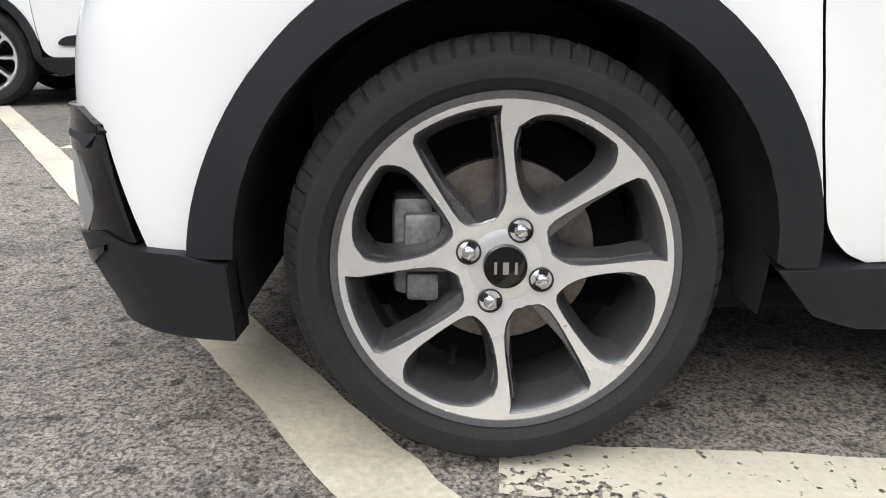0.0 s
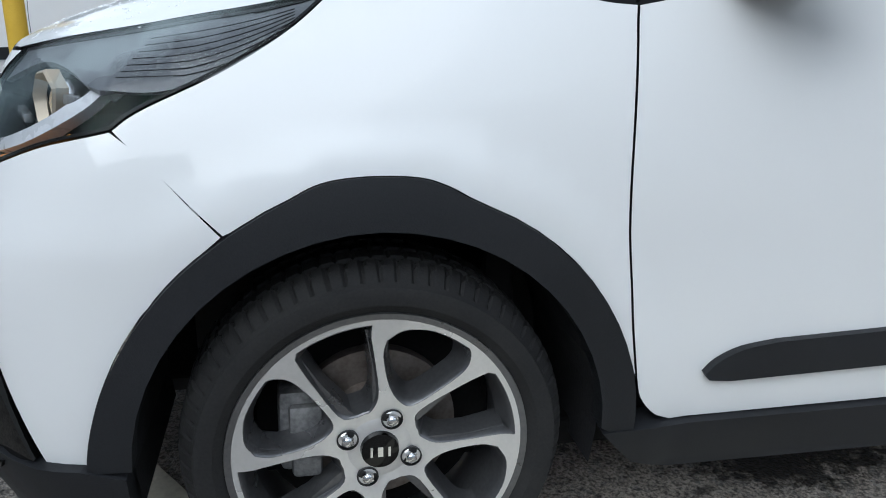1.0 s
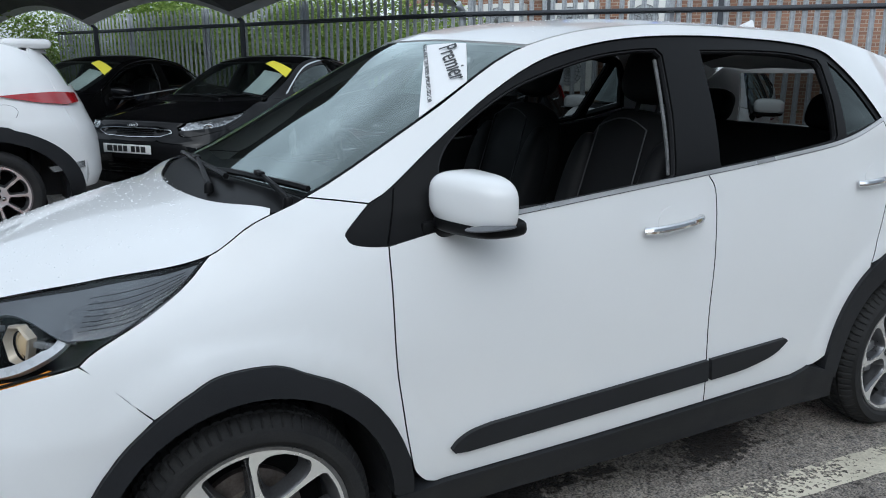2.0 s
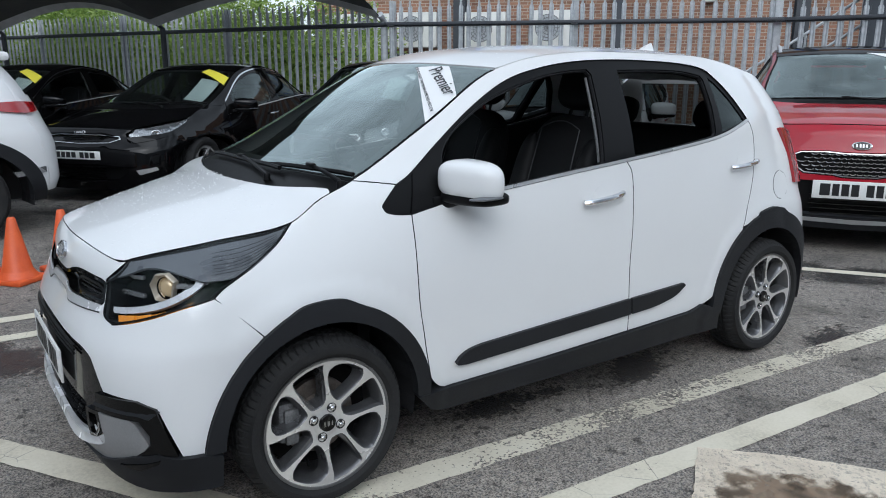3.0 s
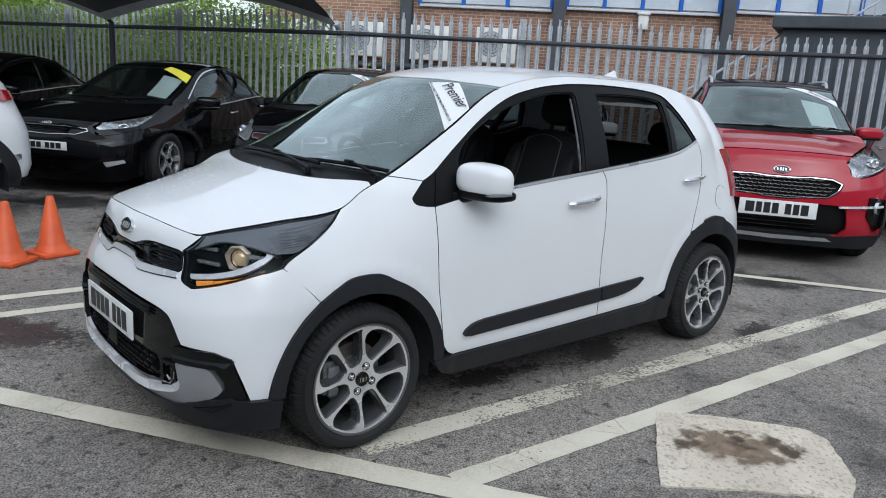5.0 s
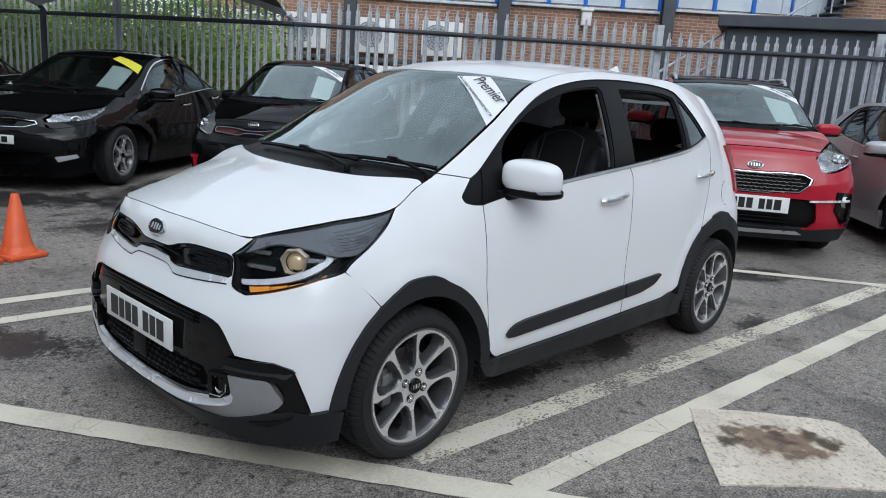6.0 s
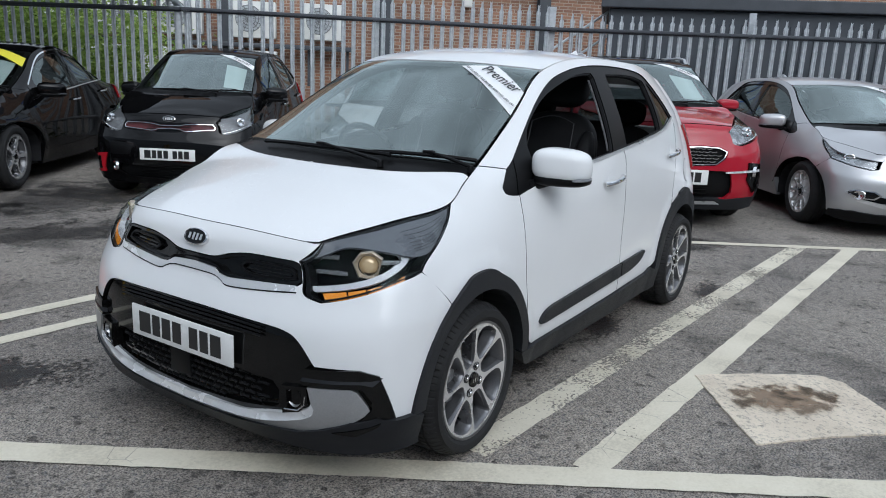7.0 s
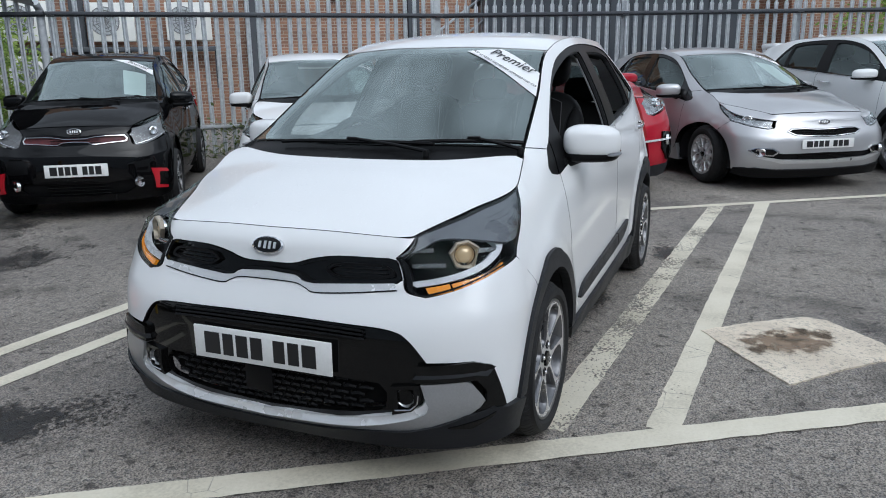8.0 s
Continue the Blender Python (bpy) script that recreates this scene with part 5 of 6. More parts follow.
        for y in (-0.32, 0.32):
            blob(bm, (0, y, 0.64), (0.045, 0.12, 0.08), 3.0, m)
        c.bits("rear_bench", bm, SEAT)

    def plate(self, x, z, y=0.0, tilt=0.0, parent=None, bars=(0.060, 0.040, 0.044, 0.044, 0.0, 0.042, 0.040, 0.050)):
        """A white number plate whose characters are plain bars."""
        c = self
        bm = bmesh.new()
        box(bm, (x, y, z), (0.008, 0.520, 0.111), 0.003)
        p = c.bits("number_plate", bm, PLATE_WHITE, parent, "white number plate with black bars")
        w = sum(b + 0.012 if b else 0.03 for b in bars)
        yy = y + w / 2
        for b in bars:
            if b:
                bm = bmesh.new()
                box(bm, (x - 0.0045, yy - b / 2, z), (0.002, b, 0.074))
                c.bits("character_bar", bm, INK, p)
                yy -= b + 0.012
            else:
                yy -= 0.03
        return p


# ---- wheels ----
def tyre_mesh(r, rim, w, seg=432):
    bm = bmesh.new()
    h = w / 2
    prof = [(rim - 0.012, h * 0.80), (rim, h * 0.86), (rim + (r - rim) * 0.12, h * 0.95), (rim + (r - rim) * 0.22, h * 0.985), (rim + (r - rim) * 0.24, h * 1.0), (rim + (r - rim) * 0.45, h * 1.02), (rim + (r - rim) * 0.62, h * 1.0), (rim + (r - rim) * 0.65, h * 0.95), (r - 0.021, h * 0.875), (r - 0.012, h * 0.78),
            (r - 0.004, h * 0.65), (r, h * 0.50), (r, h * 0.47), (r - 0.007, h * 0.45), (r - 0.007, h * 0.36), (r, h * 0.34), (r, h * 0.07), (r - 0.007, h * 0.05)]
    prof = prof + [(a, -b) for a, b in reversed(prof)]
    n = len(prof)

    def groove(i, j):
        jj = j if j < n // 2 else n - 1 - j
        if 9 <= jj <= 12 and (i + (1 if jj > 10 else 0)) % 6 == 0:
            return -0.0065
        if 14 < jj < 17 and i % 6 == 2:
            return -0.005
        return 0.0
    lathe(bm, prof, seg, "Y", groove)
    return bm


def wheel(car, x, g, y=0.68, r=0.285, rim=0.219, w=0.195, brake=True, face=ALLOY, sides=GUNMETAL, spokes=8, cap=True):
    e = new("wheel")
    e.parent = car.root
    e.matrix_basis = pose(x, g * y, r, 0, 0, 0 if g < 0 else 180)
    h = w / 2
    part("tyre", tyre_mesh(r, rim, w, 432 if brake else 120), RUBBER, e)
    # barrel and lip
    bm = bmesh.new()
    lathe(bm, [(rim - 0.02, h * 0.8), (rim - 0.028, h * 0.5), (rim - 0.032, 0), (rim - 0.030, -h * 0.45), (rim - 0.016, -h * 0.78), (rim - 0.008, -h * 0.90), (rim + 0.001, -h * 0.92), (rim + 0.002, -h * 0.86), (rim - 0.004, -h * 0.80)], 72)
    rm = part("rim", bm, sides, e)

    def dish(a, b):
        q = math.hypot(a, b) / rim
        return (a, -(h * 0.76 + 0.014 * q * q - 0.006 * max(0.0, 1 - (q / 0.36) ** 2)), b)
    loops = [[(math.cos(2 * math.pi * i / 96) * (rim - 0.0025), math.sin(2 * math.pi * i / 96) * (rim - 0.0025)) for i in range(96)]]
    k0 = rim / 0.217
    tips = []
    if spokes == 8:
        wide = ((0.174, 86), (0.190, 79), (0.198, 67), (0.200, 55), (0.191, 49), (0.162, 46), (0.090, 54), (0.082, 67), (0.104, 81), (0.150, 87))
        deep = ((0.192, 36), (0.203, 31), (0.204, 18), (0.206, 5), (0.180, 5), (0.095, 3), (0.066, 12), (0.064, 22), (0.066, 33), (0.083, 43), (0.155, 38))
        for k in range(4):
            for ring in (wide, deep):
                base = [(q * k0 * math.cos(radians(a + 90 * k)), q * k0 * math.sin(radians(a + 90 * k))) for q, a in ring]
                lp = inset(spline(*base, base[0], n=4)[:-1], -0.0014)
                loops.append([(a * min(1.0, 0.925 * rim / math.hypot(a, b)), b * min(1.0, 0.925 * rim / math.hypot(a, b))) for a, b in lp])
            tips += [41.5 + 90 * k, 0.5 + 90 * k]
    else:
        for k in range(spokes):
            a0, a1 = 2 * math.pi * k / spokes, 2 * math.pi * (k + 1) / spokes
            base = []
            for q, s, hw in ((0.34, 2, 0), (0.38, 0, 0.010), (0.62, 0, 0.012), (0.86, 0, 0.016), (0.91, 2, 0), (0.86, 1, 0.016), (0.62, 1, 0.012), (0.38, 1, 0.010)):
                rr = rim * q
                hw = hw * 8 / spokes
                a = a0 + hw / rr if s == 0 else a1 - hw / rr if s == 1 else (a0 + a1) / 2
                base.append((rr * math.cos(a), rr * math.sin(a)))
            loops.append(spline(*base, base[0], n=4)[:-1])
            tips.append(360 * k / spokes)
    panel("spokes", loops, dish, face, rm, (0, -1, 0), 0.012, 0.010, edge=sides, label="machined silver spokes with dark pockets")
    # sloping walls of each pocket
    for lp in loops[1:]:
        ca, cb = sum(p[0] for p in lp) / len(lp), sum(p[1] for p in lp) / len(lp)
        bm = bmesh.new()
        rings = []
        for k, dy in ((1.0, 0.001), (0.965, 0.003), (0.90, 0.016), (0.76, 0.046)):
            rings.append([bm.verts.new(Vector(dish(ca + (a - ca) * k, cb + (q - cb) * k)) + Vector((0, dy, 0))) for a, q in lp])
        for r0, r1 in zip(rings, rings[1:]):
            for i in range(len(lp)):
                j = (i + 1) % len(lp)
                bm.faces.new((r0[i], r0[j], r1[j], r1[i]))
        part("spoke_pocket", bm, sides, rm, "gunmetal pocket wall")
    # sculpted backing of each spoke
    bm = bmesh.new()
    for tip in tips:
        a = radians(tip)
        u, v = Vector((math.cos(a), 0, math.sin(a))), Vector((-math.sin(a), 0, math.cos(a)))
        ys = [-h * 0.70, -h * 0.30]
        q = []
        for rr, hw in ((rim * 0.30, 0.009), (rim * 0.6, 0.009), (rim * 0.86, 0.018)):
            q.append([bm.verts.new(u * rr + v * hw * s * f + Vector((0, yy, 0))) for yy, f in zip(ys, (1.0, 1.35)) for s in (-1, 1)])
        for p0, p1 in zip(q, q[1:]):
            for i0, i1 in ((0, 1), (1, 3), (3, 2), (2, 0)):
                bm.faces.new((p0[i0], p0[i1], p1[i1], p1[i0]))
    part("spoke_backing", bm, sides, rm)
    bm = bmesh.new()
    lathe(bm, [(0.0, -h * 0.76), (0.036, -h * 0.75), (0.044, -h * 0.74), (0.056, -h * 0.70), (0.060, -h * 0.3)], 40)
    part("hub", bm, face, rm)
    if cap:
        bm = bmesh.new()
        lathe(bm, [(0.0, -h * 0.86), (0.022, -h * 0.855), (0.0275, -h * 0.84), (0.029, -h * 0.74)], 36)
        part("centre_cap", bm, GLOSS_BLACK, rm, "gloss black centre cap")
        bm = bmesh.new()
        for i, xx in enumerate((-0.013, 0.0, 0.013)):
            box(bm, (xx, -h * 0.865, 0), (0.0035 + 0.004 * (i % 2), 0.001, 0.016))
        part("cap_mark", bm, CHROME, rm)
    for k in range(4):
        bm = bmesh.new()
        a = radians(24 + 90 * k + 45)
        p = Vector((0.05 * math.cos(a), 0, 0.05 * math.sin(a)))
        rod(bm, p + Vector((0, -h * 0.62, 0)), p + Vector((0, -h * 0.82, 0)), 0.0096, 6)
        blob(bm, p + Vector((0, -h * 0.82, 0)), (0.0082, 0.005, 0.0082), 2.0, nu=12, nv=8)
        part("wheel_nut", bm, CHROME, rm)
    for k in range(4):
        bm = bmesh.new()
        a = radians(24 + 90 * k + 45)
        lathe_c = Matrix.Translation((0.05 * math.cos(a), 0, 0.05 * math.sin(a)))
        k0 = len(bm.verts)
        lathe(bm, [(0.0, -h * 0.74), (0.0135, -h * 0.74), (0.0145, -h * 0.785), (0.0160, -h * 0.78), (0.0165, -h * 0.7)], 22)
        bm.verts.ensure_lookup_table()
        for v in bm.verts[k0:]:
            v.co = lathe_c @ v.co
        part("nut_well", bm, INK, rm)
    if brake:
        bm = bmesh.new()
        lathe(bm, [(0.0, -0.02), (0.07, -0.02), (0.075, -0.004), (0.126, -0.004), (0.126, 0.018), (0.06, 0.018)], 64)
        part("brake_disc", bm, RUST, e, "worn iron brake disc")
        bm = bmesh.new()
        box(bm, (-0.118, 0.002, 0.012), (0.055, 0.07, 0.135), 0.012)
        box(bm, (-0.105, -0.035, 0.035), (0.05, 0.02, 0.05), 0.008)
        box(bm, (-0.105, -0.035, -0.04), (0.045, 0.02, 0.04), 0.008)
        part("caliper", bm, CAST, e, "cast grey brake caliper")
        bm = bmesh.new()
        rod(bm, (-0.062, -h * 0.42, -0.125), (-0.066, -h * 0.72, -0.135), 0.005, 10)
        part("valve", bm, TRIM, e)
    bm = bmesh.new()
    lathe(bm, [(0.0, 0.03), (rim - 0.04, 0.03), (rim - 0.035, 0.05)], 40)
    part("backing", bm, DARK, e)
    return e


def text_mesh(name, words, m, size, mat, parent):
    cu = bpy.data.curves.new(name, "FONT")
    cu.body, cu.size, cu.align_x, cu.align_y, cu.extrude = words, size, "CENTER", "CENTER", 0.0004
    ob = new(name, cu)
    ob.data.materials.append(mat)
    ob.matrix_basis = m
    if parent:
        ob.parent = parent
    return ob


# ---- the white hatchback ----
def hero_nose(c):
    F, D = S.F, S.D
    arch_low = [p for p in reversed(ARCH_F) if p[0] < -0.205]
    half = [F(y, S.lip(y) + 0.001) for y in np.linspace(0, 0.455, 14)]
    half += [D(*p) for p in LAMP_IN[::-1]] + [D(*p) for p in LAMP_LOW[::-1]] + [D(-0.200, 0.622)] + [D(*p) for p in arch_low if p[1] > 0.30]
    half += [D(-0.454, 0.303)] + [F(0.716, 0.452), F(0.672, 0.470), F(0.545, 0.470)] + spline(F(0.545, 0.470), F(0.489, 0.540), F(0.442, 0.565), F(0.351, 0.575), F(0.15, 0.582), F(0, 0.583), n=4)
    rim_y = curve(*sorted((z, S.side(x, z)) for x, z in LAMP_IN if z > 0.665))
    bow = spline(F(0, 0.735), F(0.09, 0.737), F(0.16, 0.756), F(0.25, 0.769), F(0.405, 0.767), n=4) + [F(rim_y(z) - 0.007, z) for z in (0.762, 0.745, 0.728, 0.712)] + spline(F(0.435, 0.702), F(0.30, 0.692), F(0.17, 0.687), F(0.135, 0.691), F(0.10, 0.708), F(0, 0.714), n=4)
    bow = mirror_loop(bow)
    # bumper edges are blackened too, for the shade in its gaps
    c.nose("front_bumper", [mirror_loop(half), bow], c.colour, gap=0.0018, step=0.022, thick=0.016, edge=TRIM)
    gr = c.nose("upper_grille", [inset(tidy(bow, 0.02), -0.006)], GLOSS_BLACK, off=-0.022, thick=0.006, step=0.03)
    c.nose("grille_surround", [bow, inset(tidy(bow, 0.02), 0.007)], GLOSS_BLACK, off=-0.001, thick=0.022, step=0.02, parent=gr)
    for g in (-1, 1):
        ring = spline(F(0.20, 0.728), F(0.235, 0.750), F(0.33, 0.753), F(0.395, 0.750), F(0.425, 0.728), F(0.40, 0.713), F(0.25, 0.705), F(0.20, 0.728), n=4)[:-1]
        ring = [(u * -g, z) for u, z in ring]
        c.nose("grille_frame", [ring, inset(tidy(ring, 0.012), 0.008)], TRIM, off=-0.008, thick=0.016, step=0.015, parent=gr)
        for zz in (0.722, 0.734):
            bm = bmesh.new()
            tube(bm, [Vector(S.wrap(F(y, zz)[0] * -g, zz)) + Vector((0.014, 0, 0)) for y in np.linspace(0.23, 0.40, 8)], 0.0022, 5)
            c.bits("grille_slat", bm, TRIM, gr)
    low = spline(F(0, 0.686), F(0.10, 0.684), F(0.14, 0.672), F(0.175, 0.660), F(0.30, 0.668), F(0.44, 0.681), n=4)
    band = [F(0, 0.711), F(0.10, 0.705), F(0.132, 0.688), F(0.17, 0.684), F(0.43, 0.699)] + low[::-1]
    c.nose("grille_band", [mirror_loop(band)], BRIGHT, off=0.003, thick=0.01, step=0.02)
    c.nose("grille_band_line", [mirror_loop(low + [(u, z - 0.004) for u, z in low[::-1]])], TRIM, off=0.0015, thick=0.004, step=0.02)
    # lower intake
    ih = spline(F(0, 0.580), F(0.2, 0.578), F(0.351, 0.572), F(0.442, 0.562), F(0.489, 0.536), F(0.542, 0.470), n=4) + [F(0.522, 0.462), F(0.512, 0.407), F(0.535, 0.40), F(0.535, 0.335)] + spline(F(0.50, 0.315), F(0.437, 0.296), F(0.252, 0.265), F(0, 0.250), n=4)
    mouth = [F(0, 0.412), F(0.22, 0.408), F(0.40, 0.398), F(0.425, 0.37), F(0.42, 0.318)] + spline(F(0.40, 0.305), F(0.25, 0.281), F(0, 0.266), n=3)
    itk = c.nose("lower_grille", [mirror_loop(ih), mirror_loop(mouth)], GLOSS_BLACK, off=-0.010, thick=0.02, step=0.025)
    for zz in (0.570, 0.558, 0.546):
        bm = bmesh.new()
        tube(bm, [Vector(S.wrap(u, zz - 0.35 * u**4)) + Vector((-0.001, 0, 0)) for u in np.linspace(-0.40, 0.40, 24)], 0.0042, 6)
        c.bits("intake_slat", bm, TRIM, itk)
    c.nose("mesh_backing", [mirror_loop(mouth)], DARK, off=-0.05, thick=0.005, step=0.06, parent=itk)
    bm = bmesh.new()
    for r, zz in enumerate(np.arange(0.262, 0.405, 0.022)):
        for i in range(-9, 10):
            u = (i + 0.5 * (r % 2)) * 0.046
            if abs(u) > 0.405 or zz < 0.268 + 0.28 * u * u:
                continue
            a, b = Vector(S.wrap(u - 0.017, zz)), Vector(S.wrap(u + 0.017, zz))
            mid = (a + b) / 2 + Vector((-0.004, 0, 0.006))
            off = Vector((0.022, 0, 0))
            tube(bm, [a + off, mid + off, b + off], 0.0052, 6)
            rod(bm, b + off, b + off + Vector((0, 0, 0.011)), 0.004, 5)
    c.bits("grille_mesh", bm, TRIM, itk)
    bm = bmesh.new()
    box(bm, (-0.652, 0.03, 0.357), (0.012, 0.105, 0.085), 0.004)
    c.bits("sensor_cover", bm, TRIM, itk)
    c.plate(-0.6745, 0.467, 0.0, parent=itk)
    top_edge = spline(F(0, 0.255), F(0.252, 0.269), F(0.437, 0.300), F(0.520, 0.328), F(0.540, 0.352), n=4)
    fold = spline(F(0.552, 0.335), F(0.535, 0.308), F(0.450, 0.278), F(0.26, 0.247), F(0, 0.234), n=4)

    def proud(base, gain, z0, rise):
        """The nose surface pushed out, more so further below a line that rises to the sides."""
        def chart(u, z):
            p = Vector(S.wrap(u, z))
            n = Vector((p.x + 0.15, p.y, 0)).normalized()
            k = max(0.0, z0 + rise * u * u - z)
            return tuple(p + n * (base + gain * k))
        return chart
    # bevel gets brighter metal than the plate, as its up-facing slope catches light
    c.put("skid_bevel", [mirror_loop(top_edge + fold)], proud(0.004, 0.9, 0.255, 0.16), BRIGHT, (-1, 0, 0), step=0.02, thick=0.02, label="bevelled skid plate edge, painted brighter as it faces the sky")
    sk = fold[::-1] + [F(0.544, 0.352), F(0.530, 0.405), F(0.652, 0.412)] + spline(F(0.668, 0.404), F(0.692, 0.365), F(0.700, 0.345), n=3) + [F(0.688, 0.326), F(0.662, 0.306)] + spline(F(0.58, 0.276), F(0.485, 0.250), F(0.224, 0.226), F(0, 0.215), n=4)
    c.nose("skid_plate", [mirror_loop(sk)], SKID, off=0.009, thick=0.03, step=0.022, label="satin silver skid plate, its lower face painted darker for shade")
    lipf = [F(0, 0.217), F(0.224, 0.224), F(0.485, 0.248), F(0.58, 0.274), F(0.650, 0.303), F(0.712, 0.318), D(-0.455, 0.305), D(-0.400, 0.305), D(-0.345, 0.290), D(-0.345, 0.182), D(-0.48, 0.184), F(0.64, 0.180), F(0.5, 0.176), F(0.25, 0.176), F(0, 0.178)]
    c.nose("front_lip", [mirror_loop(lipf)], PLASTIC, off=0.016, thick=0.06, step=0.03, label="dark grey lower lip")
    for g in (-1, 1):
        def m(*pts):
            return [(u * -g, z) for u, z in pts]
        arrow = m(F(0.520, 0.464), F(0.672, 0.472), F(0.716, 0.454), D(-0.462, 0.312), D(-0.49, 0.310), F(0.718, 0.322), F(0.672, 0.305), F(0.704, 0.345), F(0.704, 0.375), F(0.680, 0.414), F(0.514, 0.410))
        c.nose("corner_blade", [arrow], GLOSS_BLACK, off=0.010, thick=0.03, step=0.02)
        ledge = m(F(0.500, 0.424), F(0.532, 0.464), F(0.66, 0.467), F(0.704, 0.460), F(0.722, 0.448), F(0.700, 0.424), F(0.675, 0.431))
        c.put("blade_ledge", [ledge], proud(0.004, 0.26, 0.466, 0.0), PLASTIC, (-1, 0, 0), step=0.02, thick=0.02, label="dark ledge over the bumper corner")
        wedge = m(F(0.600, 0.268), F(0.690, 0.292), D(-0.500, 0.305), F(0.715, 0.296), F(0.66, 0.262))
        c.nose("lip_wedge", [wedge], GLOSS_BLACK, off=0.020, thick=0.01, step=0.02)
        fogl = m(F(0.440, 0.395), F(0.525, 0.402), F(0.530, 0.345), F(0.500, 0.316), F(0.440, 0.30))
        c.nose("fog_surround", [fogl, inset(fogl, 0.012)], GLOSS_BLACK, off=0.004, thick=0.04, step=0.02)
        ctr = Vector(S.wrap(F(0.482, 0.357)[0] * -g, 0.357)) + Vector((0.018, 0, 0))
        bm = bmesh.new()
        lathe(bm, [(0.0, 0.0), (0.020, 0.004), (0.027, -0.010), (0.030, -0.014)], 28)
        bmesh.ops.transform(bm, matrix=Matrix.Translation(ctr) @ Matrix.Rotation(radians(-90), 4, "Z"), verts=bm.verts)
        fg = c.bits("fog_lamp", bm, LAMP_SILVER, label="small fog lamp")
        bm = bmesh.new()
        tube(bm, [Vector(S.wrap(F(yy, zz)[0] * -g, zz)) + Vector((-0.006, 0, 0)) for yy, zz in ((0.452, 0.318), (0.500, 0.322), (0.522, 0.345), (0.524, 0.372))], 0.0028, 6)
        c.bits("fog_trim", bm, CHROME, fg)
        # headlamp
        rail = [(x, S.zr(x)) for x in np.linspace(-0.06, -0.49, 14)]
        lamp = LAMP_REAR + rail + LAMP_IN[::-1] + LAMP_LOW[::-1][1:]
        lens = c.flank("headlamp", [lamp], LENS, g, gap=0.001, step=0.022, thick=0.0, off=0.001, label="clear headlamp with dark housing")
        lens.visible_shadow = False
        loop = tidy(lamp, 0.02)
        c.flank("lamp_wall", [inset(loop, 0.002), inset(loop, 0.006)], TRIM, g, off=-0.003, thick=0.06, step=0.02, parent=lens)
        c.flank("lamp_housing", [inset(loop, 0.004)], LAMP_BLACK, g, off=-0.058, thick=0.006, step=0.03, parent=lens)
        # this grey sheet stands in for sky reflected along the lens top
        cover = spline((-0.546, 0.774), (-0.50, 0.798), (-0.45, 0.818), (-0.40, 0.815), (-0.34, 0.800), (-0.27, 0.797), (-0.20, 0.818), (-0.13, 0.856), n=4) + [(-0.062, 0.917)] + [(x, S.zr(x) - 0.003) for x in np.linspace(-0.08, -0.488, 12)]
        cov = c.flank("lamp_cover", [cover], LAMP_GREY, g, off=-0.004, thick=0.008, step=0.03, parent=lens, label="ribbed grey lamp cover, its grey standing for sky on the lens")
        for q in np.linspace(0.2, 0.85, 7):
            bm = bmesh.new()
            pts = []
            for x in np.linspace(-0.33 + 0.05 * q, -0.10, 9):
                lo = 0.80 + 0.055 * max(0.0, (x + 0.24) / 0.12) ** 1.5
                z = lo + (S.zr(x) - 0.01 - lo) * q
                pts.append((x, g * (S.side(x, z) - 0.0035), z))
            tube(bm, pts, 0.0006, 5)
            c.bits("lamp_rib", bm, LAMP_BLACK, lens)
        drl = spline((-0.562, 0.704), (-0.493, 0.732), (-0.426, 0.764), (-0.372, 0.799), (-0.345, 0.826), n=4)
        drl = drl + spline((-0.326, 0.826), (-0.355, 0.788), (-0.43, 0.745), (-0.499, 0.714), (-0.560, 0.690), n=4)
        c.flank("daylight_strip", [drl], STRIP_GREY, g, off=-0.016, thick=0.02, step=0.015, parent=lens, label="pale daytime strip")
        lowc = curve((-0.560, 0.666), (-0.50, 0.688), (-0.44, 0.711), (-0.385, 0.735))
        for k in range(5):
            x0, x1 = -0.556 + 0.034 * k, -0.556 + 0.034 * k + 0.031
            cell = [(x0, lowc(x0) - 0.001), (x1, lowc(x1) - 0.001), (x1 + 0.004, lowc(x1) + 0.021 - 0.0016 * k), (x0 + 0.004, lowc(x0) + 0.021 - 0.0016 * k)]
            c.flank("turn_signal", [cell], AMBER, g, off=-0.012, thick=0.012, step=0.012, parent=lens, label="glowing amber turn signal cell")
        pc = Vector((-0.462, g * S.side(-0.462, 0.768), 0.768))
        nrm = Vector((-0.84, g * 0.52, 0.05)).normalized()
        q = nrm.to_track_quat("-Y", "Z").to_matrix().to_4x4()
        bm = bmesh.new()
        hexa = [(-0.050 * g, 0.028), (-0.012 * g, 0.052), (0.030 * g, 0.045), (0.056 * g, 0.010), (0.034 * g, -0.042), (-0.030 * g, -0.050), (-0.050 * g, 0.028)]
        outer = [(a[0] + (b[0] - a[0]) * k / 5, a[1] + (b[1] - a[1]) * k / 5) for a, b in zip(hexa, hexa[1:]) for k in range(5)]
        rings = [[bm.verts.new((a * s, dy, b * s)) for a, b in outer] for s, dy in ((0.90, 0.016), (0.90, 0.0), (0.82, -0.004))]
        rings.append([bm.verts.new((0.033 * a / math.hypot(a, b), 0.010, 0.033 * b / math.hypot(a, b))) for a, b in outer])
        for r0, r1 in zip(rings, rings[1:]):
            for i in range(len(outer)):
                j = (i + 1) % len(outer)
                bm.faces.new((r0[i], r0[j], r1[j], r1[i]))
        bmesh.ops.transform(bm, matrix=Matrix.Translation(pc - nrm * 0.036) @ q, verts=bm.verts)
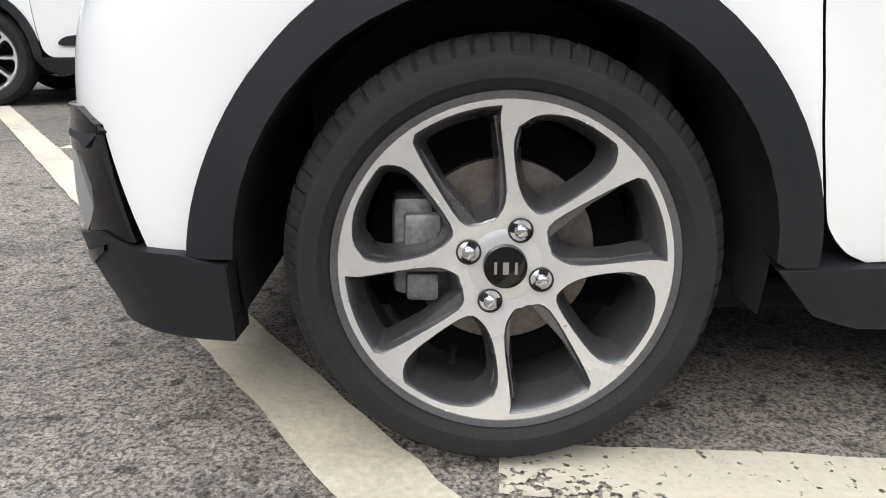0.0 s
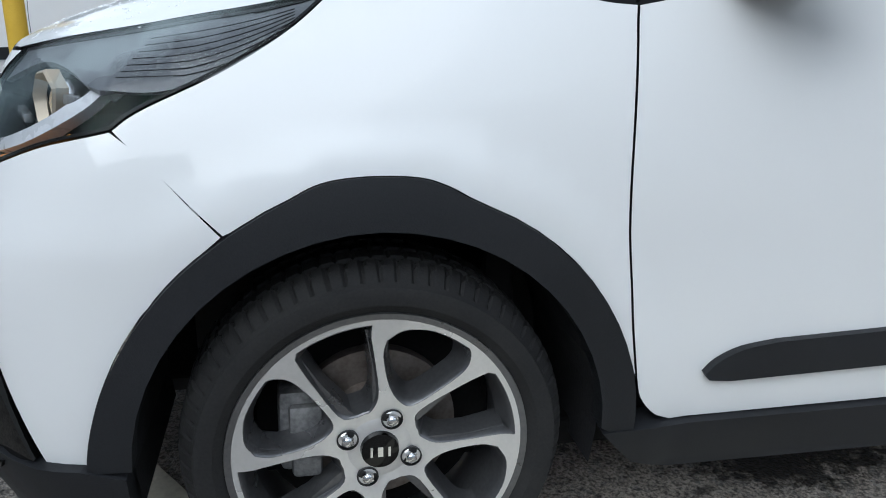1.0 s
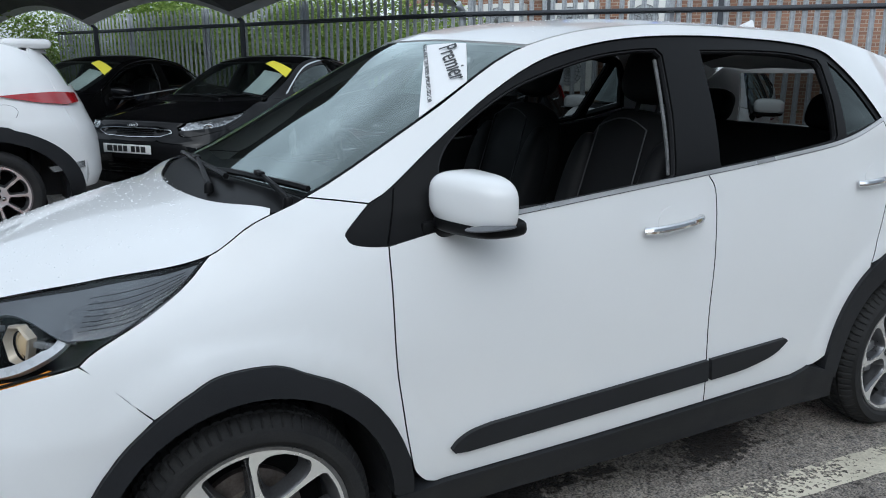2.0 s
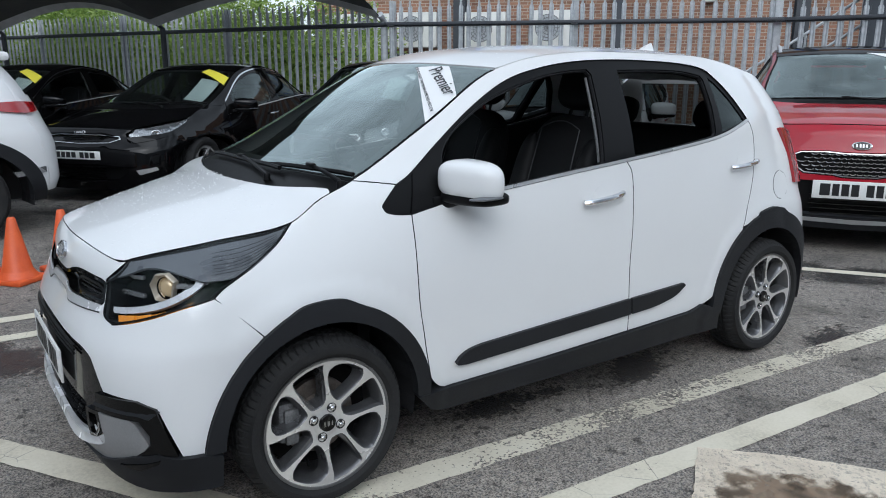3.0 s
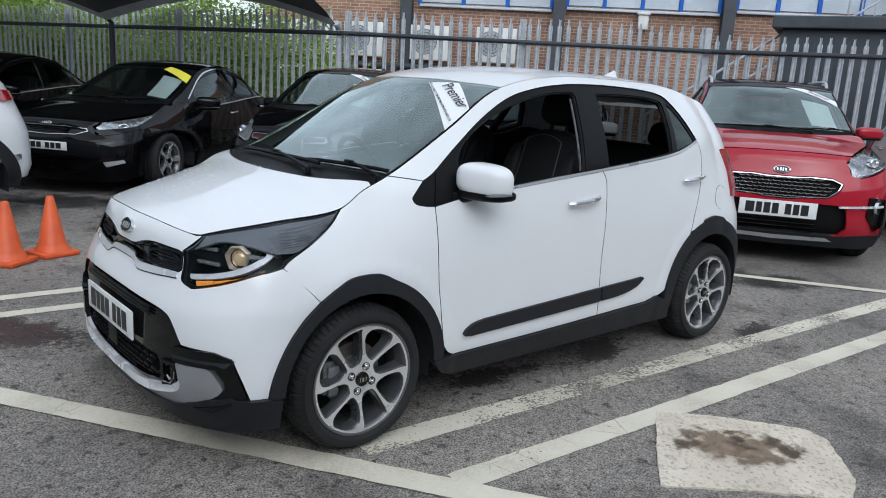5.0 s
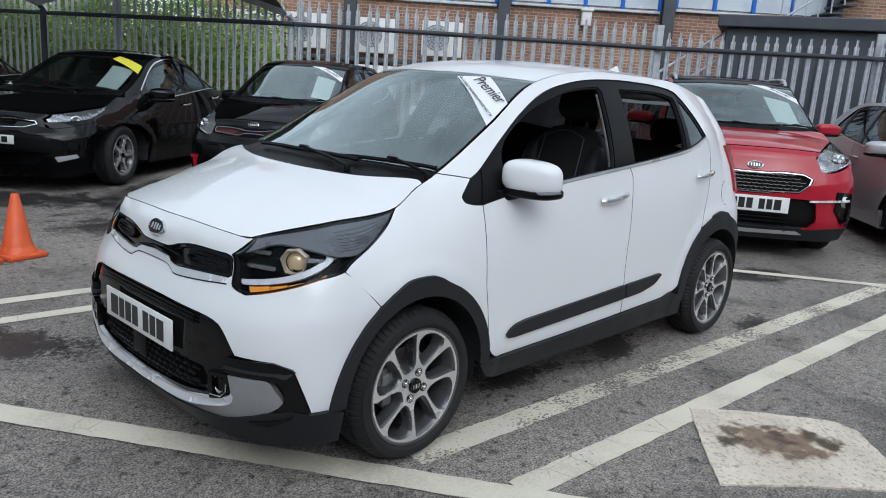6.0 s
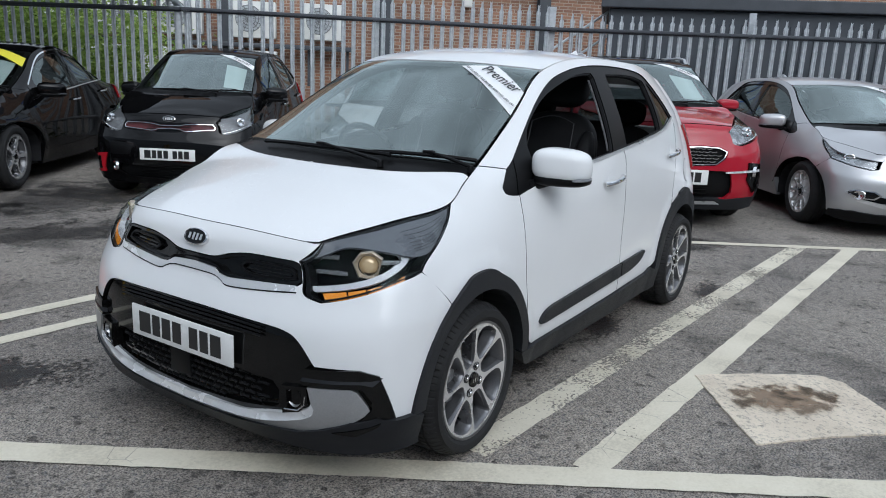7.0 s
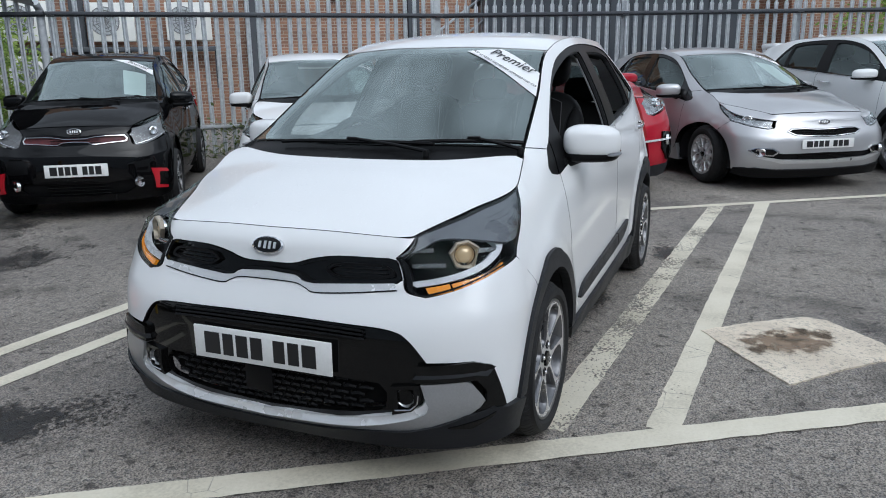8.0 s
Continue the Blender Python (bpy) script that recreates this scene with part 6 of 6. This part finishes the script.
        c.bits("projector_bezel", bm, BEZEL, lens, "metallic bezel, the projector's warm light in its colour")
        bm = bmesh.new()
        lathe(bm, [(0.0, 0.030), (0.020, 0.028), (0.029, 0.014), (0.031, 0.006), (0.033, 0.012), (0.034, 0.05)], 36)
        bmesh.ops.transform(bm, matrix=Matrix.Translation(pc - nrm * 0.045) @ q, verts=bm.verts)
        c.bits("projector_ring", bm, REFLECTOR, lens)
        bm = bmesh.new()
        blob(bm, (0, 0.014, 0), (0.028, 0.018, 0.028), 2.0)
        bmesh.ops.transform(bm, matrix=Matrix.Translation(pc - nrm * 0.045) @ q, verts=bm.verts)
        c.bits("projector", bm, BULB, lens, "warm-tinted projector lens")
        for xx, zz, ww in ((-0.508, 0.784, 0.032), (-0.524, 0.742, 0.038), (-0.392, 0.812, 0.05), (-0.412, 0.778, 0.048)):
            a = Vector((xx - ww / 2, g * S.side(xx - ww / 2, zz), zz)) - nrm * 0.040
            b = Vector((xx + ww / 2, g * S.side(xx + ww / 2, zz), zz)) - nrm * 0.040
            bm = bmesh.new()
            q3 = (b - a).to_track_quat("X", "Z").to_matrix().to_4x4()
            box(bm, (0, 0, 0), ((b - a).length, 0.012, 0.013), 0.002, Matrix.Translation((a + b) / 2) @ q3)
            c.bits("reflector_bar", bm, LAMP_SILVER, lens, "silvered reflector block")
    badge(c, -0.592, 0.0, 0.790, 25)


def badge(c, x, y, z, tilt, w=0.058, h=0.029, bars=True):
    bm = bmesh.new()
    lathe(bm, [(0.0, -0.004), (0.88, -0.004), (0.90, -0.008), (1.0, -0.006), (1.02, 0.006)], 48)
    m = Matrix.Translation((x - 0.003, y, z)) @ Matrix.Rotation(radians(tilt), 4, "Y") @ Matrix.Rotation(radians(-90), 4, "Z") @ Matrix.Diagonal((w, 1, h, 1))
    bmesh.ops.transform(bm, matrix=m, verts=bm.verts)
    b = c.bits("badge", bm, CHROME, label="oval chrome badge")
    bm = bmesh.new()
    lathe(bm, [(0.0, -0.0052), (0.86, -0.0052), (0.87, -0.002)], 40)
    bmesh.ops.transform(bm, matrix=m, verts=bm.verts)
    c.bits("badge_field", bm, GLOSS_BLACK, b)
    bm = bmesh.new()
    for yy, ww, sl in ((-0.50, 0.16, 0.0), (-0.16, 0.16, 0.25), (0.14, 0.16, 0.0), (0.46, 0.16, 0.22)):
        box(bm, (yy, -0.006, 0), (ww, 0.0016, 0.85 if abs(yy) < 0.4 else 0.7), m=m)
    c.bits("badge_bars", bm, SATIN, b)


hero = Car("white_hatchback", pose(0, 0.02, 0), WHITE, "white five-door hatchback with dark grey cladding, windows down", None, wet=WHITE_WET)
hero.bodywork(open_windows=True)
hero_nose(hero)
for ax in (0.0, 2.4):
    for g in (-1, 1):
        wheel(hero, ax, g)


def on_screen(x, y, dx, dy, lift=0.004, warp=None):
    """A frame lying on the screen at (x, y) whose x axis runs along (dx, dy) in plan."""
    e = 0.01

    def at(a, b):
        return Vector(warp(a, b, S.top(a, b)) if warp else (a, b, S.top(a, b)))
    p = at(x, y)
    tx, ty = (at(x + e, y) - p).normalized(), (at(x, y + e) - p).normalized()
    a = (tx * dx + ty * dy).normalized()
    n = tx.cross(ty).normalized()
    b = n.cross(a)
    return Matrix.Translation(p + n * lift) @ Matrix((a, b, n)).transposed().to_4x4()


def sticker(c, corners, word, fine):
    """A printed white strip on the screen; word and fine are (x, y, dx, dy, size)."""
    st = c.over("screen_sticker", [corners], STICKER, off=0.001, thick=0.0015, step=0.04, label="white printed strip across the top corner of the windscreen")
    text_mesh("sticker_word", "Premier", on_screen(*word[:4], 0.003, c.warp), word[4], INK, st)
    if fine:
        text_mesh("sticker_line", "ASK US ABOUT THIS PREMIER APPROVED USED CAR", on_screen(*fine[:4], 0.006, c.warp), fine[4], INK, st)


sticker(hero, [(0.512, -0.560), (0.668, -0.532), (0.779, -0.332), (0.721, -0.186)], (0.692, -0.408, -0.36, -0.933, 0.076), (0.624, -0.388, -0.45, -0.893, 0.0165))


# ---- raindrops standing on the bonnet and roof ----
def raindrops(c, fields, count, seed):
    rnd = random.Random(seed)
    verts, faces = [], []
    for i in range(count):
        x0, x1, w = fields[0] if rnd.random() < 0.55 else fields[1]
        x, y = rnd.uniform(x0, x1), rnd.uniform(-w, w)
        if abs(y) > S.yr(x) - 0.04:
            continue
        r = 0.0008 + 0.0024 * rnd.random() ** 2
        m = on_screen(x, y, 1.0, 0.0, 0.0)
        k = len(verts)
        s = rnd.uniform(0.8, 1.7)
        verts += [m @ Vector((r * s * math.cos(a * math.pi / 3), r * math.sin(a * math.pi / 3), 0.0002)) for a in range(6)]
        verts += [m @ Vector((r * 0.6 * s * math.cos(a * math.pi / 3), r * 0.6 * math.sin(a * math.pi / 3), r * 0.45)) for a in range(6)]
        verts.append(m @ Vector((0, 0, r * 0.55)))
        for a in range(6):
            n = (a + 1) % 6
            faces += [(k + a, k + n, k + 6 + n, k + 6 + a), (k + 6 + a, k + 6 + n, k + 12)]
    ob = link_mesh("rain_beading", verts, faces, WATER, c.root, smooth=[True] * len(faces))
    return tagged(ob, "small raindrops on white paint, sky glint painted opaque white", kind="stuff")


raindrops(hero, [(-0.50, -0.02, 0.50), (0.92, 2.30, 0.48)], 2200, 11)


# ---- the other parked cars ----
def warped(xs, zs, wide, roof_fall=None, lean=0.0):
    """Maps the hatchback's lines onto another car's lengths and heights."""
    fx, fz = curve(*xs), curve(*zs)

    def far(f, keys, v):
        if v < keys[0][0]:
            return keys[0][1] + (v - keys[0][0])
        if v > keys[-1][0]:
            return keys[-1][1] + (v - keys[-1][0])
        return f(v)

    def w(x, y, z):
        zz = z
        if roof_fall and z > 1.0:
            zz = 1.0 + (z - 1.0) * roof_fall(x)
        return (far(fx, xs, x) + lean * max(0, z - 1.0), y * wide, far(fz, zs, zz))
    return w


def plain_nose(c, grille, intake, plate_z, grille_mat=GLOSS_BLACK, rim_mat=CHROME, accent=None, lamp_back=LAMP_SILVER, fog=None, badge_z=0.80, lower=None, mesh=False, brow=None, window_line=False):
    F, D = S.F, S.D
    arch_low = [p for p in reversed(ARCH_F) if p[0] < -0.205]
    half = [F(y, S.lip(y) - 0.003) for y in np.linspace(0, 0.452, 10)]
    half += [D(*p) for p in LAMP_IN[::-1]] + [D(*p) for p in LAMP_LOW[::-1]] + [D(-0.200, 0.622)] + [D(*p) for p in arch_low if p[1] > 0.26]
    half += [D(-0.385, 0.22), D(-0.46, 0.19), F(0.60, 0.175), F(0.4, 0.17), F(0.2, 0.168), F(0, 0.168)]
    gl, il = mirror_loop([F(*p) for p in grille]), mirror_loop([F(*p) for p in intake])
    c.nose("front_bumper", [mirror_loop(half), gl, il], c.colour, gap=0.003, step=0.04, thick=0.02)
    gr = c.nose("upper_grille", [inset(tidy(gl, 0.03), -0.006)], grille_mat, off=-0.022, thick=0.006, step=0.06)
    c.nose("grille_surround", [gl, inset(tidy(gl, 0.03), 0.006)], rim_mat, off=0.003, thick=0.03, step=0.03, parent=gr, label="bright grille surround")
    zs = [p[1] for p in grille]
    lo, hi = min(zs), max(zs)
    if mesh:
        bm = bmesh.new()
        for k, zz in enumerate(np.arange(lo + 0.016, hi - 0.008, 0.024)):
            for i in range(-8, 9):
                u = (i + 0.5 * (k % 2)) * 0.052
                if abs(u) < 0.40 - 1.2 * abs(zz - (lo + hi) / 2 - 0.012):
                    tube(bm, [Vector(S.wrap(u + d, zz + e)) + Vector((-0.001, 0, 0)) for d, e in ((-0.022, 0.006), (-0.010, 0.0), (0.010, 0.0), (0.022, 0.006))], 0.0045, 5)
        c.bits("grille_mesh", bm, CHROME, gr, "bright scale-like grille mesh")
    else:
        for zz in np.arange(lo + 0.018, hi - 0.01, 0.022):
            bm = bmesh.new()
            tube(bm, [Vector(S.wrap(u, zz)) + Vector((0.010, 0, 0)) for u in np.linspace(-0.30, 0.30, 15)], 0.003, 5)
            c.bits("grille_slat", bm, TRIM, gr)
    it = c.nose("lower_grille", [inset(tidy(il, 0.03), -0.006)], TRIM, off=-0.03, thick=0.006, step=0.06)
    zs = [p[1] for p in intake]
    for zz in np.arange(min(zs) + 0.02, max(zs) - 0.01, 0.03):
        bm = bmesh.new()
        tube(bm, [Vector(S.wrap(u, zz)) + Vector((0.016, 0, 0)) for u in np.linspace(-0.32, 0.32, 14)], 0.005, 5)
        c.bits("grille_slat", bm, GLOSS_BLACK, it)
    if lower:
        c.nose("lower_trim", [mirror_loop([F(*p) for p in lower])], SATIN, off=0.006, thick=0.02, step=0.05, label="silver lower trim")
    for g in (-1, 1):
        rail = [(x, S.zr(x) - 0.002) for x in np.linspace(-0.06, -0.49, 12)]
        lamp = LAMP_REAR + rail + LAMP_IN[::-1] + LAMP_LOW[::-1][1:]
        lens = c.flank("headlamp", [lamp], LENS, g, gap=0.003, step=0.04, thick=0.0, off=0.001, label="clear headlamp")
        lens.visible_shadow = False
        loop = tidy(lamp, 0.03)
        c.flank("lamp_housing", [inset(loop, 0.006)], lamp_back, g, off=-0.014 if brow else -0.035, thick=0.006, step=0.05, parent=lens)
        pc = Vector((-0.44, g * S.side(-0.44, 0.775), 0.775))
        nrm = Vector((-0.80, g * 0.55, 0.08)).normalized()
        q = nrm.to_track_quat("-Y", "Z").to_matrix().to_4x4()
        bm = bmesh.new()
        lathe(bm, [(0.0, 0.012), (0.026, 0.008), (0.034, -0.008), (0.042, -0.004), (0.044, 0.03)], 24)
        bmesh.ops.transform(bm, matrix=Matrix.Translation(pc - nrm * 0.028) @ q, verts=bm.verts)
        c.bits("projector", bm, REFLECTOR, lens)
        bm = bmesh.new()
        tube(bm, [(x, g * (S.side(x, z + 0.012) - 0.010), z + 0.012) for x, z in LAMP_LOW[::3]], 0.0045, 6)
        c.bits("lamp_strip", bm, CHROME, lens, "bright lower lamp strip")
        if brow:
            c.flank("lamp_brow", [brow], c.colour, g, off=0.004, thick=0.010, step=0.04)
        if window_line:
            up = [p for p in A_TOP if p[0] > 0.40]
            c.flank("window_line", [up + [(x, z + 0.012) for x, z in reversed(up)]], CHROME, g, off=0.004, thick=0.01, label="thin chrome window line")
        if fog:
            ctr = Vector(S.wrap(F(*fog)[0] * -g, fog[1]))
            bm = bmesh.new()
            lathe(bm, [(0.0, 0.006), (0.030, 0.0), (0.034, -0.008), (0.044, -0.010), (0.046, 0.012)], 24)
            nn = (ctr - Vector((-0.2, 0, ctr.z))).normalized()
            bmesh.ops.transform(bm, matrix=Matrix.Translation(ctr + nn * 0.010) @ nn.to_track_quat("-Y", "Z").to_matrix().to_4x4(), verts=bm.verts)
            c.bits("fog_lamp", bm, REFLECTOR, label="round fog lamp")
        if accent:
            lp = [(S.F(*p)[0] * -g, p[1]) for p in accent[0]]
            c.nose("corner_accent", [lp], accent[1], off=0.012, thick=0.03, step=0.025, label=accent[2])
    c.plate(S.front(plate_z) - 0.012, plate_z)
    badge(c, S.front(badge_z), 0.0, badge_z, 20)


def screen_papers(c, strip=True, sheet=True, card=None, word=None):
    if strip:
        corners = [(0.60, -0.525), (0.68, -0.52), (0.79, -0.27), (0.775, -0.12)]
        if card is None:
            sticker(c, corners, (0.700, -0.385, -0.36, -0.93, 0.07), None)
        else:
            c.over("screen_sticker", [[(0.56, -0.535), (0.70, -0.512), (0.79, -0.23), (0.70, -0.20)]], card, off=0.002, thick=0.002, step=0.06, label="yellow printed card on the windscreen")
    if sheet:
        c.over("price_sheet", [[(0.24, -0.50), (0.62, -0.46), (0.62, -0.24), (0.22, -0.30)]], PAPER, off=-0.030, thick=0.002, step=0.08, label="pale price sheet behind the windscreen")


def roof_rails(c, mat):
    for g in (-1, 1):
        bm = bmesh.new()
        xs = np.linspace(1.0, 2.3, 14)
        tube(bm, [(x, g * (S.yr(x) - 0.03), S.zr(x) + (0.035 if 0 < i < 13 else 0.0)) for i, x in enumerate(xs)], 0.014, 8)
        c.bits("roof_rail", bm, mat)


BOW = [(0, 0.735), (0.09, 0.737), (0.16, 0.750), (0.25, 0.757), (0.405, 0.755), (0.43, 0.725), (0.42, 0.700), (0.17, 0.680), (0.135, 0.684), (0.10, 0.700), (0, 0.705)]
HEX = [(0, 0.640), (0.10, 0.640), (0.20, 0.648), (0.34, 0.642), (0.41, 0.612), (0.385, 0.560), (0.32, 0.512), (0.15, 0.505), (0.10, 0.494), (0.0, 0.492)]
MOUTH = [(0, 0.345), (0.30, 0.345), (0.44, 0.36), (0.46, 0.30), (0.38, 0.25), (0, 0.235)]
BAND = [(0, 0.365), (0.40, 0.360), (0.56, 0.385), (0.60, 0.35), (0.50, 0.315), (0, 0.295)]

small_black = Car("black_hatchback", pose(2.88, 4.48, 0, 0, 0, 34.5), BLACK_PAINT, "black small hatchback with red bumper accents, parked by the fence", None, coarse=1.6)
small_black.bodywork(cladding=False, chrome=True)
RED_C = [(0.60, 0.455), (0.72, 0.44), (0.735, 0.41), (0.665, 0.415), (0.655, 0.30), (0.72, 0.285), (0.715, 0.262), (0.625, 0.275), (0.615, 0.40)]
plain_nose(small_black, BOW, MOUTH, 0.465, accent=(RED_C, RED_TRIM, "bright red corner accent"), fog=(0.50, 0.34), badge_z=0.795, grille_mat=DARK_RED, lamp_back=CAST)
screen_papers(small_black)
for ax in (0.0, 2.4):
    for g in (-1, 1):
        wheel(small_black, ax, g, brake=False)

SUV_W = warped([(-0.67, -0.90), (-0.3, -0.42), (0, 0), (0.4, 0.42), (2.4, 2.67), (2.98, 3.55)], [(0, 0), (0.17, 0.20), (0.288, 0.345), (0.83, 0.97), (1.03, 1.13), (1.49, 1.61)], 1.19)
red_suv = Car("red_suv", pose(5.55, 0.52, 0, 0, 0, 33), RED_PAINT, "glossy red family SUV with black roof, parked before the fence", None, SUV_W, 1.6, roof=BLACK_PAINT)
red_suv.bodywork(cladding=True, chrome=True)
plain_nose(red_suv, HEX, [(0, 0.462), (0.38, 0.458), (0.44, 0.45), (0.46, 0.30), (0.42, 0.255), (0, 0.240)], 0.415, lower=[(0, 0.225), (0.35, 0.23), (0.40, 0.205), (0, 0.195)],
           accent=([(0.60, 0.53), (0.715, 0.52), (0.73, 0.34), (0.66, 0.30), (0.59, 0.40)], GLOSS_BLACK, "black fog lamp housing"), fog=(0.66, 0.46), badge_z=0.690, grille_mat=DARK, mesh=True)
screen_papers(red_suv)
red_suv.nose("lower_skirt", [mirror_loop([S.F(0, 0.245), S.F(0.45, 0.248), S.F(0.64, 0.262), S.D(-0.42, 0.262), S.D(-0.375, 0.25), S.D(-0.385, 0.19), S.F(0.60, 0.160), S.F(0, 0.156)])], PLASTIC, off=0.004, thick=0.03, step=0.05, label="dark grey lower skirt")
for g in (-1, 1):
    red_suv.nose("bumper_bar", [[(S.F(*p)[0] * -g, p[1]) for p in ((0.40, 0.462), (0.70, 0.478), (0.70, 0.462), (0.40, 0.448))]], BRIGHT, off=0.018, thick=0.01, step=0.03, label="bright bumper bar")
roof_rails(red_suv, SATIN)
for ax in (0.0, 2.67):
    for g in (-1, 1):
        wheel(red_suv, ax, g, 0.80, 0.345, 0.245, 0.225, brake=False, spokes=10)

CEED_W = warped([(-0.67, -0.87), (-0.3, -0.42), (0, 0), (0.18, 0.30), (2.4, 2.65), (2.98, 3.43)], [(0, 0), (0.17, 0.16), (0.288, 0.315), (0.83, 0.78), (1.03, 0.99), (1.49, 1.47)], 1.145)
silver = Car("silver_hatchback", pose(6.71, -1.55, 0, 0, 0, 35), SILVER_PAINT, "silver five-door hatchback parked before the fence", None, CEED_W, 1.6)
silver.bodywork(cladding=False)
SLIM_BROW = [(-0.054, 0.916), (-0.2, 0.860), (-0.35, 0.814), (-0.47, 0.782), (-0.550, 0.757), (-0.546, 0.777), (-0.490, 0.829)] + [(x, S.zr(x) - 0.003) for x in np.linspace(-0.47, -0.06, 10)]
LOW_GRILLE = [(0, 0.652), (0.09, 0.652), (0.20, 0.664), (0.32, 0.660), (0.365, 0.628), (0.30, 0.585), (0.10, 0.566), (0, 0.563)]
plain_nose(silver, LOW_GRILLE, BAND, 0.475, fog=(0.60, 0.385), badge_z=0.735, grille_mat=DARK, brow=SLIM_BROW, lower=[(0, 0.292), (0.40, 0.300), (0.60, 0.345), (0.62, 0.322), (0.42, 0.272), (0, 0.262)])
silver.nose("under_lip", [mirror_loop([S.F(0, 0.222), S.F(0.45, 0.226), S.F(0.62, 0.240), S.D(-0.42, 0.235), S.D(-0.385, 0.19), S.F(0.60, 0.160), S.F(0, 0.156)])], TRIM, off=0.012, thick=0.03, step=0.05)
for g in (-1, 1):
    lp = [(S.F(*p)[0] * -g, p[1]) for p in ((0.50, 0.430), (0.64, 0.440), (0.69, 0.405), (0.62, 0.350), (0.50, 0.345), (0.45, 0.39))]
    silver.nose("fog_pocket", [lp], GLOSS_BLACK, off=0.004, thick=0.02, step=0.03, label="dark fog lamp pocket")
    silver.nose("fog_surround", [lp, inset(lp, 0.010)], CHROME, off=0.008, thick=0.02, step=0.03)
screen_papers(silver)
for ax in (0.0, 2.65):
    for g in (-1, 1):
        wheel(silver, ax, g, 0.775, 0.315, 0.215, 0.205, brake=False, spokes=10, sides=ALLOY)

SEDAN_W = warped([(-0.67, -0.96), (-0.3, -0.48), (0, 0), (0.18, 0.34), (0.87, 1.20), (2.4, 2.80), (2.98, 3.88)], [(0, 0), (0.17, 0.15), (0.288, 0.33), (0.83, 0.78), (1.03, 0.98), (1.49, 1.46)], 1.19,
                 curve((1.4, 1.0), (1.9, 0.86), (2.3, 0.45), (2.6, 0.16), (2.9, 0.05)))
sedan = Car("black_saloon", pose(1.18, 6.38, 0, 0, 0, 38), BLACK_PAINT, "black four-door saloon with a yellow windscreen card", None, SEDAN_W, 1.6)
sedan.bodywork(cladding=False, chrome=True)
LOW_BROW = LAMP_LOW[::-1] + LAMP_REAR[1:-3] + [(-0.12, 0.874), (-0.2, 0.842), (-0.327, 0.795), (-0.41, 0.772), (-0.50, 0.750), (-0.562, 0.730)]
plain_nose(sedan, [(0, 0.765), (0.20, 0.765), (0.38, 0.745), (0.40, 0.71), (0.30, 0.66), (0, 0.645)], MOUTH, 0.50, fog=None, badge_z=0.79, lamp_back=LAMP_SILVER, window_line=True,
           brow=LOW_BROW,
           accent=([(0.56, 0.33), (0.70, 0.36), (0.71, 0.33), (0.58, 0.285)], SATIN, "silver bumper blade"))
screen_papers(sedan, card=YELLOW_CARD)
for ax in (0.0, 2.80):
    for g in (-1, 1):
        wheel(sedan, ax, g, 0.80, 0.33, 0.225, 0.215, brake=False, spokes=5)

sedan_b = copy_thing(sedan.root, pose(-0.55, 8.7, 0, 0, 0, 38))
tagged(sedan_b, "black saloon in the next bay by the hedge", "car")

pale_suv = Car("white_hatchback", pose(4.35, 2.75, 0, 0, 0, 34), WHITE, "white family hatchback parked by the fence", None, CEED_W, 1.8)
pale_suv.bodywork(cladding=False)
plain_nose(pale_suv, HEX, MOUTH, 0.415, fog=(0.66, 0.46), badge_z=0.690, grille_mat=DARK)
screen_papers(pale_suv)
for ax in (0.0, 2.67):
    for g in (-1, 1):
        wheel(pale_suv, ax, g, 0.775, 0.315, 0.215, 0.205, brake=False, spokes=5)
rear_suv = Car("white_suv", pose(-3.44, 4.82, 0, 0, 0, 8), WHITE, "white family SUV with slim red tail lamps, near the cones", None, SUV_W, 1.6)
rear_suv.bodywork(cladding=True, rear_lamp=spline((2.47, 0.985), (2.62, 1.005), (2.74, 1.012), (2.84, 0.995), n=3) + [(2.85, 0.905), (2.78, 0.885), (2.66, 0.912), (2.56, 0.950)])
plain_nose(rear_suv, HEX, MOUTH, 0.415, fog=(0.66, 0.46), badge_z=0.690, grille_mat=DARK)
bm = bmesh.new()
box(bm, (2.66, 0, 1.375), (0.24, 0.86, 0.075), 0.03)
rear_suv.bits("roof_spoiler", bm, WHITE)
for g in (-1, 1):
    rear_suv.flank("bumper_lamp", [[(2.66, 0.455), (2.83, 0.475), (2.83, 0.435), (2.68, 0.420)]], LAMP_SILVER, g, off=0.010, thick=0.02, step=0.03, label="slim bumper lamp")
for ax in (0.0, 2.67):
    for g in (-1, 1):
        wheel(rear_suv, ax, g, 0.80, 0.345, 0.245, 0.225, brake=False, spokes=9)
far_white = copy_thing(rear_suv.root, pose(7.85, -3.6, 0, 0, 0, 35))
tagged(far_white, "white family car in the bay beyond the silver one", "car")
